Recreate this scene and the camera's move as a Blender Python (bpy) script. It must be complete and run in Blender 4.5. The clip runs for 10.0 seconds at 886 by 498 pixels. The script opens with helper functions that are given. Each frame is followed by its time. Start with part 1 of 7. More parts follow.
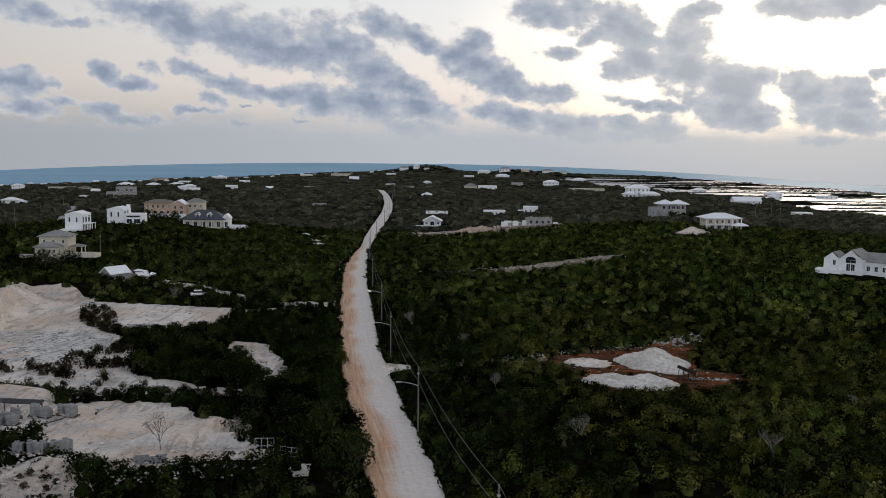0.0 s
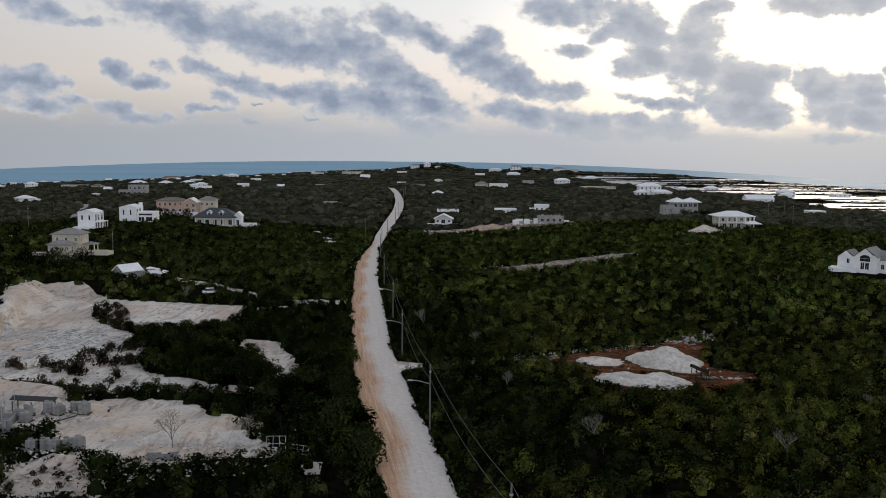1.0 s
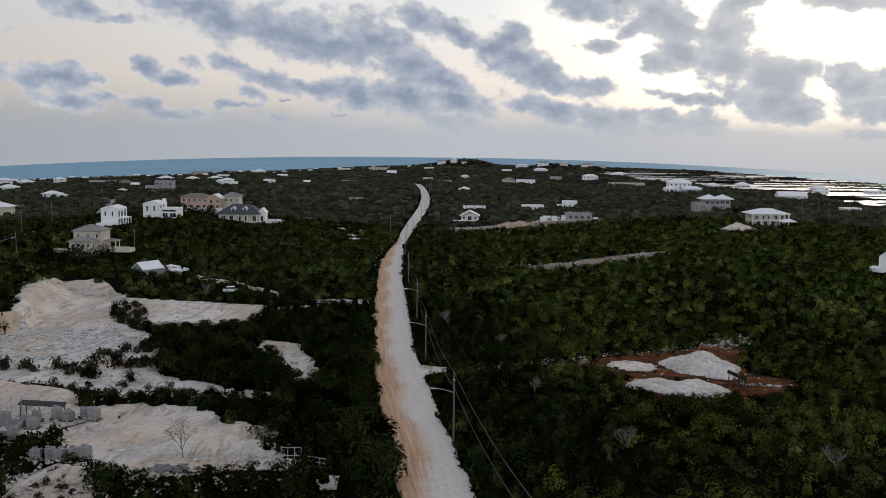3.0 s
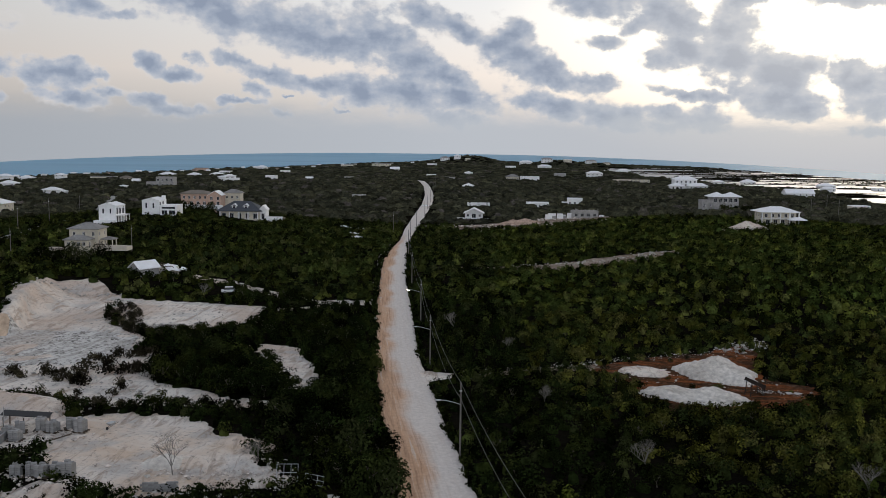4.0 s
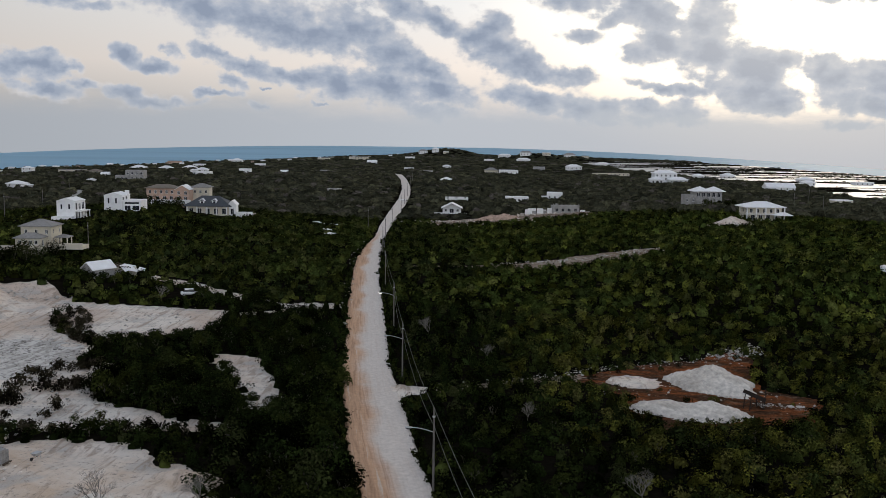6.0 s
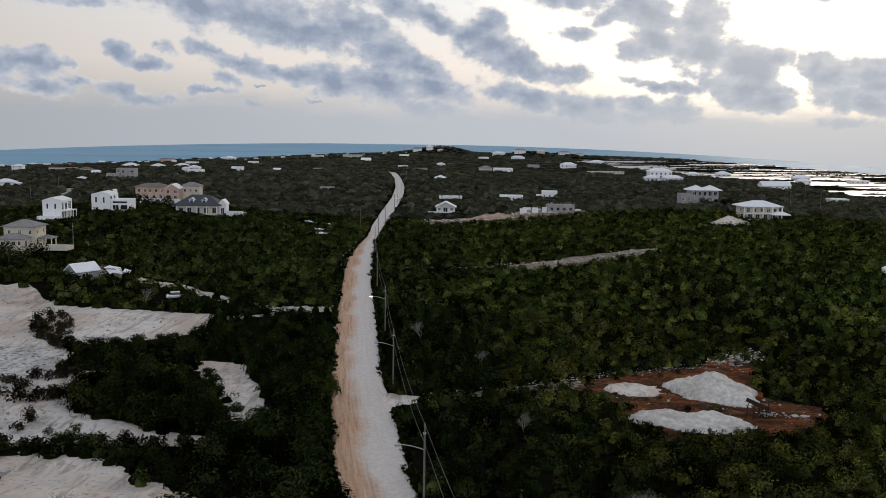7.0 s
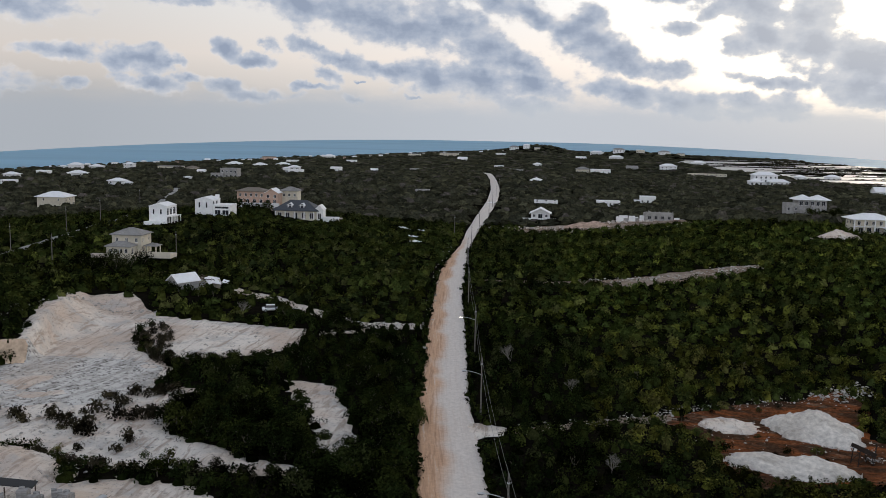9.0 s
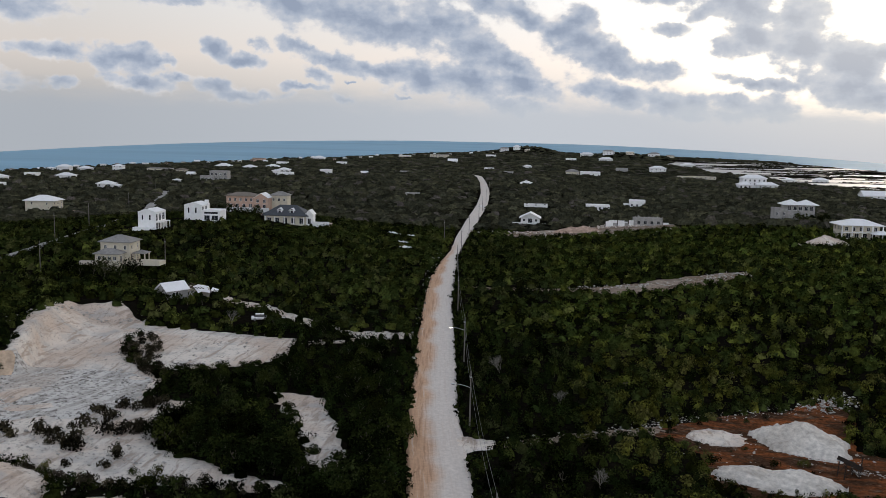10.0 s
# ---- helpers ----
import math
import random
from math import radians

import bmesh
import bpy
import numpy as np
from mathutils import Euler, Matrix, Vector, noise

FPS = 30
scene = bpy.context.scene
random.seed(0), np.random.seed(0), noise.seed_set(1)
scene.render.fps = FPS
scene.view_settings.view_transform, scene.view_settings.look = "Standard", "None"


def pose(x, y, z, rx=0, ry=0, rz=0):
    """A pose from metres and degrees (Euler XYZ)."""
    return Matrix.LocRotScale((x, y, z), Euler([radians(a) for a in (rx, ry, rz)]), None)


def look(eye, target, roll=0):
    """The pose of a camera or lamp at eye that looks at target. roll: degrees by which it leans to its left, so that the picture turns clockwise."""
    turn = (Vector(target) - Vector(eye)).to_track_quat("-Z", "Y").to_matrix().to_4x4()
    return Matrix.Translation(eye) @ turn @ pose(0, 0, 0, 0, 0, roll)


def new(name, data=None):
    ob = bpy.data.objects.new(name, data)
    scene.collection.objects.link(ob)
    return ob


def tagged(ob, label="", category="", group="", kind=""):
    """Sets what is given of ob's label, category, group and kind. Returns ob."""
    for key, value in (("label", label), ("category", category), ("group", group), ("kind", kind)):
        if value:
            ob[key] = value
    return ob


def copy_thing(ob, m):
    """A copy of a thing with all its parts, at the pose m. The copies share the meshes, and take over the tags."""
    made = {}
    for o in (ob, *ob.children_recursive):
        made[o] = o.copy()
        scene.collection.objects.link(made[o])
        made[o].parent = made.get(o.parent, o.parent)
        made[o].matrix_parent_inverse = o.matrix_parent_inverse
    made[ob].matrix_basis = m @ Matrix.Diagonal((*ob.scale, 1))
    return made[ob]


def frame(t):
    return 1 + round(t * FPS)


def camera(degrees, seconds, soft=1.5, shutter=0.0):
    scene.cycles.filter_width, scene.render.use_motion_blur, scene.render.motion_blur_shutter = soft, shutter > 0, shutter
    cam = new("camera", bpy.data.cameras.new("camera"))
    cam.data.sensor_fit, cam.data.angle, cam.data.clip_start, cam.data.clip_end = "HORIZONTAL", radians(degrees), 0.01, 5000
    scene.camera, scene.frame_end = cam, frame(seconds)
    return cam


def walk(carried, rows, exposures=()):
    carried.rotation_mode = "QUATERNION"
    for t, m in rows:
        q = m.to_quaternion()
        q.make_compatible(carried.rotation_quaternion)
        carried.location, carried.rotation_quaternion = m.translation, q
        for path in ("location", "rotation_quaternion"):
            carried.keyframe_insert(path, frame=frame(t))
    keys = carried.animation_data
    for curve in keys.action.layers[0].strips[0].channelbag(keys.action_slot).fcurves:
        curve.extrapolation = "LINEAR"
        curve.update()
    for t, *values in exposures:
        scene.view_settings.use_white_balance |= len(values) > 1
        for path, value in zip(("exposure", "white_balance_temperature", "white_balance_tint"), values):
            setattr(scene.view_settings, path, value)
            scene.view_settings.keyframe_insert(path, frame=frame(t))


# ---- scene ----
cam = camera(52.8, 10.0, soft=0.7)
PATH = [
    (0.0, 0.51, 0.69, 37.11, 0.58, -5.98, 0.63),
    (0.5, 0.49, 0.86, 37.16, 0.95, -6.05, 0.59),
    (1.0, 0.37, 1.02, 37.06, 1.28, -6.11, 0.59),
    (1.5, 0.32, 1.17, 37.09, 1.51, -6.18, 0.59),
    (2.0, 0.49, 2.46, 37.13, 2.45, -6.25, 0.58),
    (2.5, 0.55, 4.62, 37.03, 2.82, -6.31, 0.57),
    (4.0, -0.36, 14.04, 37.13, 3.18, -6.63, 0.71),
    (4.5, -0.60, 17.17, 37.19, 3.02, -6.76, 0.76),
    (5.0, -0.49, 20.69, 37.09, 2.90, -6.86, 0.75),
    (5.5, -0.36, 24.13, 36.99, 2.31, -6.95, 0.77),
    (7.0, -0.10, 32.50, 37.31, 1.43, -7.20, 0.85),
    (7.5, -0.08, 34.10, 38.22, 3.65, -7.30, 0.95),
    (8.0, 0.06, 34.21, 39.96, 7.81, -7.52, 1.01),
    (8.5, 0.27, 34.38, 41.09, 7.71, -7.56, 1.05),
    (9.0, 0.43, 34.41, 42.07, 7.58, -7.55, 1.12),
    (9.5, 0.55, 34.51, 42.95, 7.33, -7.52, 1.15),
    (10.0, 0.56, 34.47, 44.08, 6.95, -7.51, 1.24),
]
walk(cam, [(t, pose(x, y, z, 90 + pitch, 0, yaw) @ pose(0, 0, 0, 0, 0, roll)) for t, x, y, z, yaw, pitch, roll in PATH],
     exposures=[(0.0, 0.10), (5.5, 0.16), (7.0, 0.19), (8.0, 0.25), (10.0, 0.29)])

# ---- world: an evening sky with broken cloud, the low sun behind it to the right of the road ----
SUN_AZ, SUN_EL = 23.0, 8.0


class Nodes:
    """Small helper for node trees."""

    def __init__(self, tree):
        self.tree = tree
        tree.nodes.clear()

    def add(self, kind, *ins, operation="", use_clamp=False, interpolation_type="", sky_type=""):
        n = self.tree.nodes.new(kind)
        if operation:
            n.operation = operation
        if use_clamp:
            n.use_clamp = True
        if interpolation_type:
            n.interpolation_type = interpolation_type
        if sky_type:
            n.sky_type = sky_type
        for i, v in enumerate(ins):
            if v is None:
                continue
            if isinstance(v, bpy.types.NodeSocket):
                self.tree.links.new(v, n.inputs[i])
            else:
                n.inputs[i].default_value = v
        return n

    def link(self, a, b):
        self.tree.links.new(a, b)

    def math(self, op, a, b=None, c=None, clamp=False):
        return self.add("ShaderNodeMath", a, b, c, operation=op, use_clamp=clamp).outputs[0]

    def mix(self, fac, a, b, blend="MIX"):
        n = self.tree.nodes.new("ShaderNodeMix")
        n.data_type, n.blend_type = "RGBA", blend
        for i, v in ((0, fac), (6, a), (7, b)):
            if isinstance(v, bpy.types.NodeSocket):
                self.tree.links.new(v, n.inputs[i])
            elif i == 0:
                n.inputs[i].default_value = v
            else:
                n.inputs[i].default_value = (*v, 1.0) if len(v) == 3 else v
        return n.outputs[2]

    def ramp(self, fac, stops, mode="LINEAR"):
        n = self.add("ShaderNodeValToRGB", fac)
        n.color_ramp.interpolation = mode
        els = n.color_ramp.elements
        while len(els) < len(stops):
            els.new(0.5)
        for e, (p, c) in zip(els, stops):
            e.position = p
            e.color = (*c, 1.0) if not isinstance(c, (int, float)) else (c, c, c, 1.0)
        return n.outputs[0]

    def noise(self, vec, scale, detail=4.0, rough=0.55, dist=0.0):
        n = self.add("ShaderNodeTexNoise")
        if vec is not None:
            self.link(vec, n.inputs["Vector"])
        n.inputs["Scale"].default_value, n.inputs["Detail"].default_value = scale, detail
        n.inputs["Roughness"].default_value, n.inputs["Distortion"].default_value = rough, dist
        return n.outputs[0]


# Cloud banks: azimuth, elevation, half length, half height (degrees), slope (degrees), weight.
CLOUDS_BAND = [
    (-25.2, 7.9, 2.3, 0.7, -8, 0.8), (-19.0, 8.3, 3.6, 0.7, -8, 1), (-16.4, 7.6, 3.7, 1.0, -12, 1), (-12.8, 7.1, 4.5, 1.2, -10, 1.1), (-10.4, 6.3, 3.2, 0.9, -8, 1.1), (-7.2, 6.6, 3.0, 1.3, -25, 1),
    (-5.1, 5.1, 2.5, 1.2, -35, 1), (-2.8, 4.2, 1.8, 0.7, -20, 1), (-4.4, 8.0, 2.2, 0.7, -20, 0.9), (-2.2, 7.2, 2.2, 0.7, -30, 0.9), (6.9, 6.5, 1.2, 0.4, -5, 0.8), (8.7, 7.4, 0.9, 0.4, 20, 0.7),
]
CLOUDS_LOWER = [
    (-16.0, 4.8, 1.4, 0.4, -18, 1), (-14.2, 4.2, 2.4, 0.5, -15, 1), (-11.4, 3.7, 2.8, 0.5, -10, 1), (-8.7, 3.3, 2.9, 0.8, -10, 1.1), (-5.5, 3.3, 3.2, 0.8, -5, 1.1), (-2.1, 2.9, 2.5, 0.7, -8, 1),
    (-2.4, 1.8, 2.2, 0.5, -5, 0.8), (3.7, 2.5, 3.2, 0.7, -8, 1), (7.2, 1.9, 3.9, 0.6, -8, 0.9), (10.9, 1.9, 3.1, 0.5, -8, 0.8), (13.3, 2.0, 1.4, 0.7, 0, 0.8), (11.5, 3.3, 1.6, 0.3, -15, 0.9),
    (13.1, 3.1, 0.9, 0.4, 0, 0.9),
]
CLOUDS_SMALL = [
    (-21.2, 4.6, 1.0, 0.6, -30, 1), (-19.6, 4.0, 1.4, 0.4, 0, 1), (-18.5, 5.0, 0.8, 0.4, -40, 0.9), (-25.9, 4.1, 1.9, 0.5, -8, 1), (-24.3, 3.9, 0.9, 0.3, -5, 0.9), (-25.6, 2.5, 2.1, 0.5, -5, 1),
    (-23.5, 2.9, 0.9, 0.3, -5, 0.9), (-21.6, 2.5, 1.4, 0.4, -8, 1), (-19.3, 1.9, 2.1, 0.3, 3, 1), (-14.9, 3.2, 0.9, 0.4, -15, 0.9), (-15.9, 2.5, 1.4, 0.2, 0, 0.9), (-13.2, 3.0, 0.4, 0.1, 0, 0.9),
    (-13.4, 1.9, 0.6, 0.2, -15, 0.9), (-9.5, 2.1, 0.5, 0.1, 0, 0.8),
]
CLOUDS_RIGHT = [
    (-0.1, 6.2, 1.5, 1.0, -35, 1), (1.4, 5.7, 2.5, 1.2, -35, 1.1), (3.5, 4.7, 2.9, 0.8, -22, 1.1), (5.6, 4.0, 2.2, 0.5, -10, 1), (1.0, 6.9, 1.3, 0.7, 0, 1), (5.8, 8.9, 2.5, 0.9, -10, 0.9),
    (8.1, 8.9, 2.1, 0.9, 0, 0.9), (10.2, 8.2, 2.5, 0.9, -25, 1), (11.6, 7.5, 1.7, 0.7, -30, 1), (14.1, 7.0, 1.9, 1.2, -20, 1), (11.5, 5.8, 2.1, 0.9, -5, 1), (10.4, 5.5, 1.4, 0.7, -10, 1),
    (14.5, 5.3, 2.4, 1.2, -10, 1.1), (16.9, 4.4, 2.7, 1.2, -12, 1.1),
]
CLOUDS_SUNWARD = [
    (18.5, 4.7, 1.0, 0.7, 0, 1), (17.2, 3.1, 2.5, 1.0, 0, 1.1), (15.6, 3.4, 1.2, 0.7, 0, 1), (18.6, 2.4, 1.2, 0.6, 5, 1), (20.8, 4.4, 0.9, 1.0, 0, 1), (21.9, 3.4, 1.6, 1.0, -20, 1.1),
    (23.9, 3.4, 1.8, 1.0, -20, 1.1), (23.5, 2.2, 1.8, 0.6, 0, 1.1), (22.4, 1.1, 1.3, 0.3, 5, 0.9), (20.8, 8.7, 3.6, 0.5, 0, 1), (23.2, 8.8, 1.8, 0.6, 0, 1), (15.0, 8.8, 1.4, 0.4, 0, 0.8),
    (25.0, 4.9, 0.5, 0.4, 0, 0.9),
]
CLOUDS_FAR_LEFT = [
    (-30.2, 4.1, 2.2, 0.5, 0, 1), (-26.6, 4.0, 2.6, 0.6, -3, 1), (-30.1, 2.4, 0.9, 0.3, 0, 0.8), (-33.1, 1.9, 0.9, 0.2, 0, 0.8), (-23.2, 7.4, 2.0, 0.3, 0, 0.8),
    (-36.0, 2.2, 3.8, 0.7, 0, 0.8), (-33.0, 7.0, 4.1, 1.1, 0, 0.8),
]


def build_world():
    world = bpy.data.worlds.new("evening_sky")
    world.use_nodes = True
    scene.world = world
    n = Nodes(world.node_tree)
    way = n.add("ShaderNodeTexCoord").outputs["Generated"]
    sep = n.add("ShaderNodeSeparateXYZ", way).outputs
    az = n.math("MULTIPLY", n.math("ARCTAN2", sep[0], sep[1]), 57.2958)
    flat = n.math("SQRT", n.math("ADD", n.math("MULTIPLY", sep[0], sep[0]), n.math("MULTIPLY", sep[1], sep[1])))
    el = n.math("MULTIPLY", n.math("ARCTAN2", sep[2], flat), 57.2958)
    here = n.add("ShaderNodeCombineXYZ", az, el, 0.0).outputs[0]
    # The noise warps the banks, so that their outlines are ragged.
    warp = n.add("ShaderNodeTexNoise")
    n.link(here, warp.inputs["Vector"])
    warp.inputs["Scale"].default_value, warp.inputs["Detail"].default_value = 0.42, 5.0
    off = n.add("ShaderNodeVectorMath", warp.outputs["Color"], (0.5, 0.5, 0.5), operation="SUBTRACT").outputs[0]
    off = n.add("ShaderNodeVectorMath", off, (1.7, 0.9, 0.0), operation="MULTIPLY").outputs[0]
    spot = n.add("ShaderNodeVectorMath", here, off, operation="ADD").outputs[0]
    curl = n.add("ShaderNodeTexNoise")
    n.link(here, curl.inputs["Vector"])
    curl.inputs["Scale"].default_value, curl.inputs["Detail"].default_value = 1.5, 6.0
    off = n.add("ShaderNodeVectorMath", curl.outputs["Color"], (0.5, 0.5, 0.5), operation="SUBTRACT").outputs[0]
    off = n.add("ShaderNodeVectorMath", off, (1.2, 0.8, 0.0), operation="MULTIPLY").outputs[0]
    spot = n.add("ShaderNodeVectorMath", spot, off, operation="ADD").outputs[0]
    field = None
    for a, e, w, h, slope, weight in CLOUDS_BAND + CLOUDS_LOWER + CLOUDS_SMALL + CLOUDS_RIGHT + CLOUDS_SUNWARD + CLOUDS_FAR_LEFT:
        m = n.tree.nodes.new("ShaderNodeMapping")
        m.vector_type = "TEXTURE"
        m.inputs["Location"].default_value, m.inputs["Rotation"].default_value = (a, e, 0), (0, 0, radians(slope))
        m.inputs["Scale"].default_value = (w * 1.32, h * 1.5, 1)
        n.link(spot, m.inputs["Vector"])
        d = n.add("ShaderNodeVectorMath", m.outputs[0], operation="LENGTH").outputs["Value"]
        d = n.math("MULTIPLY_ADD", d, -weight, weight)
        field = d if field is None else n.math("SMOOTH_MAX", field, d, 0.2)
    stretch = n.add("ShaderNodeVectorMath", here, (1.0, 1.5, 1.0), operation="MULTIPLY").outputs[0]
    fine = n.noise(stretch, 0.50, 8.0, 0.54)
    # Above the banks the cloud goes on as a broken sheet.
    sheet = n.noise(stretch, 0.09, 5.0, 0.55)
    high = n.math("MULTIPLY", n.math("SUBTRACT", sheet, 0.30), 3.0)
    lift = n.add("ShaderNodeMapRange", el, 10.5, 15.0, 0.0, 1.0).outputs[0]
    high = n.math("ADD", n.math("MULTIPLY", high, lift), n.math("MULTIPLY_ADD", lift, 2.0, -2.0))
    field = n.math("MAXIMUM", field, high)
    body = n.math("ADD", field, n.math("MULTIPLY_ADD", fine, 1.7, -0.85))
    cover = n.add("ShaderNodeMapRange", body, -0.04, 0.40, 0.0, 1.0, interpolation_type="SMOOTHSTEP").outputs[0]
    billow = n.noise(stretch, 0.8, 5.0, 0.5)
    thick = n.add("ShaderNodeMapRange", n.math("ADD", body, n.math("MULTIPLY_ADD", billow, 1.1, -0.55)), 0.05, 1.0, 0.0, 1.0).outputs[0]
    # Clear sky: the low sun's own sky, with the evening haze from the horizon up.
    sky = n.add("ShaderNodeTexSky", sky_type="NISHITA")
    sky.sun_disc, sky.sun_elevation, sky.sun_rotation = False, radians(SUN_EL), radians(SUN_AZ)
    air = n.add("ShaderNodeVectorMath", sky.outputs[0], (0.10, 0.10, 0.10), operation="MULTIPLY").outputs[0]
    up = n.add("ShaderNodeMapRange", el, -1.0, 14.0, 0.0, 1.0).outputs[0]
    haze = n.ramp(up, [(0.0, (0.45, 0.51, 0.58)), (0.12, (0.50, 0.53, 0.59)), (0.22, (0.63, 0.605, 0.605)), (0.36, (0.82, 0.75, 0.715)),
                       (0.60, (0.83, 0.82, 0.82)), (1.0, (0.74, 0.79, 0.86))])
    # Away from the sun the sky is duller.
    away = n.add("ShaderNodeMapRange", az, -30.0, 2.0, 0.70, 1.0).outputs[0]
    haze = n.mix(1.0, haze, n.add("ShaderNodeCombineColor", away, away, away).outputs[0], "MULTIPLY")
    clear = n.mix(0.93, air, haze)
    # The bright part of the sky round the hidden sun.
    gap = n.add("ShaderNodeVectorMath", here, (SUN_AZ - 3.0, SUN_EL - 1.0, 0), operation="SUBTRACT").outputs[0]
    gap = n.add("ShaderNodeVectorMath", gap, (1 / 21.0, 1 / 9.0, 0), operation="MULTIPLY").outputs[0]
    gap = n.add("ShaderNodeVectorMath", gap, operation="LENGTH").outputs["Value"]
    glow = n.math("POWER", n.math("SUBTRACT", 1.0, gap, clamp=True), 1.3)
    clear = n.mix(glow, clear, (1.9, 1.72, 1.38))
    cloud = n.ramp(thick, [(0.0, (0.62, 0.60, 0.60)), (0.3, (0.45, 0.475, 0.53)), (0.65, (0.33, 0.375, 0.46)), (1.0, (0.25, 0.295, 0.385))])
    # Overhead the cloud is thick and dull.
    dull = n.add("ShaderNodeMapRange", el, 14.0, 45.0, 1.0, 0.74).outputs[0]
    cloud = n.mix(1.0, cloud, n.add("ShaderNodeCombineColor", dull, dull, dull).outputs[0], "MULTIPLY")
    cloud = n.mix(n.math("MULTIPLY", glow, 0.45), cloud, (0.85, 0.80, 0.72))
    out = n.mix(cover, clear, cloud)
    # A grey bank of haze along the horizon.
    ragged = n.math("ADD", el, n.math("MULTIPLY_ADD", n.noise(n.add("ShaderNodeVectorMath", here, (0.35, 1.0, 1.0), operation="MULTIPLY").outputs[0], 0.5, 5.0, 0.6), 3.0, -1.5))
    bank = n.add("ShaderNodeMapRange", ragged, 0.9, 3.0, 0.9, 0.0, interpolation_type="SMOOTHSTEP").outputs[0]
    dim = n.mix(n.math("MULTIPLY", glow, 0.75), (0.43, 0.46, 0.505), (0.70, 0.67, 0.61))
    low = n.add("ShaderNodeMapRange", az, -30.0, -2.0, 0.80, 1.0).outputs[0]
    dim = n.mix(1.0, dim, n.add("ShaderNodeCombineColor", low, low, low).outputs[0], "MULTIPLY")
    out = n.mix(bank, out, dim)
    # Below the horizon: the dim sea haze.
    under = n.add("ShaderNodeMapRange", el, -2.6, -2.0, 0.0, 1.0).outputs[0]
    out = n.mix(under, (0.16, 0.24, 0.32), out)
    # The clouds opposite the sun are lit from the front.
    back = n.add("ShaderNodeMapRange", sep[1], 0.3, -0.7, 1.0, 1.8).outputs[0]
    bg = n.add("ShaderNodeBackground", out, back)
    n.link(bg.outputs[0], n.add("ShaderNodeOutputWorld").inputs[0])


build_world()
sun = new("sun", bpy.data.lights.new("sun", "SUN"))
sun.data.energy, sun.data.angle, sun.data.color = 0.6, radians(14), (1.0, 0.86, 0.68)
sun.matrix_world = look((0, 0, 0), (-math.sin(radians(SUN_AZ)) * math.cos(radians(SUN_EL + 6)), -math.cos(radians(SUN_AZ)) * math.cos(radians(SUN_EL + 6)), -math.sin(radians(SUN_EL + 6))))

# ---- materials ----
def surface(name, color, rough=0.8, metal=0.0, spec=0.3, grain=0.0, grain_scale=3.0, stain=0.0, stain_scale=0.25, stain_color=None,
            bump=0.0, bump_scale=6.0, per_piece=0.0, per_island=0.0):
    """A procedural surface: base colour, grain and stains in metres, bump, and a shift per object or per loose piece."""
    m = bpy.data.materials.new(name)
    m.use_nodes = True
    n = Nodes(m.node_tree)
    where = n.add("ShaderNodeTexCoord").outputs["Object"] if not per_island else n.add("ShaderNodeNewGeometry").outputs["Position"]
    if per_piece == 0 and not per_island:
        where = n.add("ShaderNodeNewGeometry").outputs["Position"]
    col = (*color, 1.0)
    node = n.add("ShaderNodeRGB")
    node.outputs[0].default_value = col
    col = node.outputs[0]
    if stain:
        f = n.noise(where, stain_scale, 5.0, 0.6, 0.4)
        f = n.add("ShaderNodeMapRange", f, 0.42, 0.66, 0.0, stain).outputs[0]
        col = n.mix(f, col, stain_color or tuple(c * 0.45 for c in color))
    if grain:
        f = n.noise(where, grain_scale, 6.0, 0.65)
        f = n.add("ShaderNodeMapRange", f, 0.3, 0.7, 1.0 - grain, 1.0 + grain).outputs[0]
        col = n.mix(1.0, col, n.add("ShaderNodeCombineColor", f, f, f).outputs[0], "MULTIPLY")
    shift = None
    if per_piece:
        shift = n.math("MULTIPLY_ADD", n.add("ShaderNodeObjectInfo").outputs["Random"], 2 * per_piece, 1 - per_piece)
    elif per_island:
        shift = n.math("MULTIPLY_ADD", n.add("ShaderNodeNewGeometry").outputs["Random Per Island"], 2 * per_island, 1 - per_island)
    if shift is not None:
        col = n.mix(1.0, col, n.add("ShaderNodeCombineColor", shift, shift, shift).outputs[0], "MULTIPLY")
    b = n.add("ShaderNodeBsdfPrincipled")
    n.link(col, b.inputs["Base Color"])
    b.inputs["Roughness"].default_value, b.inputs["Metallic"].default_value = rough, metal
    b.inputs["Specular IOR Level"].default_value = spec
    if bump:
        bn = n.add("ShaderNodeBump")
        bn.inputs["Strength"].default_value, bn.inputs["Distance"].default_value = min(bump, 1.0), 0.15
        n.link(n.noise(where, bump_scale, 6.0, 0.65), bn.inputs["Height"])
        n.link(bn.outputs[0], b.inputs["Normal"])
    n.link(b.outputs[0], n.add("ShaderNodeOutputMaterial").inputs[0])
    return m


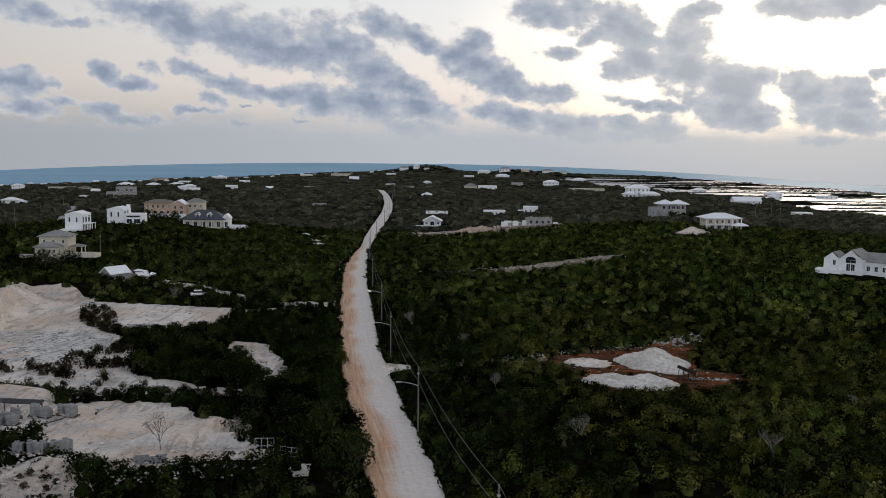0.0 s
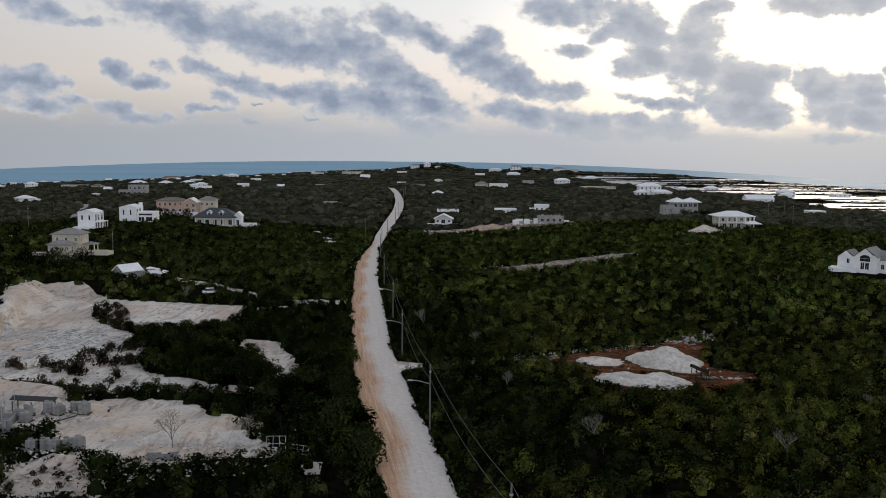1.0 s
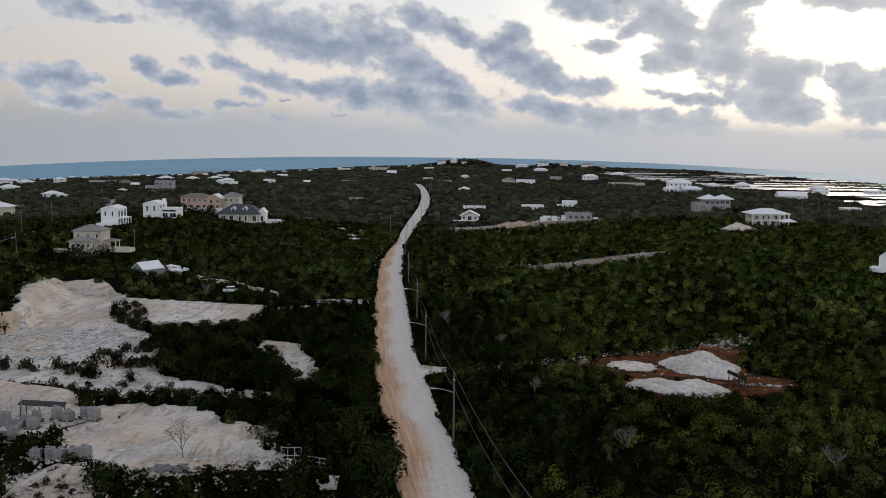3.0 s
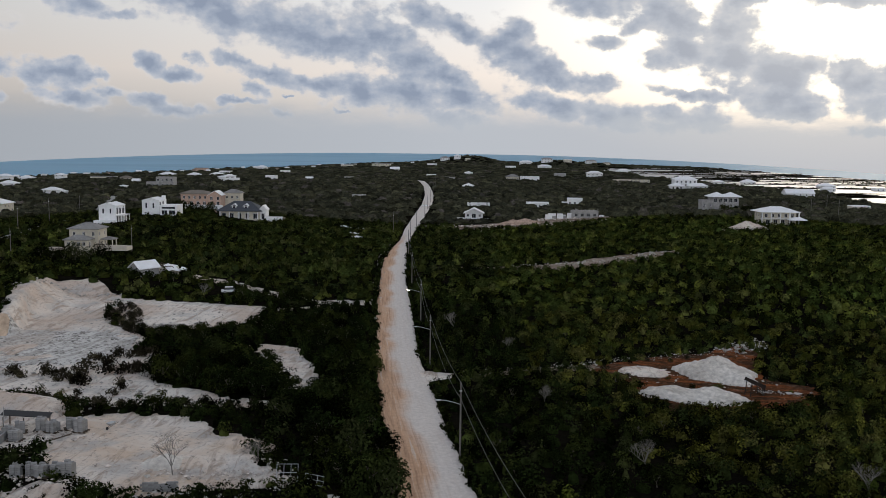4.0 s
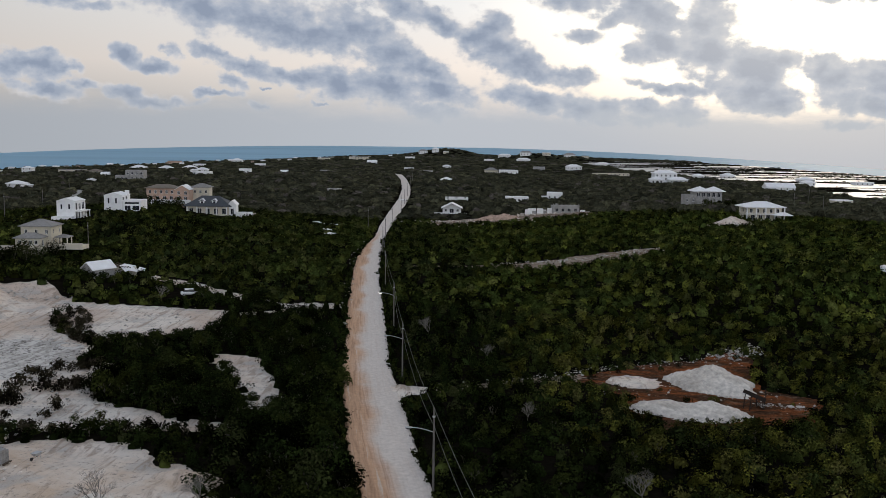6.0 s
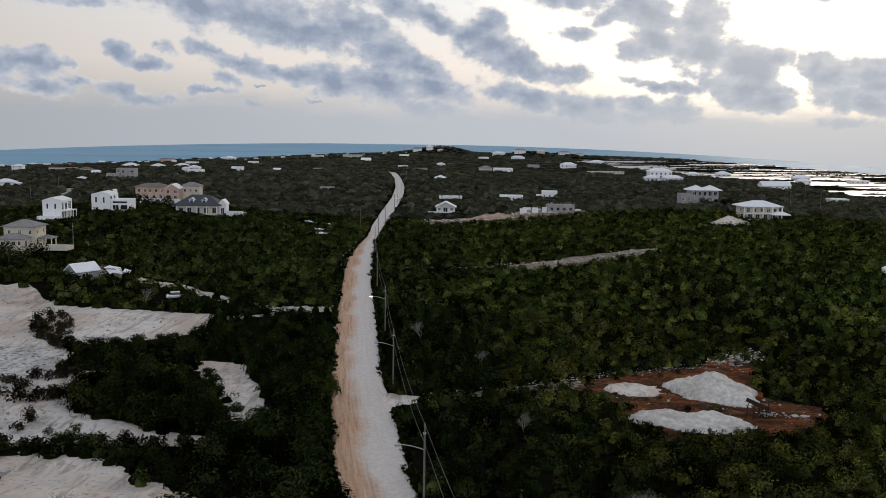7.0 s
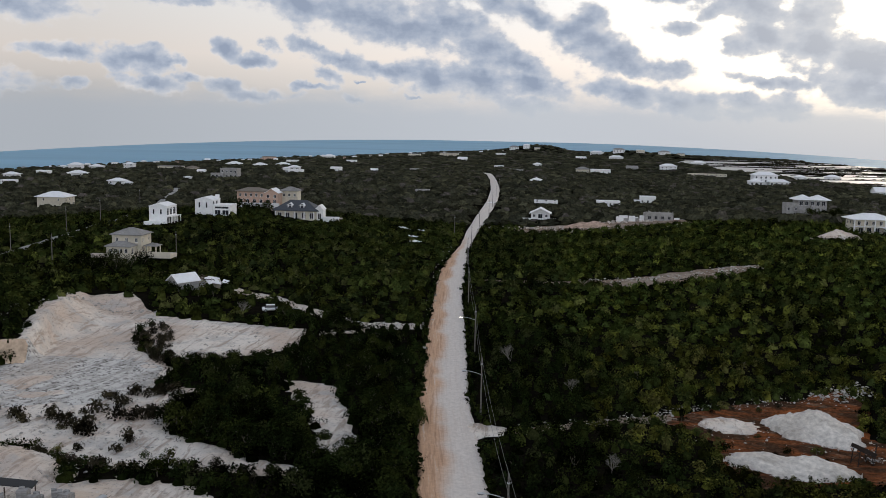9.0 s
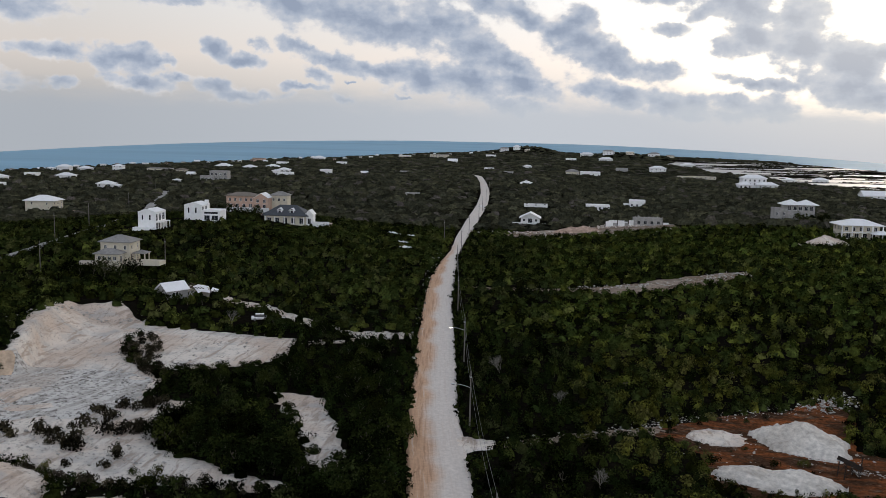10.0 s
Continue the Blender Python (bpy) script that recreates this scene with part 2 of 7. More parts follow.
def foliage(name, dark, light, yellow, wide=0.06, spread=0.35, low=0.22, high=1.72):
    """Leaves whose green drifts from bush to bush and differs leaf by leaf."""
    m = bpy.data.materials.new(name)
    m.use_nodes = True
    n = Nodes(m.node_tree)
    geo = n.add("ShaderNodeNewGeometry").outputs
    drift = n.add("ShaderNodeMapRange", n.noise(geo["Position"], wide, 3.0, 0.6), 0.36, 0.64, 0.0, 1.0).outputs[0]
    kind = n.add("ShaderNodeAttribute")
    kind.attribute_name = "kind"
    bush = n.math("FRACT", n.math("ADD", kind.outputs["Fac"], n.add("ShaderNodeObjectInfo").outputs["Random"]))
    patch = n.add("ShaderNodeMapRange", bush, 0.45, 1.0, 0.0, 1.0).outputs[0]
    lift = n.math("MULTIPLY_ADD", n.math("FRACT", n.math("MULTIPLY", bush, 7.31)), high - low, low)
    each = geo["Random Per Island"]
    col = n.mix(drift, dark, light)
    col = n.mix(n.math("MULTIPLY", patch, 0.75), col, yellow)
    # Some bushes are grey and half dead.
    dead = n.add("ShaderNodeMapRange", n.math("FRACT", n.math("MULTIPLY", bush, 3.71)), 0.89, 0.97, 0.0, 0.75).outputs[0]
    col = n.mix(dead, col, tuple(0.55 * (a + b) * k for a, b, k in zip(light, yellow, (1.0, 0.86, 1.35))))
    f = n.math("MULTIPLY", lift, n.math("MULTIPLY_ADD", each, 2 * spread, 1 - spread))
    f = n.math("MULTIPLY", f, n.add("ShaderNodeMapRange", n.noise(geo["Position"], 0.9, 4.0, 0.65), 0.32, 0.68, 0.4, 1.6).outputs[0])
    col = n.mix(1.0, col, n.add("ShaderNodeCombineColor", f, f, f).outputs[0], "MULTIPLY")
    b = n.add("ShaderNodeBsdfPrincipled")
    n.link(col, b.inputs["Base Color"])
    b.inputs["Roughness"].default_value, b.inputs["Specular IOR Level"].default_value = 0.9, 0.0
    # Every leaf is shaded by the way its part of the crown faces.
    faces = n.add("ShaderNodeAttribute")
    faces.attribute_name = "facing"
    turned = n.tree.nodes.new("ShaderNodeVectorTransform")
    turned.vector_type, turned.convert_from, turned.convert_to = "NORMAL", "OBJECT", "WORLD"
    n.link(faces.outputs["Vector"], turned.inputs[0])
    n.link(turned.outputs[0], b.inputs["Normal"])
    n.link(b.outputs[0], n.add("ShaderNodeOutputMaterial").inputs[0])
    return m


# Soil colour taken near black: the deep shade between bushes is painted in.
M_SOIL_SHADED = surface("shaded_scrub_soil", (0.006, 0.0055, 0.004), 0.95, spec=0.0, grain=0.5, grain_scale=0.8, stain=0.6, stain_scale=0.05, stain_color=(0.012, 0.010, 0.007), bump=1.0, bump_scale=0.7)
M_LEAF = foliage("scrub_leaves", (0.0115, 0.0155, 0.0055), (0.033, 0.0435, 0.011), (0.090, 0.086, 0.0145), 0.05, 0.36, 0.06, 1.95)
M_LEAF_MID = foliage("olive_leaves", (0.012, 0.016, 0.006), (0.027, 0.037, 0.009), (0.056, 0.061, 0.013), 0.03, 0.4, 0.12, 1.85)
# Dark greens pushed towards black, to carry the deep shade among the crowns.
M_LEAF_DARK = foliage("shade_dark_leaves", (0.007, 0.0105, 0.0038), (0.015, 0.0225, 0.006), (0.033, 0.038, 0.009), 0.06, 0.4, 0.06, 1.7)
# Distant leaves are paler and greyer; the haze is mixed into their colour.
M_LEAF_HAZED = foliage("hazed_far_leaves", (0.030, 0.031, 0.021), (0.046, 0.046, 0.029), (0.066, 0.063, 0.036), 0.012, 0.2, 0.5, 1.5)
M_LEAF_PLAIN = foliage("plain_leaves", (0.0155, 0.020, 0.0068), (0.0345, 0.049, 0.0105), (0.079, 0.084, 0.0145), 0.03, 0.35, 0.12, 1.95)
M_BARK = surface("bark", (0.10, 0.085, 0.07), 0.9, grain=0.4, grain_scale=9)
M_TWIG = surface("bare_twigs", (0.17, 0.155, 0.14), 0.9, grain=0.3, grain_scale=6)
def road_surface():
    """Rolled crushed limestone: pale where the traffic runs, tan and rutted along the left-hand side."""
    m = bpy.data.materials.new("crushed_limestone_road")
    m.use_nodes = True
    n = Nodes(m.node_tree)
    at = n.add("ShaderNodeAttribute")
    at.attribute_name = "lane"
    lane = n.add("ShaderNodeSeparateXYZ", at.outputs["Vector"]).outputs
    where = n.add("ShaderNodeNewGeometry").outputs["Position"]
    # Long ruts: noise drawn out along the road.
    rut = n.noise(n.add("ShaderNodeCombineXYZ", n.math("MULTIPLY", lane[0], 5.0), n.math("MULTIPLY", lane[1], 0.035), 0.0).outputs[0], 2.2, 4.0, 0.6, 0.6)
    wide = n.noise(where, 0.07, 3.0, 0.5)
    tan = n.add("ShaderNodeMapRange", n.math("ADD", lane[0], n.math("MULTIPLY_ADD", wide, 1.4, -0.7)), -0.45, 0.16, 1.0, 0.0, interpolation_type="SMOOTHSTEP").outputs[0]
    fade = n.add("ShaderNodeMapRange", lane[1], 330.0, 420.0, 1.0, 0.0).outputs[0]
    tan = n.math("MULTIPLY", tan, fade)
    col = n.mix(tan, (0.60, 0.545, 0.50), (0.53, 0.335, 0.215))
    ruts = n.add("ShaderNodeMapRange", rut, 0.48, 0.64, 0.0, 0.8).outputs[0]
    col = n.mix(n.math("MULTIPLY", ruts, n.math("MULTIPLY_ADD", tan, 0.8, 0.15)), col, (0.34, 0.205, 0.135))
    pale = n.add("ShaderNodeMapRange", rut, 0.28, 0.42, 0.6, 0.0).outputs[0]
    col = n.mix(n.math("MULTIPLY", pale, tan), col, (0.60, 0.55, 0.49))
    f = n.add("ShaderNodeMapRange", n.noise(where, 1.6, 6.0, 0.65), 0.3, 0.7, 0.86, 1.12).outputs[0]
    col = n.mix(1.0, col, n.add("ShaderNodeCombineColor", f, f, f).outputs[0], "MULTIPLY")
    b = n.add("ShaderNodeBsdfPrincipled")
    n.link(col, b.inputs["Base Color"])
    b.inputs["Roughness"].default_value, b.inputs["Specular IOR Level"].default_value = 0.95, 0.1
    bn = n.add("ShaderNodeBump")
    bn.inputs["Strength"].default_value, bn.inputs["Distance"].default_value = 0.25, 0.08
    n.link(rut, bn.inputs["Height"])
    n.link(bn.outputs[0], b.inputs["Normal"])
    n.link(b.outputs[0], n.add("ShaderNodeOutputMaterial").inputs[0])
    return m


def chalk_surface(name="dug_limestone", pale=(0.745, 0.68, 0.61), earth=(0.60, 0.485, 0.40)):
    """Dug limestone: off-white, with tan and pinkish earth in broad patches, grey gravel, and small stones' shadows
    painted as dark specks.
    """
    m = bpy.data.materials.new(name)
    m.use_nodes = True
    n = Nodes(m.node_tree)
    where = n.add("ShaderNodeNewGeometry").outputs["Position"]
    broad = n.add("ShaderNodeMapRange", n.noise(where, 0.065, 5.0, 0.62, 0.5), 0.42, 0.60, 0.0, 0.95).outputs[0]
    col = n.mix(broad, pale, earth)
    grey = n.add("ShaderNodeMapRange", n.noise(where, 0.16, 4.0, 0.6), 0.50, 0.66, 0.0, 0.75).outputs[0]
    col = n.mix(grey, col, (0.46, 0.44, 0.42))
    tracks = n.noise(n.add("ShaderNodeVectorMath", where, (0.9, 0.16, 1.0), operation="MULTIPLY").outputs[0], 0.9, 4.0, 0.6, 0.8)
    col = n.mix(n.add("ShaderNodeMapRange", tracks, 0.52, 0.64, 0.0, 0.7).outputs[0], col, (0.37, 0.285, 0.225))
    # The high end of this noise paints the shadows of small stones.
    speck = n.noise(where, 1.5, 6.0, 0.75)
    col = n.mix(n.add("ShaderNodeMapRange", speck, 0.55, 0.66, 0.0, 0.8).outputs[0], col, (0.24, 0.21, 0.185))
    col = n.mix(n.add("ShaderNodeMapRange", speck, 0.30, 0.42, 0.5, 0.0).outputs[0], col, (0.72, 0.69, 0.65))
    b = n.add("ShaderNodeBsdfPrincipled")
    n.link(col, b.inputs["Base Color"])
    b.inputs["Roughness"].default_value, b.inputs["Specular IOR Level"].default_value = 0.95, 0.0
    bn = n.add("ShaderNodeBump")
    bn.inputs["Strength"].default_value, bn.inputs["Distance"].default_value = 1.0, 0.35
    n.link(n.noise(where, 1.1, 7.0, 0.7), bn.inputs["Height"])
    n.link(bn.outputs[0], b.inputs["Normal"])
    n.link(b.outputs[0], n.add("ShaderNodeOutputMaterial").inputs[0])
    return m


def bench_surface():
    """Coarse grey limestone gravel, scraped into close furrows, with darker stones in them."""
    m = bpy.data.materials.new("furrowed_gravel")
    m.use_nodes = True
    n = Nodes(m.node_tree)
    where = n.add("ShaderNodeNewGeometry").outputs["Position"]
    turned = n.add("ShaderNodeVectorRotate", where, None, None, radians(14)).outputs[0]
    rows = n.noise(n.add("ShaderNodeVectorMath", turned, (1.1, 0.2, 1.0), operation="MULTIPLY").outputs[0], 0.8, 3.0, 0.55, 0.3)
    col = n.mix(n.add("ShaderNodeMapRange", rows, 0.44, 0.58, 0.0, 0.75).outputs[0], (0.66, 0.635, 0.60), (0.40, 0.37, 0.34))
    speck = n.noise(where, 1.15, 5.0, 0.72)
    col = n.mix(n.add("ShaderNodeMapRange", speck, 0.52, 0.60, 0.0, 0.9).outputs[0], col, (0.15, 0.135, 0.12))
    col = n.mix(n.add("ShaderNodeMapRange", speck, 0.32, 0.43, 0.6, 0.0).outputs[0], col, (0.68, 0.66, 0.63))
    broad = n.add("ShaderNodeMapRange", n.noise(where, 0.06, 4.0, 0.6), 0.5, 0.66, 0.0, 0.7).outputs[0]
    col = n.mix(broad, col, (0.50, 0.43, 0.37))
    b = n.add("ShaderNodeBsdfPrincipled")
    n.link(col, b.inputs["Base Color"])
    b.inputs["Roughness"].default_value, b.inputs["Specular IOR Level"].default_value = 0.95, 0.0
    bn = n.add("ShaderNodeBump")
    bn.inputs["Strength"].default_value, bn.inputs["Distance"].default_value = 1.0, 0.5
    n.link(n.math("ADD", rows, speck), bn.inputs["Height"])
    n.link(bn.outputs[0], b.inputs["Normal"])
    n.link(b.outputs[0], n.add("ShaderNodeOutputMaterial").inputs[0])
    return m


M_BENCH = bench_surface()
M_CHALK = chalk_surface()
M_CHALK_WARM = chalk_surface("levelled_limestone", (0.73, 0.655, 0.585), (0.61, 0.475, 0.365))
M_PINK = surface("pinkish_rubble", (0.46, 0.33, 0.26), 0.95, spec=0.0, grain=0.4, grain_scale=0.9, stain=0.6, stain_scale=0.3, bump=1.0, bump_scale=1.5)
def red_surface():
    """Bulldozed red earth: rusty clods, dark wet soil and beige litter broken up over it."""
    m = bpy.data.materials.new("red_earth")
    m.use_nodes = True
    n = Nodes(m.node_tree)
    where = n.add("ShaderNodeNewGeometry").outputs["Position"]
    drawn = n.add("ShaderNodeVectorMath", where, (0.6, 1.3, 1.0), operation="MULTIPLY").outputs[0]
    dark = n.add("ShaderNodeMapRange", n.noise(drawn, 0.16, 6.0, 0.68, 0.5), 0.36, 0.54, 0.0, 0.95).outputs[0]
    col = n.mix(dark, (0.25, 0.082, 0.03), (0.05, 0.030, 0.019))
    litter = n.add("ShaderNodeMapRange", n.noise(drawn, 0.42, 6.0, 0.75, 0.4), 0.54, 0.66, 0.0, 0.8).outputs[0]
    col = n.mix(litter, col, (0.20, 0.15, 0.11))
    clod = n.add("ShaderNodeMapRange", n.noise(where, 1.4, 6.0, 0.75), 0.34, 0.66, 0.45, 1.5).outputs[0]
    col = n.mix(1.0, col, n.add("ShaderNodeCombineColor", clod, clod, clod).outputs[0], "MULTIPLY")
    b = n.add("ShaderNodeBsdfPrincipled")
    n.link(col, b.inputs["Base Color"])
    b.inputs["Roughness"].default_value, b.inputs["Specular IOR Level"].default_value = 0.95, 0.0
    bn = n.add("ShaderNodeBump")
    bn.inputs["Strength"].default_value, bn.inputs["Distance"].default_value = 1.0, 0.4
    n.link(n.noise(where, 1.0, 6.0, 0.7), bn.inputs["Height"])
    n.link(bn.outputs[0], b.inputs["Normal"])
    n.link(b.outputs[0], n.add("ShaderNodeOutputMaterial").inputs[0])
    return m


M_RED = red_surface()
M_ROAD = road_surface()
M_ROAD_PALE = surface("worn_asphalt", (0.34, 0.33, 0.31), 0.95, spec=0.1, grain=0.12, grain_scale=1.5, stain=0.4, stain_scale=0.1)
M_GRAVEL = surface("grey_gravel", (0.62, 0.575, 0.52), 0.95, spec=0.0, grain=0.3, grain_scale=1.1, stain=0.8, stain_scale=0.25, stain_color=(0.46, 0.41, 0.355), bump=1.0, bump_scale=2.5)
M_TAN = surface("tan_stony_earth", (0.22, 0.165, 0.125), 0.95, spec=0.0, grain=0.5, grain_scale=0.7, stain=0.7, stain_scale=0.12, stain_color=(0.34, 0.29, 0.245), bump=1.0, bump_scale=1.0)
M_WHITE = surface("white_render", (0.80, 0.80, 0.80), 0.75, grain=0.06, grain_scale=0.8, stain=0.3, stain_scale=0.3, stain_color=(0.55, 0.54, 0.52))
M_CREAM = surface("cream_render", (0.58, 0.53, 0.43), 0.8, grain=0.08, grain_scale=0.8, stain=0.3, stain_scale=0.3)
M_PEACH = surface("peach_render", (0.52, 0.36, 0.28), 0.8, grain=0.08, grain_scale=0.8, stain=0.3, stain_scale=0.3)
M_CONCRETE = surface("grey_concrete", (0.33, 0.32, 0.31), 0.9, grain=0.2, grain_scale=1.2, stain=0.5, stain_scale=0.4)
M_ROOF_WHITE = surface("white_roof", (0.82, 0.82, 0.83), 0.6, grain=0.05, grain_scale=0.9, stain=0.2, stain_scale=0.4, stain_color=(0.6, 0.59, 0.57))
M_ROOF_GREY = surface("grey_shingle", (0.26, 0.25, 0.24), 0.85, grain=0.2, grain_scale=2.0, stain=0.4, stain_scale=0.3)
M_ROOF_SLATE = surface("dark_slate", (0.055, 0.06, 0.07), 0.6, grain=0.25, grain_scale=2.0)
M_ROOF_TAN = surface("tan_shingle", (0.20, 0.17, 0.14), 0.85, grain=0.2, grain_scale=2.0, stain=0.3, stain_scale=0.3)
M_GLASS = surface("window_glass", (0.02, 0.024, 0.03), 0.08, spec=0.5)
M_DARKWOOD = surface("dark_timber", (0.07, 0.05, 0.035), 0.8, grain=0.3, grain_scale=3)
M_POLE = surface("weathered_pole", (0.13, 0.12, 0.11), 0.9, grain=0.25, grain_scale=4)
M_STEEL = surface("galvanised_steel", (0.45, 0.46, 0.47), 0.45, metal=0.7, grain=0.1, grain_scale=4)
M_WIRE = surface("black_cable", (0.03, 0.03, 0.03), 0.6)
M_BLOCK = surface("concrete_block", (0.25, 0.245, 0.24), 0.92, grain=0.2, grain_scale=3, per_piece=0.15)
M_FACE = surface("cut_earth_face", (0.56, 0.43, 0.32), 0.95, spec=0.0, grain=0.3, grain_scale=0.9, stain=0.6, stain_scale=0.3, stain_color=(0.40, 0.30, 0.22), bump=1.0, bump_scale=1.2)
M_DARKROCK = surface("weathered_stones", (0.26, 0.24, 0.22), 0.95, grain=0.2, grain_scale=2, per_island=0.6)
M_RUBBLE = surface("pale_rubble", (0.52, 0.46, 0.41), 0.95, grain=0.2, grain_scale=2, per_island=0.45)
M_ROCK = surface("loose_stones", (0.40, 0.375, 0.34), 0.95, grain=0.2, grain_scale=2, per_island=0.3)
M_LAMP_ON = bpy.data.materials.new("lit_lamp")
M_LAMP_ON.use_nodes = True
n_ = Nodes(M_LAMP_ON.node_tree)
n_.link(n_.add("ShaderNodeEmission", (1.0, 0.88, 0.66, 1.0), 14.0).outputs[0], n_.add("ShaderNodeOutputMaterial").inputs[0])


def water(name, color, rough, ripple, scale, gloss=0.5):
    m = bpy.data.materials.new(name)
    m.use_nodes = True
    n = Nodes(m.node_tree)
    where = n.add("ShaderNodeNewGeometry").outputs["Position"]
    f = n.add("ShaderNodeMapRange", n.noise(n.add("ShaderNodeVectorMath", where, (0.25, 1.0, 1.0), operation="MULTIPLY").outputs[0], scale * 0.05, 4.0), 0.35, 0.65, 0.0, 1.0).outputs[0]
    b = n.add("ShaderNodeBsdfPrincipled")
    n.link(n.mix(f, color, tuple(c * 0.86 for c in color)), b.inputs["Base Color"])
    b.inputs["Roughness"].default_value, b.inputs["IOR"].default_value = rough, 1.33
    b.inputs["Specular IOR Level"].default_value = gloss
    bn = n.add("ShaderNodeBump")
    bn.inputs["Strength"].default_value, bn.inputs["Distance"].default_value = ripple, 0.3
    n.link(n.noise(where, scale, 4.0), bn.inputs["Height"])
    if ripple:
        n.link(bn.outputs[0], b.inputs["Normal"])
    n.link(b.outputs[0], n.add("ShaderNodeOutputMaterial").inputs[0])
    return m


M_SEA = water("sea_water", (0.23, 0.40, 0.52), 0.6, 0.0, 0.08, 0.10)
M_POND = water("salt_pond_water", (0.40, 0.39, 0.38), 0.45, 0.05, 0.1, 0.4)

# ---- the lie of the land ----
RISES = [
    (-136, 332, 72, 7.6), (-118, 402, 50, 6.0), (48, 183, 34, -4.0), (120, 268, 30, 5.0),
    (126, 458, 75, 7.8), (-46, 405, 50, -4.5), (62, 318, 35, 3.0), (-205, 820, 160, 7.0),
    (-46, 2110, 44, 13.5), (-95, 2090, 40, 6.0), (-40, 100, 40, 1.5), (-107, 381, 16, -3.2), (122, 1880, 36, 10.5), (205, 1870, 48, 7.0),
]
BANK = ((-93.8, 178), (-108, 224), (-84, 236))


def coast_range(x, y):
    """How far the coast lies from the road's start, by the way one looks."""
    return np.interp(np.degrees(np.arctan2(x, np.maximum(y, 1.0))), (-60, -34, -24, -13, -2, 12, 20, 27, 60), (700, 900, 1150, 1550, 2350, 2000, 1500, 1180, 800))


def ground_height(x, y):
    """Height of the land: a low plain with gentle rises, falling under the sea at the coast."""
    x, y = np.asarray(x, float), np.asarray(y, float)
    z = -1.0 - 2.5 * np.clip((y - 120) / 400, 0, 1) + 0 * x
    for cx, cy, r, h in RISES:
        z = z + h * np.exp(-((x - cx) ** 2 + (y - cy) ** 2) / (2.0 * r * r))
    z = z + 0.5 * np.sin(x * 0.021 + 1.3) * np.sin(y * 0.017) * np.clip((y - 250) / 200, 0, 1)
    # The quarry was cut back into a bank, which stands over its floor.
    (ax, ay), (bx, by), (cx, cy) = BANK
    d = np.maximum((x - ax) * (by - ay) - (y - ay) * (bx - ax), 0) / math.hypot(bx - ax, by - ay)
    e = np.maximum((x - bx) * (cy - by) - (y - by) * (cx - bx), 0) / math.hypot(cx - bx, cy - by)
    inside = np.minimum(d, e)
    near = np.exp(-((x + 100) ** 2 + (y - 200) ** 2) / (2.0 * 25.0 ** 2)) * np.clip((y - 178 - 0.35 * (x + 94)) / 1.2, 0, 1)
    z = z + 5.6 * near * np.clip(1 - inside / np.interp(y, (195, 206), (2.5, 9.0)), 0, 1) ** 1.6
    r = np.hypot(x, y)
    past = r - coast_range(x, y)
    return z - 16.0 * np.clip(past / 200.0, 0, 1) - 0.12 * np.maximum(past - 200.0, 0)


def grid_mesh(name, xs, ys, zs):
    """A sheet from arrays of points (rows, columns)."""
    rows, cols = xs.shape
    me = bpy.data.meshes.new(name)
    i = np.arange(rows * cols).reshape(rows, cols)
    quads = np.stack([i[:-1, :-1], i[:-1, 1:], i[1:, 1:], i[1:, :-1]], -1).reshape(-1, 4)
    me.from_pydata(np.stack([xs, ys, zs], -1).reshape(-1, 3).tolist(), [], quads.tolist())
    me.polygons.foreach_set("use_smooth", np.ones(len(quads), bool))
    return me


def fbm(x, y, scale, seed=0, octaves=4):
    """Cheap rolling relief in -1..1 from crossed waves."""
    rng = np.random.RandomState(seed)
    out, amp, tot = 0 * x, 1.0, 0.0
    for _ in range(octaves):
        for _ in range(3):
            a, p = rng.rand() * 6.283, rng.rand() * 6.283
            out = out + amp / 3 * np.sin((x * math.cos(a) + y * math.sin(a)) * scale * (0.8 + 0.4 * rng.rand()) + p + 1.7 * np.sin((x * math.sin(a) - y * math.cos(a)) * scale * 0.6 + p))
        tot, amp, scale = tot + amp, amp * 0.55, scale * 2.1
    return out / tot


def build_ground():
    ys = np.r_[np.linspace(-2600, -200, 16), np.linspace(-160, 60, 24), np.arange(66, 330, 1.6), 330 + 2900 * np.linspace(0, 1, 150)[1:] ** 1.7]
    u = np.linspace(-1, 1, 225)
    half = 260 + 0.85 * np.maximum(ys, 0) + 6.0 * np.maximum(-ys - 150, 0)
    xs = np.sign(u) * np.abs(u) ** 1.35 * half[:, None]
    yy = ys[:, None] + 0 * xs
    zz = ground_height(xs, yy) + 0.12 * fbm(xs, yy, 0.25, 3)
    # The road and the cleared ground are sunk a little, so that their own sheets lie on top.
    c, w = road_centre(yy)
    deep = np.where((yy > -70) & (yy < 1000), w - np.abs(xs - c), -9.0)
    for corners in PLOTS.values():
        deep = np.maximum(deep, plot_depth(corners, xs, yy))
    zz = zz - 1.35 * np.clip((deep + 0.1) / 2.6, 0, 1)
    zz = np.where(plot_depth(PLOTS["quarry"], xs, yy) > 3.0, zz - 3.0, zz)
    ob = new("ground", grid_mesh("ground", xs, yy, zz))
    ob.data.materials.append(M_SOIL_SHADED)
    tagged(ob, "scrub soil and leaf litter, its colour blackened for the shade under the bushes", "ground", kind="structure")
    return ob


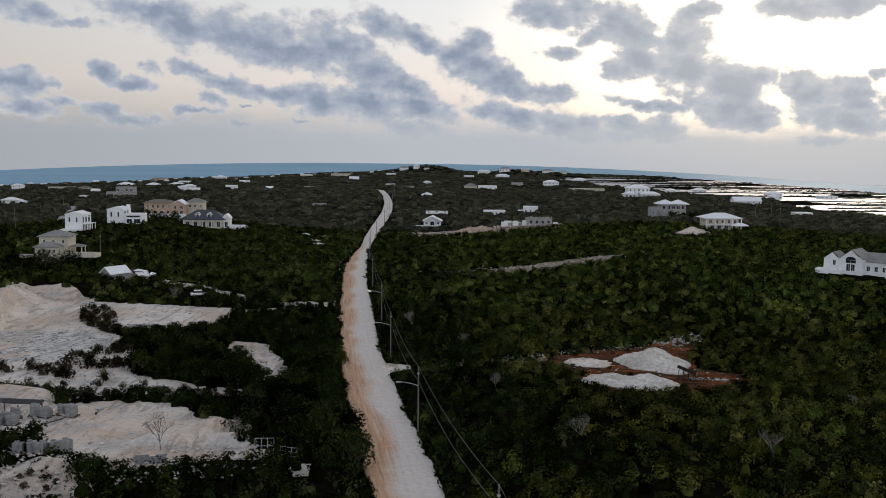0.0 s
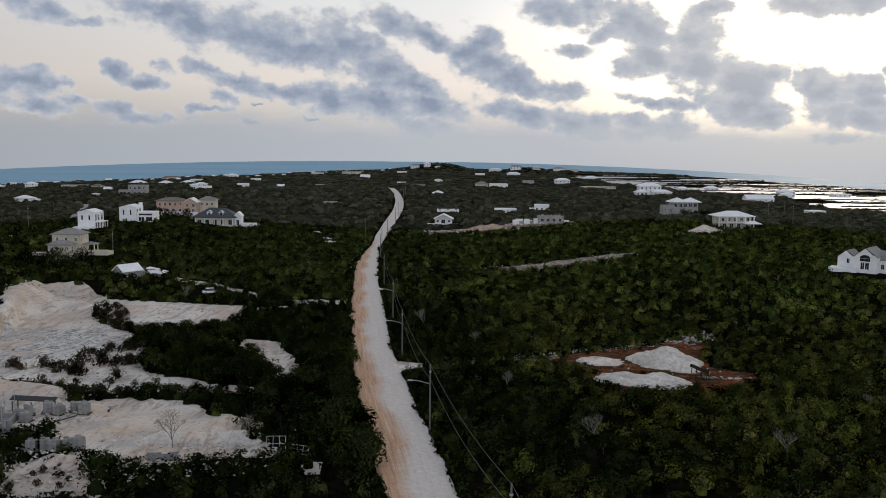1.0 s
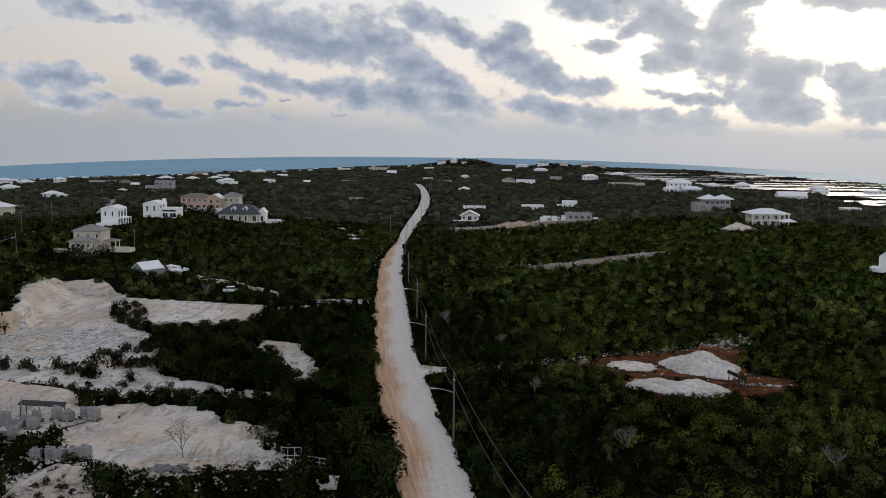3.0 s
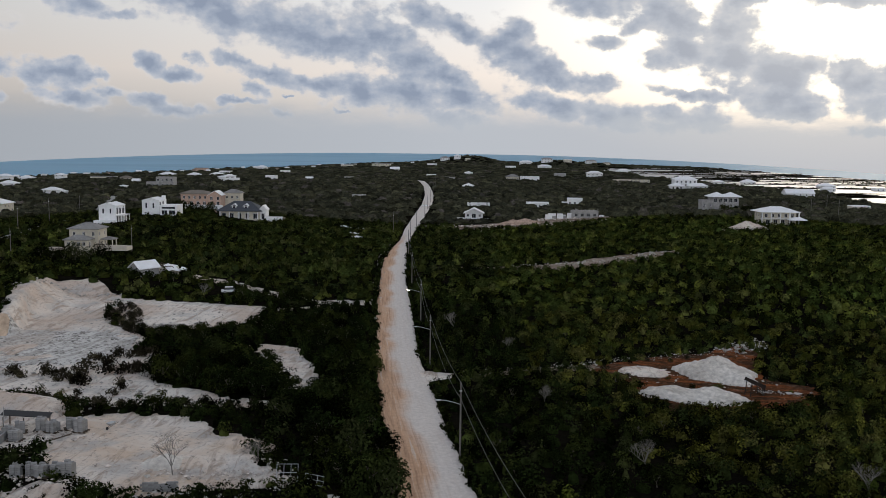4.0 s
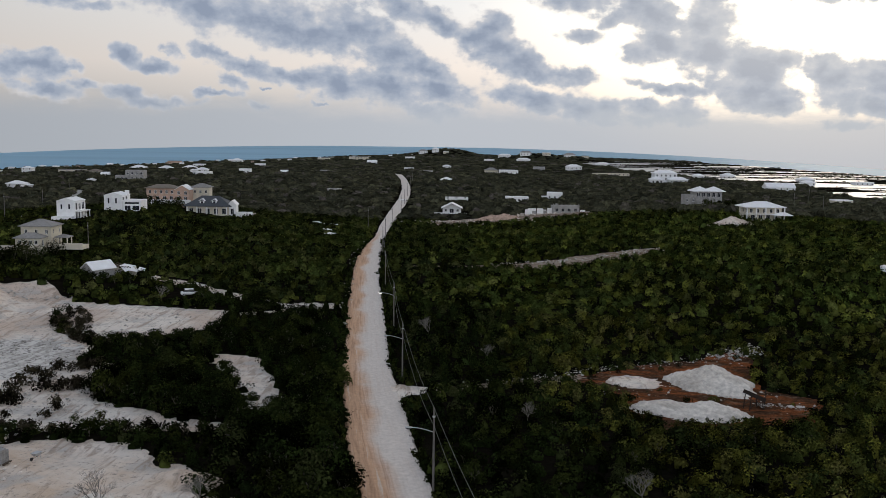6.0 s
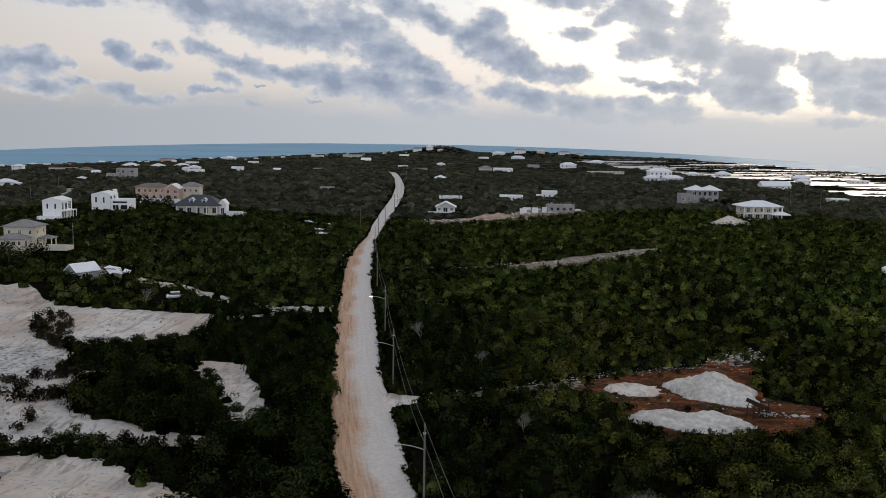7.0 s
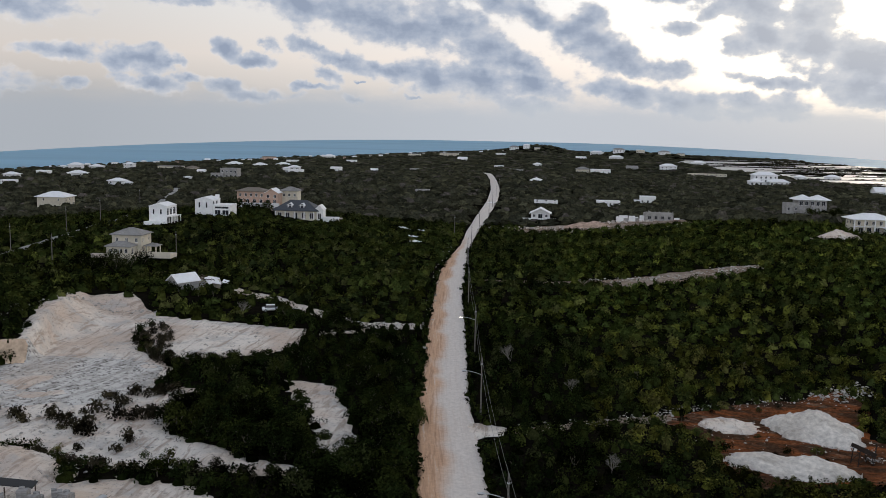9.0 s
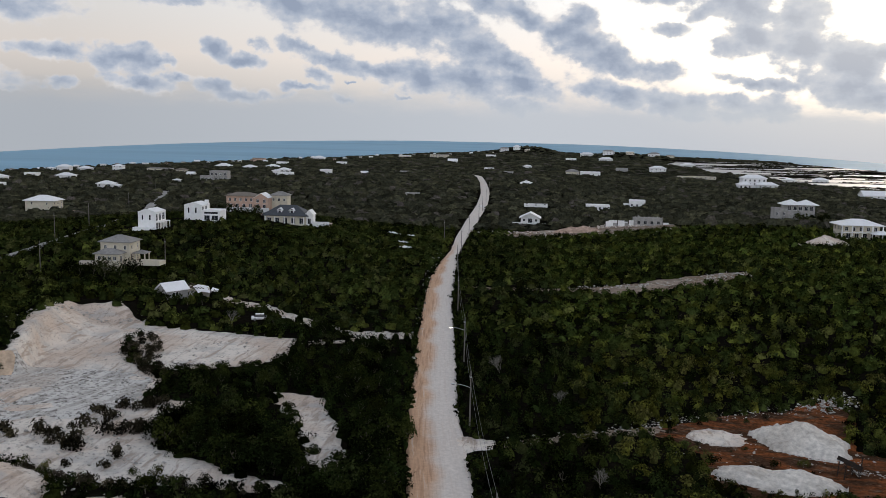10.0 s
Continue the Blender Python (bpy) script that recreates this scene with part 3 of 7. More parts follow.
# Centre line of the road and its half width.
ROAD = [(30.0, -70, 3.8), (15.0, -10, 3.8), (5.5, 40, 4.0), (1.0, 70, 4.2), (-4.2, 97, 4.5), (-7.0, 113, 4.4), (-11.0, 134, 4.5), (-13.9, 152, 4.6), (-16.5, 168, 4.4), (-18.8, 185, 4.3), (-21.9, 210, 4.4),
        (-25.7, 241, 4.2), (-29.0, 270, 4.0), (-31.4, 297, 3.9), (-33.0, 322, 3.5), (-34.9, 350, 2.5), (-36.2, 372, 1.9), (-38.2, 405, 2.1), (-39.8, 435, 2.6), (-40.7, 480, 3.3), (-42.4, 539, 3.4),
        (-44.3, 605, 3.4), (-49.0, 694, 3.4), (-60.0, 808, 2.9), (-73.0, 920, 2.9), (-100.0, 1010, 3.0)]


def road_centre(y):
    ya, xa, wa = [r[1] for r in ROAD], [r[0] for r in ROAD], [r[2] for r in ROAD]
    return np.interp(y, ya, xa), np.interp(y, ya, wa)


# Cleared plots, as rough outlines: name -> corners (x, y).
PLOTS = {
    "quarry": [(-112, 169.5), (-95, 176.5), (-96.5, 182), (-100.5, 190), (-105.5, 204), (-108, 222), (-99, 228), (-88, 220), (-85, 208), (-80, 193), (-67, 181), (-65, 168), (-68, 158), (-81, 154), (-112, 156)],
    "gravel_bench": [(-96, 176.5), (-94, 185), (-84, 184), (-75, 185), (-68, 181), (-66, 172), (-66.7, 164), (-69.7, 159.2), (-75.5, 155.8), (-82, 155), (-104, 158), (-108, 168)],
    "quarry_shelf": [(-88, 219), (-67, 217), (-53, 215.5), (-50.5, 204), (-54, 195), (-62, 190.5), (-70, 188), (-79, 193.5), (-85, 207.5)],
    "lower_strip": [(-98, 160), (-81, 158.5), (-70, 160), (-66.5, 166), (-61, 171), (-56, 170), (-54, 163), (-54.5, 150), (-50.5, 146.8), (-46, 145.2), (-39.8, 141), (-30.5, 138.5), (-30.5, 134.5), (-37, 135.8), (-46, 135.6), (-52, 134), (-61, 136.4), (-68, 138.5), (-76, 139), (-98, 144)],
    "side_patch": [(-47, 179.5), (-43, 178.5), (-37.5, 178), (-33.3, 170.5), (-27.3, 152.5), (-25.6, 145), (-26.5, 139), (-29, 143), (-32.5, 152), (-39, 166)],
    "building_plot": [(-55, 116.4), (-57, 126.5), (-54.6, 129.6), (-50, 130.6), (-45, 130.2), (-41.8, 131.6), (-38, 127.4), (-35, 121.6), (-33, 123), (-30.6, 121.8), (-28.3, 117.8), (-27.6, 113.5), (-25.3, 110.3), (-22.6, 108.6), (-21.6, 105.9), (-27, 105), (-32.3, 103), (-37.6, 100.6), (-42, 102), (-50.8, 108.4)],
    "block_yard": [(-78, 138), (-65, 137), (-57, 131), (-54, 120), (-57, 112), (-70, 112)],
    "rubble_corner": [(-50, 90), (-53, 100), (-49, 105), (-45, 103), (-40, 97), (-37, 90)],
    "roadside_patch": [(-18.5, 104.5), (-15, 104.5), (-14.5, 100.5), (-17.5, 100)],
    "red_clearing": [(17, 180), (33, 193), (45, 199), (54, 206), (55, 196), (50, 180), (58, 172), (52, 158), (41, 155), (28, 150), (23, 158), (25, 170)],
    "hill_track": [(-27, 287.5), (2, 293), (20, 299), (33, 309), (62, 325), (64, 315), (36, 293), (20, 287), (2, 288), (-27, 285)],
    "far_terrace": [(-24, 438), (-16, 458), (2, 462), (18, 470), (58, 472), (60, 452), (22, 440), (-8, 437)],
    "side_street": [(-165, 262), (-160, 262), (-159, 290), (-160, 321), (-163.5, 353), (-200, 450), (-238, 555), (-262, 624), (-268, 624), (-244, 558), (-206, 452), (-168, 355), (-165, 322), (-164, 290)],
    "old_track": [(-5.5, 160.8), (12, 173.8), (21, 179.5), (20, 182.5), (11, 176.6), (-6, 163)],
    "side_spur": [(-14, 157.5), (-7, 159), (-4.6, 162), (-6, 164), (-14, 164)],
    "left_track": [(-81, 248), (-71, 243), (-63, 241), (-52, 233), (-42, 226), (-30, 227), (-30, 223), (-38, 218), (-47, 212.5), (-53, 210.5), (-52, 213), (-44, 217), (-40, 221.5), (-45, 224), (-54, 229), (-64, 236), (-72, 239), (-80, 244)],
}


def plot_depth(corners, x, y):
    """How deep a point lies inside an outline (negative outside), in metres."""
    inside = np.zeros(np.shape(x), bool)
    near = np.full(np.shape(x), 1e9)
    for (ax, ay), (bx, by) in zip(corners, corners[1:] + corners[:1]):
        dx, dy = bx - ax, by - ay
        s = np.clip(((x - ax) * dx + (y - ay) * dy) / (dx * dx + dy * dy), 0, 1)
        near = np.minimum(near, np.hypot(x - ax - s * dx, y - ay - s * dy))
        if dy:
            inside ^= ((ay > y) != (by > y)) & (x < (y - ay) * dx / dy + ax)
    return np.where(inside, near, -near)


def bare(x, y, margin=0.0):
    """True on the road and on the cleared plots; margin widens (positive) or shrinks them."""
    c, w = road_centre(y)
    out = (np.abs(x - c) < w + margin) & (y > -70) & (y < 1000)
    for corners in PLOTS.values():
        out |= plot_depth(corners, x, y) > -margin
    return out


def build_quarry_face():
    """The steep cut at the back of the quarry: a rough tan wall of earth and rock."""
    t = np.linspace(0, 1, 60)
    v = np.linspace(0, 1, 14)
    cx = np.interp(t, (0, 1), (-93.4, -114.0))
    cy = 178.0 + 0.35 * (cx + 94.0)
    foot = ground_height(cx, cy - 1.5) - 0.3
    top = ground_height(cx - 0.6, cy + 2.2) + 0.5
    gx = cx[:, None] + 0 * v[None]
    gy = cy[:, None] - 0.5 + 1.5 * v[None] + 0.4 * fbm(cx[:, None] + 0 * v[None], 6.0 * v[None] + 0 * cx[:, None], 0.8, 71)
    gz = foot[:, None] + v[None] * (top - foot)[:, None] + 0.15 * fbm(gx, 5.0 * v[None] + gx * 0, 0.7, 72)
    ob = new("quarry_face", grid_mesh("quarry_face", gx, gy, gz))
    ob.data.materials.append(M_FACE)
    tagged(ob, "steep tan cut face at the edge of the quarry", "quarry face", kind="structure")


def build_road():
    ys = np.r_[np.arange(-70, 40, 4.0), np.arange(40, 330, 1.0), np.arange(330, 1010, 4.0)]
    u = np.linspace(-1, 1, 25)
    c, w = road_centre(ys)
    ragged_l = 0.5 * fbm(ys, 0 * ys, 0.5, 11) + 0.2 * fbm(ys, 0 * ys, 2.2, 12)
    ragged_r = 0.5 * fbm(ys, 0 * ys, 0.45, 13) + 0.2 * fbm(ys, 0 * ys, 2.0, 14)
    side = np.where(u[None] < 0, (w + ragged_l)[:, None], (w + ragged_r)[:, None])
    xs = c[:, None] + u[None] * side
    yy = ys[:, None] + 0 * xs
    zz = ground_height(xs, yy) + 0.10 + 0.10 * (1 - np.abs(u[None]) ** 3) + 0.04 * fbm(xs, yy * 0.15, 2.2, 15)
    zz[:, 0] -= 0.5
    zz[:, -1] -= 0.5
    me = grid_mesh("road", xs, yy, zz)
    lane = np.stack([u[None] + 0 * xs, yy, 0 * xs], -1).reshape(-1)
    me.attributes.new("lane", "FLOAT_VECTOR", "POINT").data.foreach_set("vector", lane.astype(np.float32))
    ob = new("road", me)
    ob.data.materials.append(M_ROAD)
    tagged(ob, "unpaved white road of crushed limestone with tyre tracks", "road", kind="structure")


def build_plot(name, label, material, relief=0.25, step=0.7, seed=1, edge=1.2, lift=0.08):
    corners = PLOTS[name]
    px, py = [p[0] for p in corners], [p[1] for p in corners]
    xs, ys = np.meshgrid(np.arange(min(px) - 3, max(px) + 3, step), np.arange(min(py) - 3, max(py) + 3, step))
    d = plot_depth(corners, xs, ys) + edge * fbm(xs, ys, 0.55, seed) + 0.5 * fbm(xs, ys, 1.7, seed + 1)
    rise = np.clip(d / 1.0, -1, 1)
    zs = ground_height(xs, ys) + lift * rise + 0.45 * np.minimum(d, 0) + relief * fbm(xs, ys, 0.22, seed + 2) * np.clip(d / 3, 0, 1) + 0.05 * fbm(xs, ys, 1.4, seed + 3)
    keep = d > -1.4
    i = np.arange(xs.size).reshape(xs.shape)
    quads = np.stack([i[:-1, :-1], i[:-1, 1:], i[1:, 1:], i[1:, :-1]], -1).reshape(-1, 4)
    quads = quads[keep.ravel()[quads].all(1)]
    used = np.unique(quads)
    back = np.zeros(xs.size, int)
    back[used] = np.arange(len(used))
    me = bpy.data.meshes.new(name)
    me.from_pydata(np.stack([xs, ys, zs], -1).reshape(-1, 3)[used].tolist(), [], back[quads].tolist())
    me.polygons.foreach_set("use_smooth", np.ones(len(quads), bool))
    ob = new(name, me)
    me.materials.append(material)
    return tagged(ob, label, "ground", kind="structure")


build_ground()
build_road()
build_quarry_face()
build_plot("quarry", "bare white limestone floor of a dug quarry", M_CHALK, 0.7, seed=21)
build_plot("gravel_bench", "grey gravel bench of the quarry with scraped furrows", M_BENCH, 0.35, seed=161, edge=1.8, lift=0.3)
build_plot("quarry_shelf", "bare white limestone shelf beside the quarry", M_CHALK, 0.2, seed=31)
build_plot("lower_strip", "strip of bare white limestone among the scrub", M_CHALK, 0.3, seed=41)
build_plot("side_patch", "patch of bare white limestone among the scrub", M_CHALK, 0.25, seed=51)
build_plot("building_plot", "levelled pinkish limestone building plot", M_CHALK_WARM, 0.5, seed=61)
build_plot("block_yard", "white rubble ground of a block yard", M_CHALK, 0.3, seed=71)
build_plot("rubble_corner", "rough white rubble ground with weeds", M_CHALK, 0.35, seed=81)
build_plot("roadside_patch", "small patch of white limestone by the road", M_CHALK, 0.1, seed=91, edge=0.4)
build_plot("red_clearing", "bulldozed clearing of red earth", M_RED, 0.4, seed=101)
build_plot("hill_track", "stony tan track across the scrub", M_TAN, 0.3, seed=111, edge=1.5)
build_plot("far_terrace", "stony tan terrace of a building site", M_TAN, 0.3, 1.2, seed=121, edge=1.5)
build_plot("left_track", "pale track through the scrub", M_CHALK, 0.2, seed=131, edge=2.6)
build_plot("old_track", "narrow stony tan track from the road to the clearing", M_TAN, 0.05, 0.5, seed=171, edge=0.5)
build_plot("side_spur", "white spur of the road into the scrub", M_CHALK, 0.05, 0.5, seed=151, edge=0.4, lift=0.16)
build_plot("side_street", "pale side street through the scrub", M_ROAD_PALE, 0.05, 0.9, seed=141, edge=0.3)

def build_sea():
    """The sea, out to where it is lost in the haze; farthest straight ahead."""
    az = np.linspace(-75, 75, 121)
    low = 0.53 + 0.8 * ((az + 4.0) / 26.4) ** 2
    rim = np.clip(47.0 / np.tan(np.radians(low)), 1500.0, 4850.0)
    t = np.linspace(0.05, 1, 30)
    r = t[:, None] * rim[None]
    return grid_mesh("sea", r * np.sin(np.radians(az))[None], r * np.cos(np.radians(az))[None], np.full(r.shape, -9.0))


sea = new("sea", build_sea())
sea.data.materials.append(M_SEA)
tagged(sea, "calm blue sea out to the horizon", "sea", kind="structure")

# ---- buildings ----
KEEP_OUT = []  # discs (x, y, radius) where no bush stands
LOW_SPOTS = []  # discs where the bushes are kept low


def part(name, bm, material, parent, label="", smooth=False):
    me = bpy.data.meshes.new(name)
    bm.to_mesh(me)
    bm.free()
    me.materials.append(material)
    if smooth:
        me.polygons.foreach_set("use_smooth", np.ones(len(me.polygons), bool))
    ob = new(name, me)
    ob.parent = parent
    if label:
        tagged(ob, label)
    return ob


def box(bm, x0, y0, z0, x1, y1, z1, bevel=0.0):
    made = bmesh.ops.create_cube(bm, size=1.0)["verts"]
    for v in made:
        v.co = Vector((x0 + (v.co.x + 0.5) * (x1 - x0), y0 + (v.co.y + 0.5) * (y1 - y0), z0 + (v.co.z + 0.5) * (z1 - z0)))
    if bevel:
        edges = list({e for v in made for e in v.link_edges})
        bmesh.ops.bevel(bm, geom=edges, offset=bevel, segments=1, affect="EDGES")
    return bm


def face(bm, pts):
    bm.faces.new([bm.verts.new(p) for p in pts])


UP = Vector((0, 0, 1))
SIDES = {"S": (Vector((-0.5, -0.5, 0)), Vector((1, 0, 0))), "E": (Vector((0.5, -0.5, 0)), Vector((0, 1, 0))),
         "N": (Vector((0.5, 0.5, 0)), Vector((-1, 0, 0))), "W": (Vector((-0.5, 0.5, 0)), Vector((0, -1, 0)))}


def facade(bm, o, u, wide, high, holes, depth=0.22):
    """One wall face with real openings and their reveals."""
    back = UP.cross(u) * depth
    us = sorted({0.0, wide, *(a for q in holes for a in (q[0], q[2]))})
    vs = sorted({-3.0, high, *(a for q in holes for a in (q[1], q[3]))})
    for a, b in zip(us, us[1:]):
        for c, d in zip(vs, vs[1:]):
            m, k = (a + b) / 2, (c + d) / 2
            if not any(q[0] < m < q[2] and q[1] < k < q[3] for q in holes):
                face(bm, [o + u * a + UP * c, o + u * b + UP * c, o + u * b + UP * d, o + u * a + UP * d])
    for a, c, b, d in holes:
        ring = [o + u * a + UP * c, o + u * b + UP * c, o + u * b + UP * d, o + u * a + UP * d]
        for p, q in zip(ring, ring[1:] + ring[:1]):
            face(bm, [p, p + back, q + back, q])


def window(house, o, u, hole, trim, pane, bars=True):
    """A window: its frame with a mullion, and the dark pane behind it."""
    a, c, b, d = hole
    back = UP.cross(u)
    w, h = b - a, d - c
    t = 0.09
    spin = Matrix.LocRotScale(o + u * a + UP * c + back * 0.10, Matrix((u, back, UP)).transposed().to_quaternion(), None)
    bm = bmesh.new()
    for q in ((0, 0, t, h), (w - t, 0, w, h), (t, 0, w - t, t), (t, h - t, w - t, h)):
        box(bm, q[0], 0, q[1], q[2], 0.06, q[3])
    if bars and w > 0.9:
        box(bm, w / 2 - 0.035, 0.01, t, w / 2 + 0.035, 0.05, h - t)
    ob = part("window", bm, trim, house)
    ob.matrix_local = spin
    bm = bmesh.new()
    box(bm, 0.01, 0.065, 0.01, w - 0.01, 0.10, h - 0.01)
    part("pane", bm, pane, ob, "dark window glass")


def block(house, x, y, w, d, h, wall, holes=None, z=0.0, gable="", rise=0.0, trim=None, pane=None):
    """A wing of a house: walls round w x d, h high, centred on x, y of the house. gable: "NS" or "EW" for pointed end walls there."""
    bm = bmesh.new()
    base = Vector((x, y, z))
    for side, (corner, u) in SIDES.items():
        wide = w if side in "NS" else d
        o = base + Vector((corner.x * w, corner.y * d, 0))
        facade(bm, o, u, wide, h, (holes or {}).get(side, []))
        if side in gable:
            face(bm, [o + UP * h, o + u * wide + UP * h, o + u * wide / 2 + UP * (h + rise)])
    face(bm, [base + Vector((-w / 2, -d / 2, h - 0.02)), base + Vector((w / 2, -d / 2, h - 0.02)), base + Vector((w / 2, d / 2, h - 0.02)), base + Vector((-w / 2, d / 2, h - 0.02))])
    part("wall", bm, wall, house)
    for side, list_ in (holes or {}).items():
        corner, u = SIDES[side]
        o = base + Vector((corner.x * w, corner.y * d, 0))
        for hole in list_:
            window(house, o, u, hole, trim or M_WHITE, pane or M_GLASS)


def hip_roof(house, x, y, w, d, z, rise, over, material, thick=0.22, name="roof"):
    a, b = w / 2 + over, d / 2 + over
    r = max(a - b, 0.0) if a >= b else 0.0
    s = max(b - a, 0.0) if b > a else 0.0
    bm = bmesh.new()
    lo = [Vector((x + i * a, y + j * b, z)) for i, j in ((-1, -1), (1, -1), (1, 1), (-1, 1))]
    hi = [v + UP * thick for v in lo]
    p, q = Vector((x - r, y - s, z + rise + thick)), Vector((x + r, y + s, z + rise + thick))
    for m in range(4):
        face(bm, [lo[m], lo[(m + 1) % 4], hi[(m + 1) % 4], hi[m]])
    face(bm, lo[::-1])
    if r > 0:
        for f in ([hi[0], hi[1], q, p], [hi[1], hi[2], q], [hi[2], hi[3], p, q], [hi[3], hi[0], p]):
            face(bm, f)
    else:
        for f in ([hi[0], hi[1], p], [hi[1], hi[2], q, p], [hi[2], hi[3], q], [hi[3], hi[0], p, q]):
            face(bm, f)
    bmesh.ops.remove_doubles(bm, verts=bm.verts, dist=0.001)
    # Hip and ridge caps.
    for f, g in ((hi[0], p), (hi[1], q if r > 0 else p), (hi[2], q), (hi[3], p if r > 0 else q), (p, q)):
        n = (g - f)
        if n.length < 0.2:
            continue
        side = n.cross(UP).normalized() * 0.14
        face(bm, [f - side + UP * 0.03, f + side + UP * 0.03, g + side + UP * 0.05, g - side + UP * 0.05])
    return part(name, bm, material, house)


def gable_roof(house, x, y, w, d, z, rise, over, material, along="x", thick=0.18, name="roof"):
    """Two slopes with their ridge along x or y."""
    a, b = (w / 2 + over, d / 2 + over) if along == "x" else (d / 2 + over, w / 2 + over)
    drop = rise * over / (b - over)
    bm = bmesh.new()
    prof = [(-b, -drop), (0, rise), (b, -drop), (b, -drop + thick), (0, rise + thick), (-b, -drop + thick)]

    def at(s, q):
        return Vector((x + s, y + q[0], z + q[1])) if along == "x" else Vector((x + q[0], y - s, z + q[1]))

    for q, r in zip(prof, prof[1:] + prof[:1]):
        face(bm, [at(-a, q), at(a, q), at(a, r), at(-a, r)])
    for s in (-a, a):
        face(bm, [at(s, prof[0]), at(s, prof[1]), at(s, prof[4]), at(s, prof[5])])
        face(bm, [at(s, prof[1]), at(s, prof[2]), at(s, prof[3]), at(s, prof[4])])
    bmesh.ops.recalc_face_normals(bm, faces=bm.faces)
    return part(name, bm, material, house)


def flat_roof(house, x, y, w, d, z, material, parapet=0.5, name="roof"):
    bm = bmesh.new()
    a, b, t = w / 2 + 0.06, d / 2 + 0.06, 0.25
    box(bm, x - a, y - b, z - 0.1, x + a, y - b + t, z + parapet)
    box(bm, x - a, y + b - t, z - 0.1, x + a, y + b, z + parapet)
    box(bm, x - a, y - b + t, z - 0.1, x - a + t, y + b - t, z + parapet)
    box(bm, x + a - t, y - b + t, z - 0.1, x + a, y + b - t, z + parapet)
    box(bm, x - a + t, y - b + t, z - 0.1, x + a - t, y + b - t, z + 0.12)
    return part(name, bm, material, house)


def slab(house, name, x0, y0, z0, x1, y1, z1, material, label=""):
    return part(name, box(bmesh.new(), x0, y0, z0, x1, y1, z1), material, house, label)


def row(wide, count, size, sill, high, inset=0.8):
    """Evenly spaced openings along a wall."""
    gap = (wide - 2 * inset - count * size) / max(count - 1, 1)
    return [(inset + i * (size + gap), sill, inset + i * (size + gap) + size, sill + high) for i in range(count)]


def site(x, y, turn, label, clear, lift=0.0, name="house", category="house", group="", base=None, low=True):
    ob = new(name)
    ob.matrix_world = pose(x, y, float(ground_height(x, y)) + lift if base is None else base, 0, 0, turn)
    KEEP_OUT.append((x, y, clear))
    if base is not None and low:
        LOW_SPOTS.append((x, y - 14, 13))
    return tagged(ob, label, category, group)


# The two-storey cream house with a hipped grey roof and arcaded side.
h = site(-122.2, 271.0, 3, "two-storey cream house with grey hipped roofs and an arcade", 6, base=6.0, low=False)
h.scale = (0.8, 0.8, 0.88)
block(h, 1.5, 3, 10.5, 9, 5.9, M_CREAM, {"S": row(10.5, 3, 1.0, 3.6, 1.4, 1.2), "E": row(9, 2, 1.0, 3.6, 1.4, 1.5) + row(9, 3, 1.3, 0.1, 2.2, 1.2)})
hip_roof(h, 1.5, 3, 10.5, 9, 5.9, 1.9, 0.7, M_ROOF_GREY)
block(h, 0.9, -4.2, 8.4, 5.6, 2.7, M_CREAM, {"S": row(8.4, 4, 1.1, 0.8, 1.3, 0.9), "E": [(1.5, 0.1, 3.0, 2.2)]})
hip_roof(h, 0.9, -4.2, 8.4, 5.6, 2.7, 1.4, 0.6, M_ROOF_GREY)
hip_roof(h, 9.8, 1.5, 4.2, 4.2, 2.4, 0.8, 0.4, M_ROOF_GREY, name="pavilion_roof")
for px, py in ((7.9, -0.4), (11.7, -0.4), (11.7, 3.4), (7.9, 3.4)):
    slab(h, "column", px - 0.16, py - 0.16, -1.2, px + 0.16, py + 0.16, 2.4, M_CREAM)
slab(h, "terrace_wall", 7.2, -2.0, -1.2, 17.5, -1.7, 0.8, M_CREAM, "cream balustrade wall")
slab(h, "terrace_floor", 7.0, -1.7, -1.2, 17.5, 4.0, 0.05, M_CREAM)
slab(h, "driveway", -10.0, -5.0, -1.2, -5.0, -3.6, 0.1, M_CHALK, "pale driveway slab")

# White modern house with a shallow parapet, tall openings and a balcony.
h = site(-142, 338.4, 2, "white two-storey modern house with tall dark openings and balcony", 9, base=7.2)
h.scale = (0.9, 0.9, 0.95)
block(h, 0, 0, 7.2, 10, 6.6, M_WHITE, {"S": [(1.4, 3.6, 2.2, 5.6), (4.4, 3.6, 5.2, 5.6)], "E": [(0.5, 3.3, 2.3, 6.0), (3.4, 3.3, 5.6, 6.0), (6.6, 3.3, 9.2, 6.0), (0.6, 0.1, 2.2, 2.5), (3.4, 0.1, 5.6, 2.5), (6.8, 0.1, 8.8, 2.5)]})
gable_roof(h, 0, 0, 7.2, 10, 6.6, 1.1, 0.12, M_ROOF_WHITE, along="y")
part("gable_end", (lambda b: (face(b, [Vector((-3.6, -5.003, 6.6)), Vector((3.6, -5.003, 6.6)), Vector((0, -5.003, 7.7))]), b)[1])(bmesh.new()), M_WHITE, h)
slab(h, "balcony", 3.6, -4.6, 2.75, 5.6, 5.0, 3.0, M_WHITE)
for py in (-4.4, -1.5, 1.6, 4.7):
    slab(h, "pillar", 5.2, py - 0.14, -1.2, 5.5, py + 0.14, 2.75, M_WHITE)
slab(h, "pergola_beam", 3.6, -4.9, 5.9, 6.6, -4.6, 6.2, M_WHITE)
slab(h, "front_terrace", -4.6, -8.0, -1.2, 3.0, -5.0, 1.1, M_WHITE, "white front terrace wall")

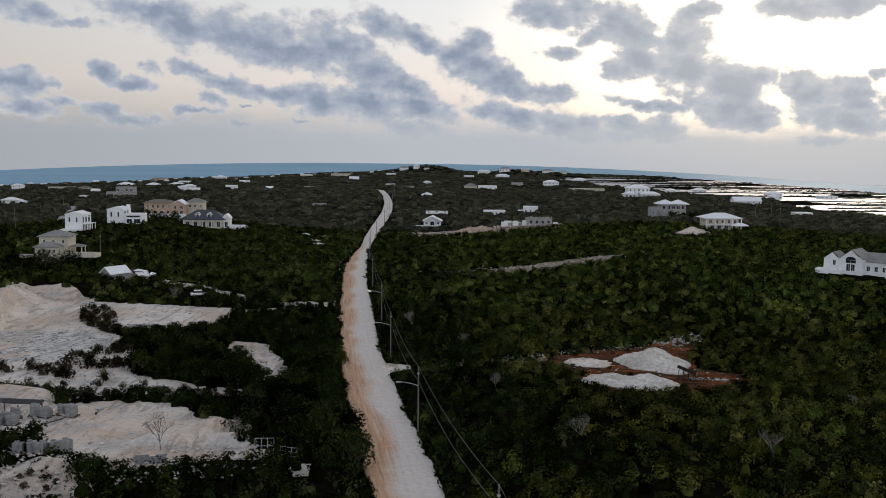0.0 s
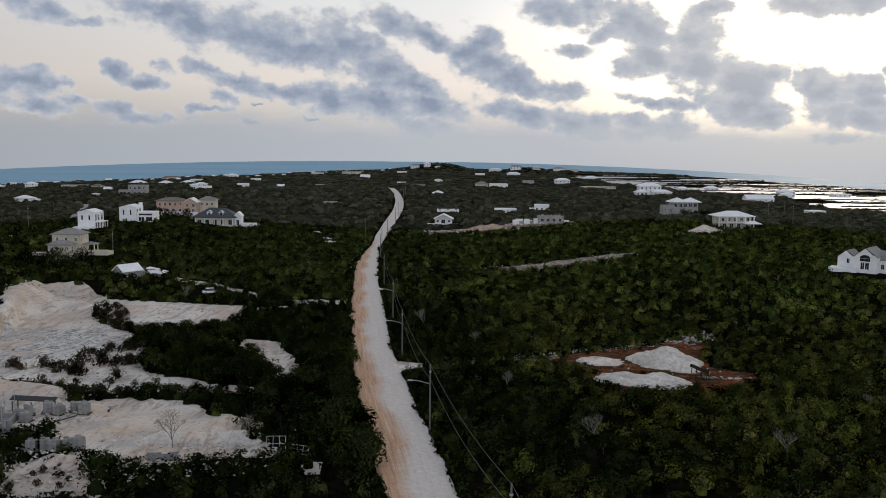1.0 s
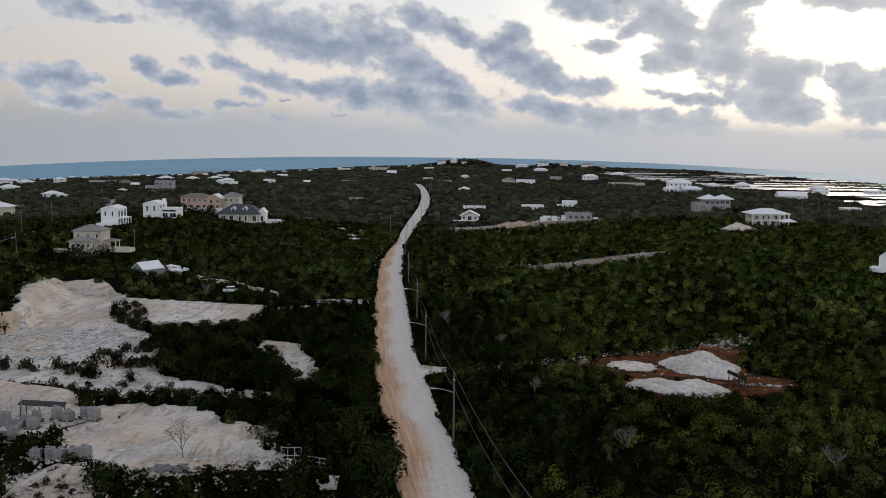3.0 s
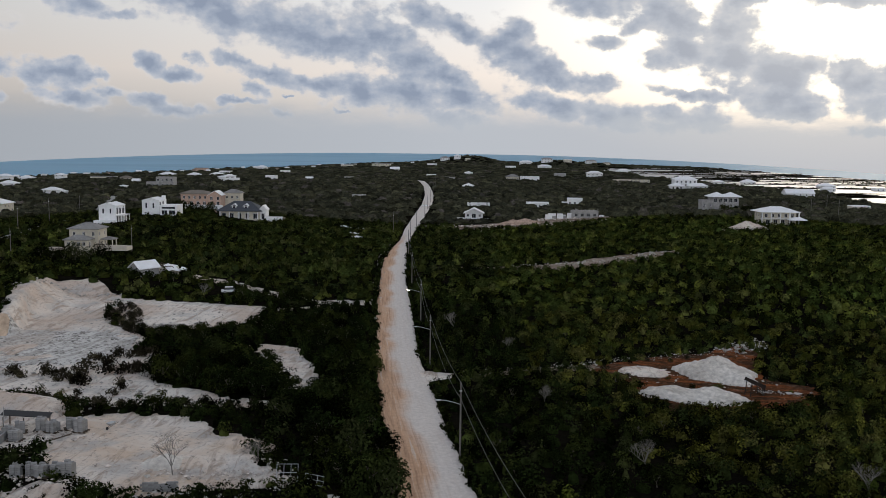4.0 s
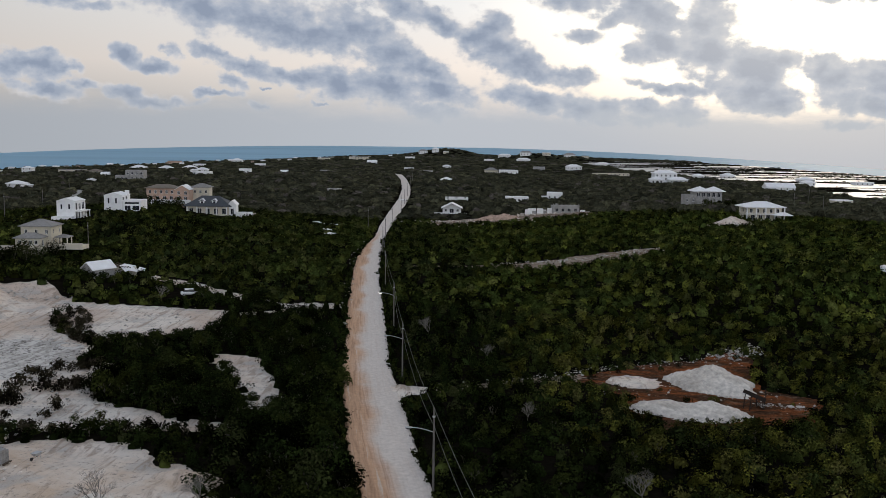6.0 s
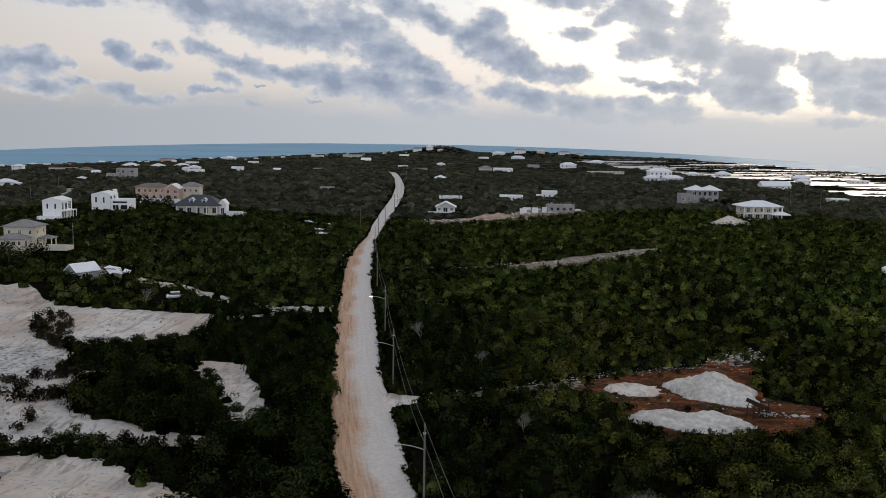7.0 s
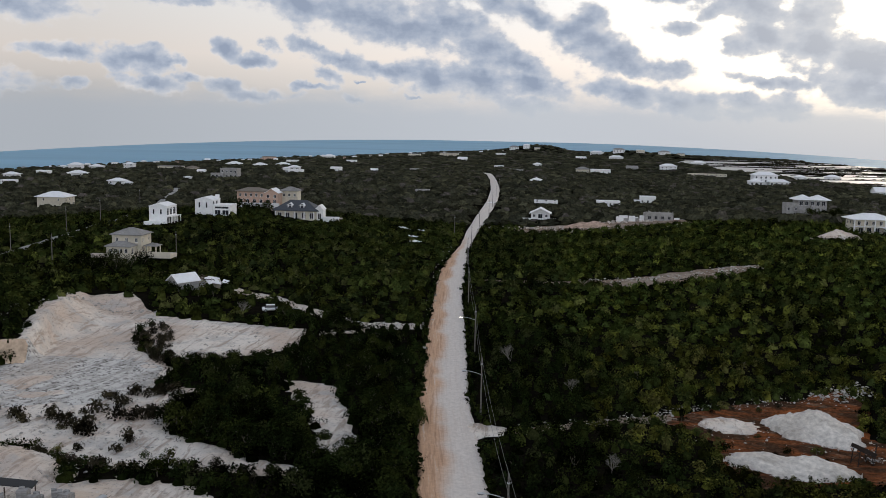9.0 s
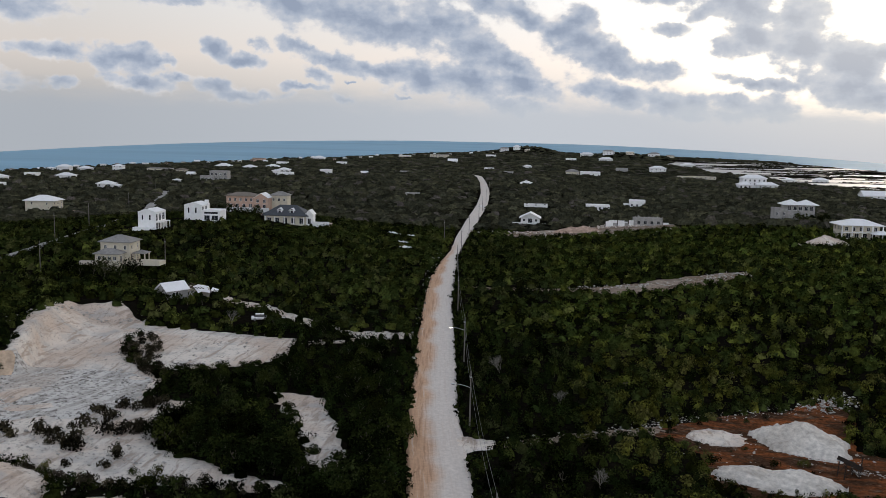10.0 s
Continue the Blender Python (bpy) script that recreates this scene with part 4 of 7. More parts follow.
# Second white modern house with a lower wing.
h = site(-137, 371, 2, "white cube-shaped modern house with a lower garage wing", 10, base=7.2)
block(h, -1.5, 0, 7.0, 9, 6.3, M_WHITE, {"S": [(1.3, 3.2, 2.1, 5.4), (4.2, 3.2, 5.0, 5.4)], "E": [(0.6, 3.2, 2.6, 5.8), (4.0, 3.2, 6.2, 5.8)]})
gable_roof(h, -1.5, 0, 7.0, 9, 6.3, 1.0, 0.12, M_ROOF_WHITE, along="y")
part("gable_end", (lambda b: (face(b, [Vector((-5.0, -4.503, 6.3)), Vector((2.0, -4.503, 6.3)), Vector((-1.5, -4.503, 7.3))]), b)[1])(bmesh.new()), M_WHITE, h)
block(h, 5.6, -0.5, 7.0, 7.5, 4.3, M_WHITE, {"S": [(0.7, 0.1, 3.0, 2.5), (3.7, 0.1, 6.3, 2.5), (0.7, 3.0, 6.3, 3.9)]})
flat_roof(h, 5.6, -0.5, 7.0, 7.5, 4.3, M_ROOF_WHITE, 0.3)
slab(h, "chimney", 1.2, 1.0, 6.0, 2.6, 2.0, 8.1, M_WHITE)
slab(h, "garden_wall", 1.5, -7.6, -1.2, 10.5, -7.3, 1.0, M_WHITE)

# Long peach house with tan roofs.
h = site(-136, 424, 2, "long two-storey peach house with low tan hipped roofs", 13, base=7.6, low=False)
h.scale = (0.86, 0.86, 0.96)
block(h, -3, 0, 15, 9, 6.0, M_PEACH, {"S": row(15, 5, 1.2, 3.6, 1.5, 1.2) + row(15, 4, 1.6, 0.2, 2.2, 1.4)})
hip_roof(h, -3, 0, 15, 9, 6.0, 1.5, 0.8, M_ROOF_TAN)
block(h, 8.2, -1, 7, 9, 5.6, M_PEACH, {"S": row(7, 2, 1.4, 3.2, 1.6, 1.0) + row(7, 2, 1.6, 0.2, 2.2, 1.0)}, gable="S", rise=1.9)
gable_roof(h, 8.2, -1, 7, 9, 5.6, 1.9, 0.4, M_ROOF_WHITE, along="y")
block(h, 15.5, 6, 9, 7, 6.2, M_CREAM, {"S": row(9, 3, 1.2, 3.6, 1.4, 1.0)})
hip_roof(h, 15.5, 6, 9, 7, 6.2, 1.7, 0.6, M_ROOF_GREY)
slab(h, "garden_wall", -10, -7.4, -1.2, 13, -7.1, 1.0, M_WHITE)

# Low house with a large slate roof and two dormers.
h = site(-111.4, 404, 2, "low cream house with a large slate roof and two white dormers", 12, base=3.9)
LOW_SPOTS += [(-113, 386, 13), (-104, 386, 13), (-108, 370, 13), (-104, 357, 12)]
block(h, 0, 0, 18, 11, 3.4, M_CREAM, {"S": row(18, 5, 1.8, 0.2, 2.4, 1.2), "E": row(11, 2, 1.8, 0.2, 2.4, 1.6)})
hip_roof(h, 0, 0, 18, 11, 3.4, 4.0, 1.0, M_ROOF_SLATE)
for px in (-2.6, 2.6):
    d = part("dormer", box(bmesh.new(), px - 0.9, -4.6, 4.2, px + 0.9, -1.6, 5.7), M_WHITE, h, "white dormer")
    gable_roof(h, px, -3.2, 2.2, 3.2, 5.7, 0.8, 0.2, M_ROOF_WHITE, along="y", name="dormer_roof")
    part("dormer_window", box(bmesh.new(), px - 0.5, -4.64, 4.6, px + 0.5, -4.56, 5.5), M_GLASS, h)
for px in (-8.2, -4.1, 0, 4.1, 8.2):
    slab(h, "column", px - 0.18, -7.0, -1.2, px + 0.18, -6.64, 3.2, M_WHITE)
slab(h, "veranda_floor", -9, -7.2, -1.2, 9, -5.5, 0.1, M_CREAM)
block(h, 10.2, -2.5, 3.0, 5, 4.4, M_WHITE, {"S": [(0.8, 0.1, 2.2, 2.6)]}, gable="S", rise=1.6)
gable_roof(h, 10.2, -2.5, 3.0, 5, 4.4, 1.6, 0.35, M_ROOF_WHITE, along="y")
slab(h, "ramp_wall", 11.9, -6.2, -1.2, 19, -5.8, 1.4, M_WHITE, "white ramp wall")
slab(h, "yard_slab", 11.9, -5.8, -1.2, 19, 1, 0.4, M_CHALK)

# Half-ruined hut with a white gable roof among the bushes.
h = site(-88.2, 240.4, 56, "half-ruined hut with a white gable roof and rubble", 3.2, base=2.5, low=False)
block(h, -3.2, 0, 5.8, 4.4, 2.5, M_CONCRETE, {"E": [(1.2, 0.1, 3.0, 2.0)], "S": [(1.6, 0.6, 3.2, 1.9)]}, gable="EW", rise=1.5)
roof = gable_roof(h, -3.2, 0, 5.8, 4.4, 2.5, 1.5, 0.4, M_ROOF_WHITE)
# The collapsed wing: broken walls, bare rafters and fallen sheets.
slab(h, "broken_wall", 0.2, 1.6, -1.2, 3.4, 1.85, 2.3, M_CREAM)
slab(h, "broken_wall", 3.4, 1.6, -1.2, 6.2, 1.85, 1.3, M_CREAM)
slab(h, "broken_wall", 0.2, -2.0, -1.2, 1.6, -1.75, 1.6, M_CONCRETE)
slab(h, "broken_wall", 6.0, -1.6, -1.2, 6.25, 1.6, 1.8, M_CREAM)
for px in (0.5, 1.3, 2.1, 2.9, 3.7):
    ob = part("rafter", box(bmesh.new(), -0.06, -2.3, -0.08, 0.06, 2.3, 0.08), M_DARKWOOD, h)
    ob.matrix_local = pose(px, -0.1, 2.35, -6 + 5 * px, 0, 3 * px)
for px, py, pz, rx, ry, rz, w, d in ((5.0, -1.0, 1.6, 32, 14, -16, 3.0, 2.6), (6.6, -0.4, 1.1, 20, 38, 24, 2.2, 2.4), (3.0, -1.6, 1.9, 44, -8, 10, 1.8, 2.2), (8.2, -1.0, 0.9, 18, -16, 40, 1.8, 1.6)):
    ob = part("fallen_sheet", box(bmesh.new(), -w / 2, -d / 2, -0.03, w / 2, d / 2, 0.03), M_ROOF_WHITE, h, "fallen white roofing sheet")
    ob.matrix_local = pose(px, py, pz, rx, ry, rz)

# White villa with steep gables and a tall arched window.
h = site(122.5, 266.5, -40, "white villa with steep gabled wings and a tall arched window", 14, base=4.1)
h.scale = (0.75, 0.75, 0.75)
block(h, -9.5, -1, 6.2, 8, 4.6, M_WHITE, {"S": [(3.4, 2.2, 4.6, 4.2)]}, gable="S", rise=2.6)
gable_roof(h, -9.5, 0.5, 6.6, 9, 4.75, 2.45, 0.1, M_ROOF_GREY, along="y")
block(h, -1.5, -2.5, 8.6, 11, 5.2, M_WHITE, {"S": [(2.7, 0.6, 4.2, 3.4), (4.4, 0.6, 5.9, 3.4), (2.3, 3.7, 6.3, 5.0)]}, gable="S", rise=3.6)
gable_roof(h, -1.5, -0.8, 9.0, 13, 5.4, 3.4, 0.1, M_ROOF_GREY, along="y")
bm = bmesh.new()
ring = [Vector((-1.5 + 2.0 * math.cos(a), -8.02, 5.0 + 1.3 * math.sin(a))) for a in np.linspace(0, math.pi, 13)]
face(bm, [Vector((-3.5, -8.02, 5.0))] + ring[::-1][1:])
part("arched_window", bm, M_GLASS, h, "dark arched fanlight")
block(h, 8.2, 1.0, 12, 9, 4.4, M_WHITE, {"S": row(12, 4, 1.3, 0.6, 2.0, 1.0)})
gable_roof(h, 8.2, 1.0, 12, 9, 4.4, 3.2, 0.35, M_ROOF_GREY)
block(h, 13.5, -3, 5.6, 6, 4.6, M_WHITE, {"S": [(2.0, 0.6, 3.4, 2.8)]}, gable="S", rise=2.4)
gable_roof(h, 13.5, -2, 6.0, 7, 4.75, 2.3, 0.1, M_ROOF_GREY, along="y")
slab(h, "terrace", -14.5, -9.5, -2.5, -4.0, -5.2, 0.9, M_WHITE, "white walled terrace")
slab(h, "terrace_steps", -13.0, -11.0, -2.5, -9.0, -9.5, 0.1, M_WHITE)

# White-roofed houses on the rise to the right of the road.
h = site(118.5, 493, 4, "two-storey house with twin white hipped roofs over a grey basement", 8, base=6.0, low=False)
h.scale = (0.82, 0.82, 0.96)
block(h, 3, 0, 17, 10, 6.2, M_CONCRETE, {"S": row(17, 5, 2.0, 3.4, 2.2, 1.0)})
hip_roof(h, -1.5, 0, 10, 10, 6.2, 2.4, 1.0, M_ROOF_WHITE)
hip_roof(h, 7.5, 0, 10, 10, 6.21, 2.4, 1.0, M_ROOF_WHITE)
block(h, -8.5, -1, 7, 8, 3.6, M_CONCRETE, {"S": row(7, 2, 1.2, 0.8, 1.6, 0.9)})
flat_roof(h, -8.5, -1, 7, 8, 3.6, M_CONCRETE, 0.9)

h = site(126.5, 422.8, 4, "cream two-storey house with a broad white hipped roof", 8, base=3.7, low=False)
block(h, 0, 0, 15, 10, 5.6, M_CREAM, {"S": row(15, 5, 1.3, 3.3, 1.7, 1.0) + row(15, 4, 1.8, 0.2, 2.2, 1.6), "W": row(10, 3, 1.3, 3.3, 1.7, 1.2)})
hip_roof(h, 0, 0, 15, 10, 5.6, 2.2, 1.5, M_ROOF_WHITE)
for px in (-8.2, -4.1, 0.0, 4.1, 8.2):
    slab(h, "column", px - 0.2, -6.6, -1.2, px + 0.2, -6.2, 5.5, M_WHITE)
slab(h, "balcony", -8.4, -6.6, 2.7, 8.4, -5.02, 2.95, M_WHITE)
hip_roof(h, 7.0, -7.5, 6, 4, 2.4, 1.2, 0.6, M_ROOF_WHITE, name="porch_roof")

# White gabled cottage by the terrace.
h = site(-10.5, 494, 0, "small white gabled cottage with a dark porch", 9, base=-1.5)
LOW_SPOTS.append((-11, 468, 14))
block(h, 0, 0, 9.5, 8, 3.0, M_WHITE, {"S": [(1.0, 0.9, 2.2, 2.2), (3.6, 0.1, 5.8, 2.5), (7.2, 0.9, 8.4, 2.2)]}, gable="S", rise=2.3)
gable_roof(h, 0, -0.6, 9.5, 9.4, 3.0, 2.3, 0.8, M_ROOF_WHITE, along="y")
for px in (-2.2, 2.2):
    slab(h, "post", px - 0.12, -5.4, -1.2, px + 0.12, -5.16, 3.0, M_WHITE)
slab(h, "yard_wall", -9.0, -7.2, -1.2, 16, -6.9, 0.6, M_WHITE)

# Unfinished concrete house on the terrace.
h = site(46, 470, 3, "unfinished grey concrete house with open window holes", 9, name="unfinished_house")
block(h, 0, 0, 13, 8, 3.6, M_CONCRETE, {"S": row(13, 4, 1.4, 0.9, 1.5, 1.2), "E": row(8, 2, 1.4, 0.9, 1.5, 1.2)}, trim=M_CONCRETE)
for px in np.linspace(-6.2, 6.2, 7):
    slab(h, "column_stub", px - 0.15, -3.9, 3.5, px + 0.15, -3.6, 4.7, M_CONCRETE)
for wx, wy, wl, wh in ((-20, -2.4, 3.2, 1.6), (-16.4, -1.6, 2.0, 0.8), (-14.1, -2.0, 3.0, 2.1), (-10.8, -1.2, 1.6, 1.0), (-9.0, -2.2, 2.2, 2.4), (-18.0, 2.5, 4.0, 1.8), (-12.6, 2.2, 3.6, 1.2), (7.2, -2.0, 2.6, 1.6), (10.2, -1.4, 2.0, 0.9)):
    slab(h, "broken_wall", wx, wy, -1.2, wx + wl, wy + 0.3, wh, M_WHITE if wl > 2.1 else M_CONCRETE, "broken pale wall")
slab(h, "inner_wall", -4.2, -3.9, 3.4, -3.9, 3.9, 4.4, M_CONCRETE)
slab(h, "ring_beam", -6.6, -4.15, 3.6, 6.6, -3.95, 3.85, M_CONCRETE)

h = site(28, 588, 2, "low pale house with a flat roof", 9)
block(h, 0, 0, 14, 8, 3.6, M_WHITE, {"S": row(14, 6, 1.1, 1.0, 1.6, 0.8)})
flat_roof(h, 0, 0, 14, 8, 3.6, M_ROOF_WHITE, 0.3)
slab(h, "patio_wall", -12, -6, -1.2, -7.1, -5.7, 1.2, M_WHITE)

h = site(55, 625, -2, "boxy white house with a parapet", 8)
block(h, 0, 0, 10, 8, 4.6, M_WHITE, {"S": row(10, 3, 1.2, 1.0, 1.6, 1.0)})
flat_roof(h, 0, 0, 10, 8, 4.6, M_ROOF_WHITE, 0.5)
slab(h, "side_wing", -9, -3, -1.2, -5.06, 3, 2.4, M_WHITE)

h = site(-265, 474, 4, "two-storey cream house with a white hipped roof", 11)
block(h, 0, 0, 15, 11, 5.6, M_CREAM, {"S": row(15, 2, 0.9, 3.6, 1.3, 3.0), "E": row(11, 3, 1.4, 0.2, 2.4, 1.0) + row(11, 3, 1.1, 3.6, 1.4, 1.2)})
hip_roof(h, 0, 0, 15, 11, 5.6, 2.6, 0.9, M_ROOF_WHITE)
slab(h, "garden_wall", 8, -7, -1.2, 26, -6.7, 1.2, M_PEACH)

h = site(-264, 715, 3, "grey two-storey concrete house shell with terraces", 11)
block(h, 2, 2, 14, 9, 7.2, M_CONCRETE, {"S": row(14, 4, 1.6, 4.4, 1.8, 1.0) + row(14, 4, 1.6, 0.6, 1.8, 1.0)})
flat_roof(h, 2, 2, 14, 9, 7.2, M_CONCRETE, 0.6)
block(h, -6.5, -3, 10, 6, 3.2, M_CONCRETE, {"S": row(10, 3, 1.6, 0.6, 1.8, 1.0)})
flat_roof(h, -6.5, -3, 10, 6, 3.2, M_CONCRETE, 0.8)

h = site(190, 912, 5, "three-storey white villa with stepped hipped roofs", 18)
block(h, 0, 6, 22, 12, 9.5, M_WHITE, {"S": row(22, 5, 1.6, 6.4, 2.0, 1.4) + row(22, 5, 1.6, 3.2, 2.0, 1.4)})
hip_roof(h, 0, 6, 22, 12, 9.5, 3.0, 1.0, M_ROOF_WHITE)
block(h, -11, -4, 12, 9, 3.6, M_WHITE, {"S": row(12, 3, 1.8, 0.4, 2.4, 1.2)})
hip_roof(h, -11, -4, 12, 9, 3.6, 2.6, 1.0, M_ROOF_WHITE)
block(h, 10, -4, 18, 9, 3.6, M_WHITE, {"S": row(18, 4, 1.8, 0.4, 2.4, 1.2)})
hip_roof(h, 10, -4, 18, 9, 3.6, 2.6, 1.0, M_ROOF_WHITE)


def far_house(x, y, w, h_, kind="hip", wall=None, roof=None, turn=2.0, words="", deep=0.0):
    """One of the scattered houses out on the plain."""
    w, h_ = (0.78 * w, 0.85 * h_) if x < 0 and w < 30 else (w, h_)
    d = deep or min(w * 0.75, 12.0)
    words = words or {"hip": "distant white house with a hipped roof", "flat": "distant white house with a flat roof", "gable": "distant white house with a gable roof"}[kind]
    ob = site(x, y, turn, words, 0.6 * max(w, d) + 2.0, group="scattered houses on the plain")
    count = max(2, int(w / 4.5))
    holes = {"S": row(w, count, 1.3, 0.9, 1.5, 1.2)}
    if h_ > 5:
        holes["S"] += row(w, count, 1.3, 3.9, 1.5, 1.2)
    wall, roof = wall or M_WHITE, roof or M_ROOF_WHITE
    if kind == "gable":
        block(ob, 0, 0, w, d, h_, wall, holes, gable="EW", rise=d * 0.28)
        gable_roof(ob, 0, 0, w, d, h_, d * 0.28, 0.5, roof)
    else:
        block(ob, 0, 0, w, d, h_, wall, holes)
        if kind == "hip":
            hip_roof(ob, 0, 0, w, d, h_, min(w, d) * 0.24, 0.9, roof)
        else:
            flat_roof(ob, 0, 0, w, d, h_, roof, 0.5)
    return ob


# The crowded shore: small pale houses along the coast.
rc = np.random.RandomState(61)
for i in range(46):
    az = radians(-34 + 32 * (i + 0.6 * rc.rand()) / 46)
    far = float(coast_range(math.sin(az), math.cos(az))) * (0.90 + 0.08 * rc.rand())
    tone = rc.randint(4)
    far_house(far * math.sin(az), far * math.cos(az), 4 + 4.5 * rc.rand(), 2.2 + 1.8 * rc.rand(), ("hip", "flat", "gable")[i % 3], (M_WHITE, M_CREAM, M_PEACH, M_WHITE)[tone],
              (M_ROOF_WHITE, M_ROOF_GREY, M_ROOF_TAN, M_ROOF_WHITE)[tone], turn=rc.rand() * 20 - 10, words="small pale house near the shore")
far_house(-318, 642, 14, 3.2)
far_house(-306, 634, 6, 2.6, words="small white outbuilding with a hipped roof")
far_house(-433, 736, 13, 4.0, "flat")
far_house(-428, 684, 13, 3.6)
far_house(-392, 626, 12, 3.0, "flat", turn=-4)
far_house(-465, 842, 15, 5.8, turn=6)
far_house(-390, 714, 16, 3.4)
far_house(-452, 857, 15, 3.4, turn=-5)
far_house(-418, 857, 12, 6.0)
far_house(-333, 808, 11, 3.2, roof=M_ROOF_TAN, wall=M_CREAM, words="distant cream house with a tan hipped roof")
far_house(-302, 755, 8, 3.0, "gable")
far_house(-284, 686, 5.5, 3.0, words="small white hut with a pyramid roof")
far_house(-370, 845, 28, 3.6, "flat", M_CREAM, M_ROOF_GREY, words="long low cream building with a grey flat roof")
far_house(-298, 964, 16, 3.4)
far_house(-354, 968, 19, 3.2)
far_house(-243, 826, 12, 3.4)
far_house(-225, 772, 15, 4.0, "flat", turn=3)
far_house(-236, 780, 7, 4.8, words="small white hipped pavilion")
far_house(-203, 822, 12.5, 4.8, "flat", words="boxy white house above the scrub")
far_house(-22, 790, 12, 2.2, words="low white hut with a broad pyramid roof", deep=11)
far_house(-80, 1156, 15, 3.2, "flat")
far_house(-52, 1036, 20, 3.0, "flat", M_CONCRETE, M_ROOF_GREY, words="long low grey building with a flat roof")
far_house(-144, 897, 11, 3.0, "flat", M_CONCRETE, M_CONCRETE, words="low grey concrete house")
far_house(-205, 1640, 34, 6.0, "flat", M_CREAM, M_ROOF_GREY, words="distant cream hotel block with a flat roof")
far_house(-152, 1384, 18, 4.0, "gable")
far_house(92, 1655, 24, 5.0)
far_house(86, 1190, 14, 3.2, "gable", M_CONCRETE, M_ROOF_GREY, words="distant grey house with a gable roof")
far_house(134, 1220, 20, 6.4, words="distant white two-storey house with a broad hipped roof")
far_house(160, 1068, 42, 2.6, "flat", M_CREAM, M_CREAM, words="long low pale wall-like building", deep=6)
far_house(253, 1040, 11, 3.4)
far_house(292, 1062, 14, 3.6)
far_house(262, 800, 24, 3.2, "gable", words="broad white house with a low gable roof by the ponds")
far_house(250, 640, 12, 2.6, "flat", M_CREAM, words="low pale house by the ponds")
far_house(-303, 905, 14, 3.4)
far_house(-279, 1198, 16, 4.0, "flat")
far_house(-358, 1380, 21, 4.0)
far_house(-345, 1150, 18, 4.0, "flat")
far_house(-171, 836, 8, 2.8, "gable")
far_house(-35, 1248, 14, 3.4)
far_house(-415, 1265, 22, 5.0, "flat", M_PEACH, M_ROOF_TAN, words="distant peach house with a tan roof")
far_house(22, 1080, 15, 4.2, wall=M_CREAM, roof=M_ROOF_GREY, words="distant cream house with a grey hipped roof")
far_house(42, 1072, 22, 4.6, "flat", words="distant white house with a long flat roof")
far_house(30, 1640, 18, 4.5, "flat")
far_house(66, 1880, 26, 5.0)
far_house(-120, 1750, 24, 5.0, "flat")
far_house(-255, 1560, 26, 5.0, "flat", M_CREAM)
far_house(205, 1450, 20, 4.0)
far_house(325, 905, 12, 3.0)
far_house(352, 985, 16, 3.2)
far_house(388, 930, 18, 3.0, "flat")
for hx, hy, hw, hh in ((-112, 2060, 26, 7), (-84, 2065, 20, 8), (-60, 2050, 16, 5), (108, 1860, 22, 6), (150, 1858, 16, 5), (196, 1850, 22, 5), (228, 1850, 14, 4)):
    far_house(hx, hy, hw, hh, "hip" if hw > 18 else "flat", M_CREAM if hw < 18 else M_WHITE, M_ROOF_GREY if hw % 4 else M_ROOF_WHITE, words="distant pale house on the headland")
far_house(-10, 602, 19, 1.5, "flat", words="long low white block wall of a begun building", deep=3.0)
LOW_SPOTS.append((-10, 586, 14))
far_house(-95, 640, 12, 2.0, "flat", M_CONCRETE, M_CONCRETE, words="low grey concrete foundation walls")

# ---- poles, cables and lamps ----
def tube(bm, a, b, r0, r1, sides=8):
    """A tapered round bar from a to b."""
    a, b = Vector(a), Vector(b)
    n = (b - a).normalized()
    s = n.orthogonal().normalized()
    t = n.cross(s)
    rings = [[bm.verts.new(p + (s * math.cos(k) + t * math.sin(k)) * r) for k in np.linspace(0, 2 * math.pi, sides, endpoint=False)] for p, r in ((a, r0), (b, r1))]
    for i in range(sides):
        bm.faces.new((rings[0][i], rings[0][(i + 1) % sides], rings[1][(i + 1) % sides], rings[1][i]))
    bm.faces.new(rings[1])
    bm.faces.new(rings[0][::-1])
    return bm


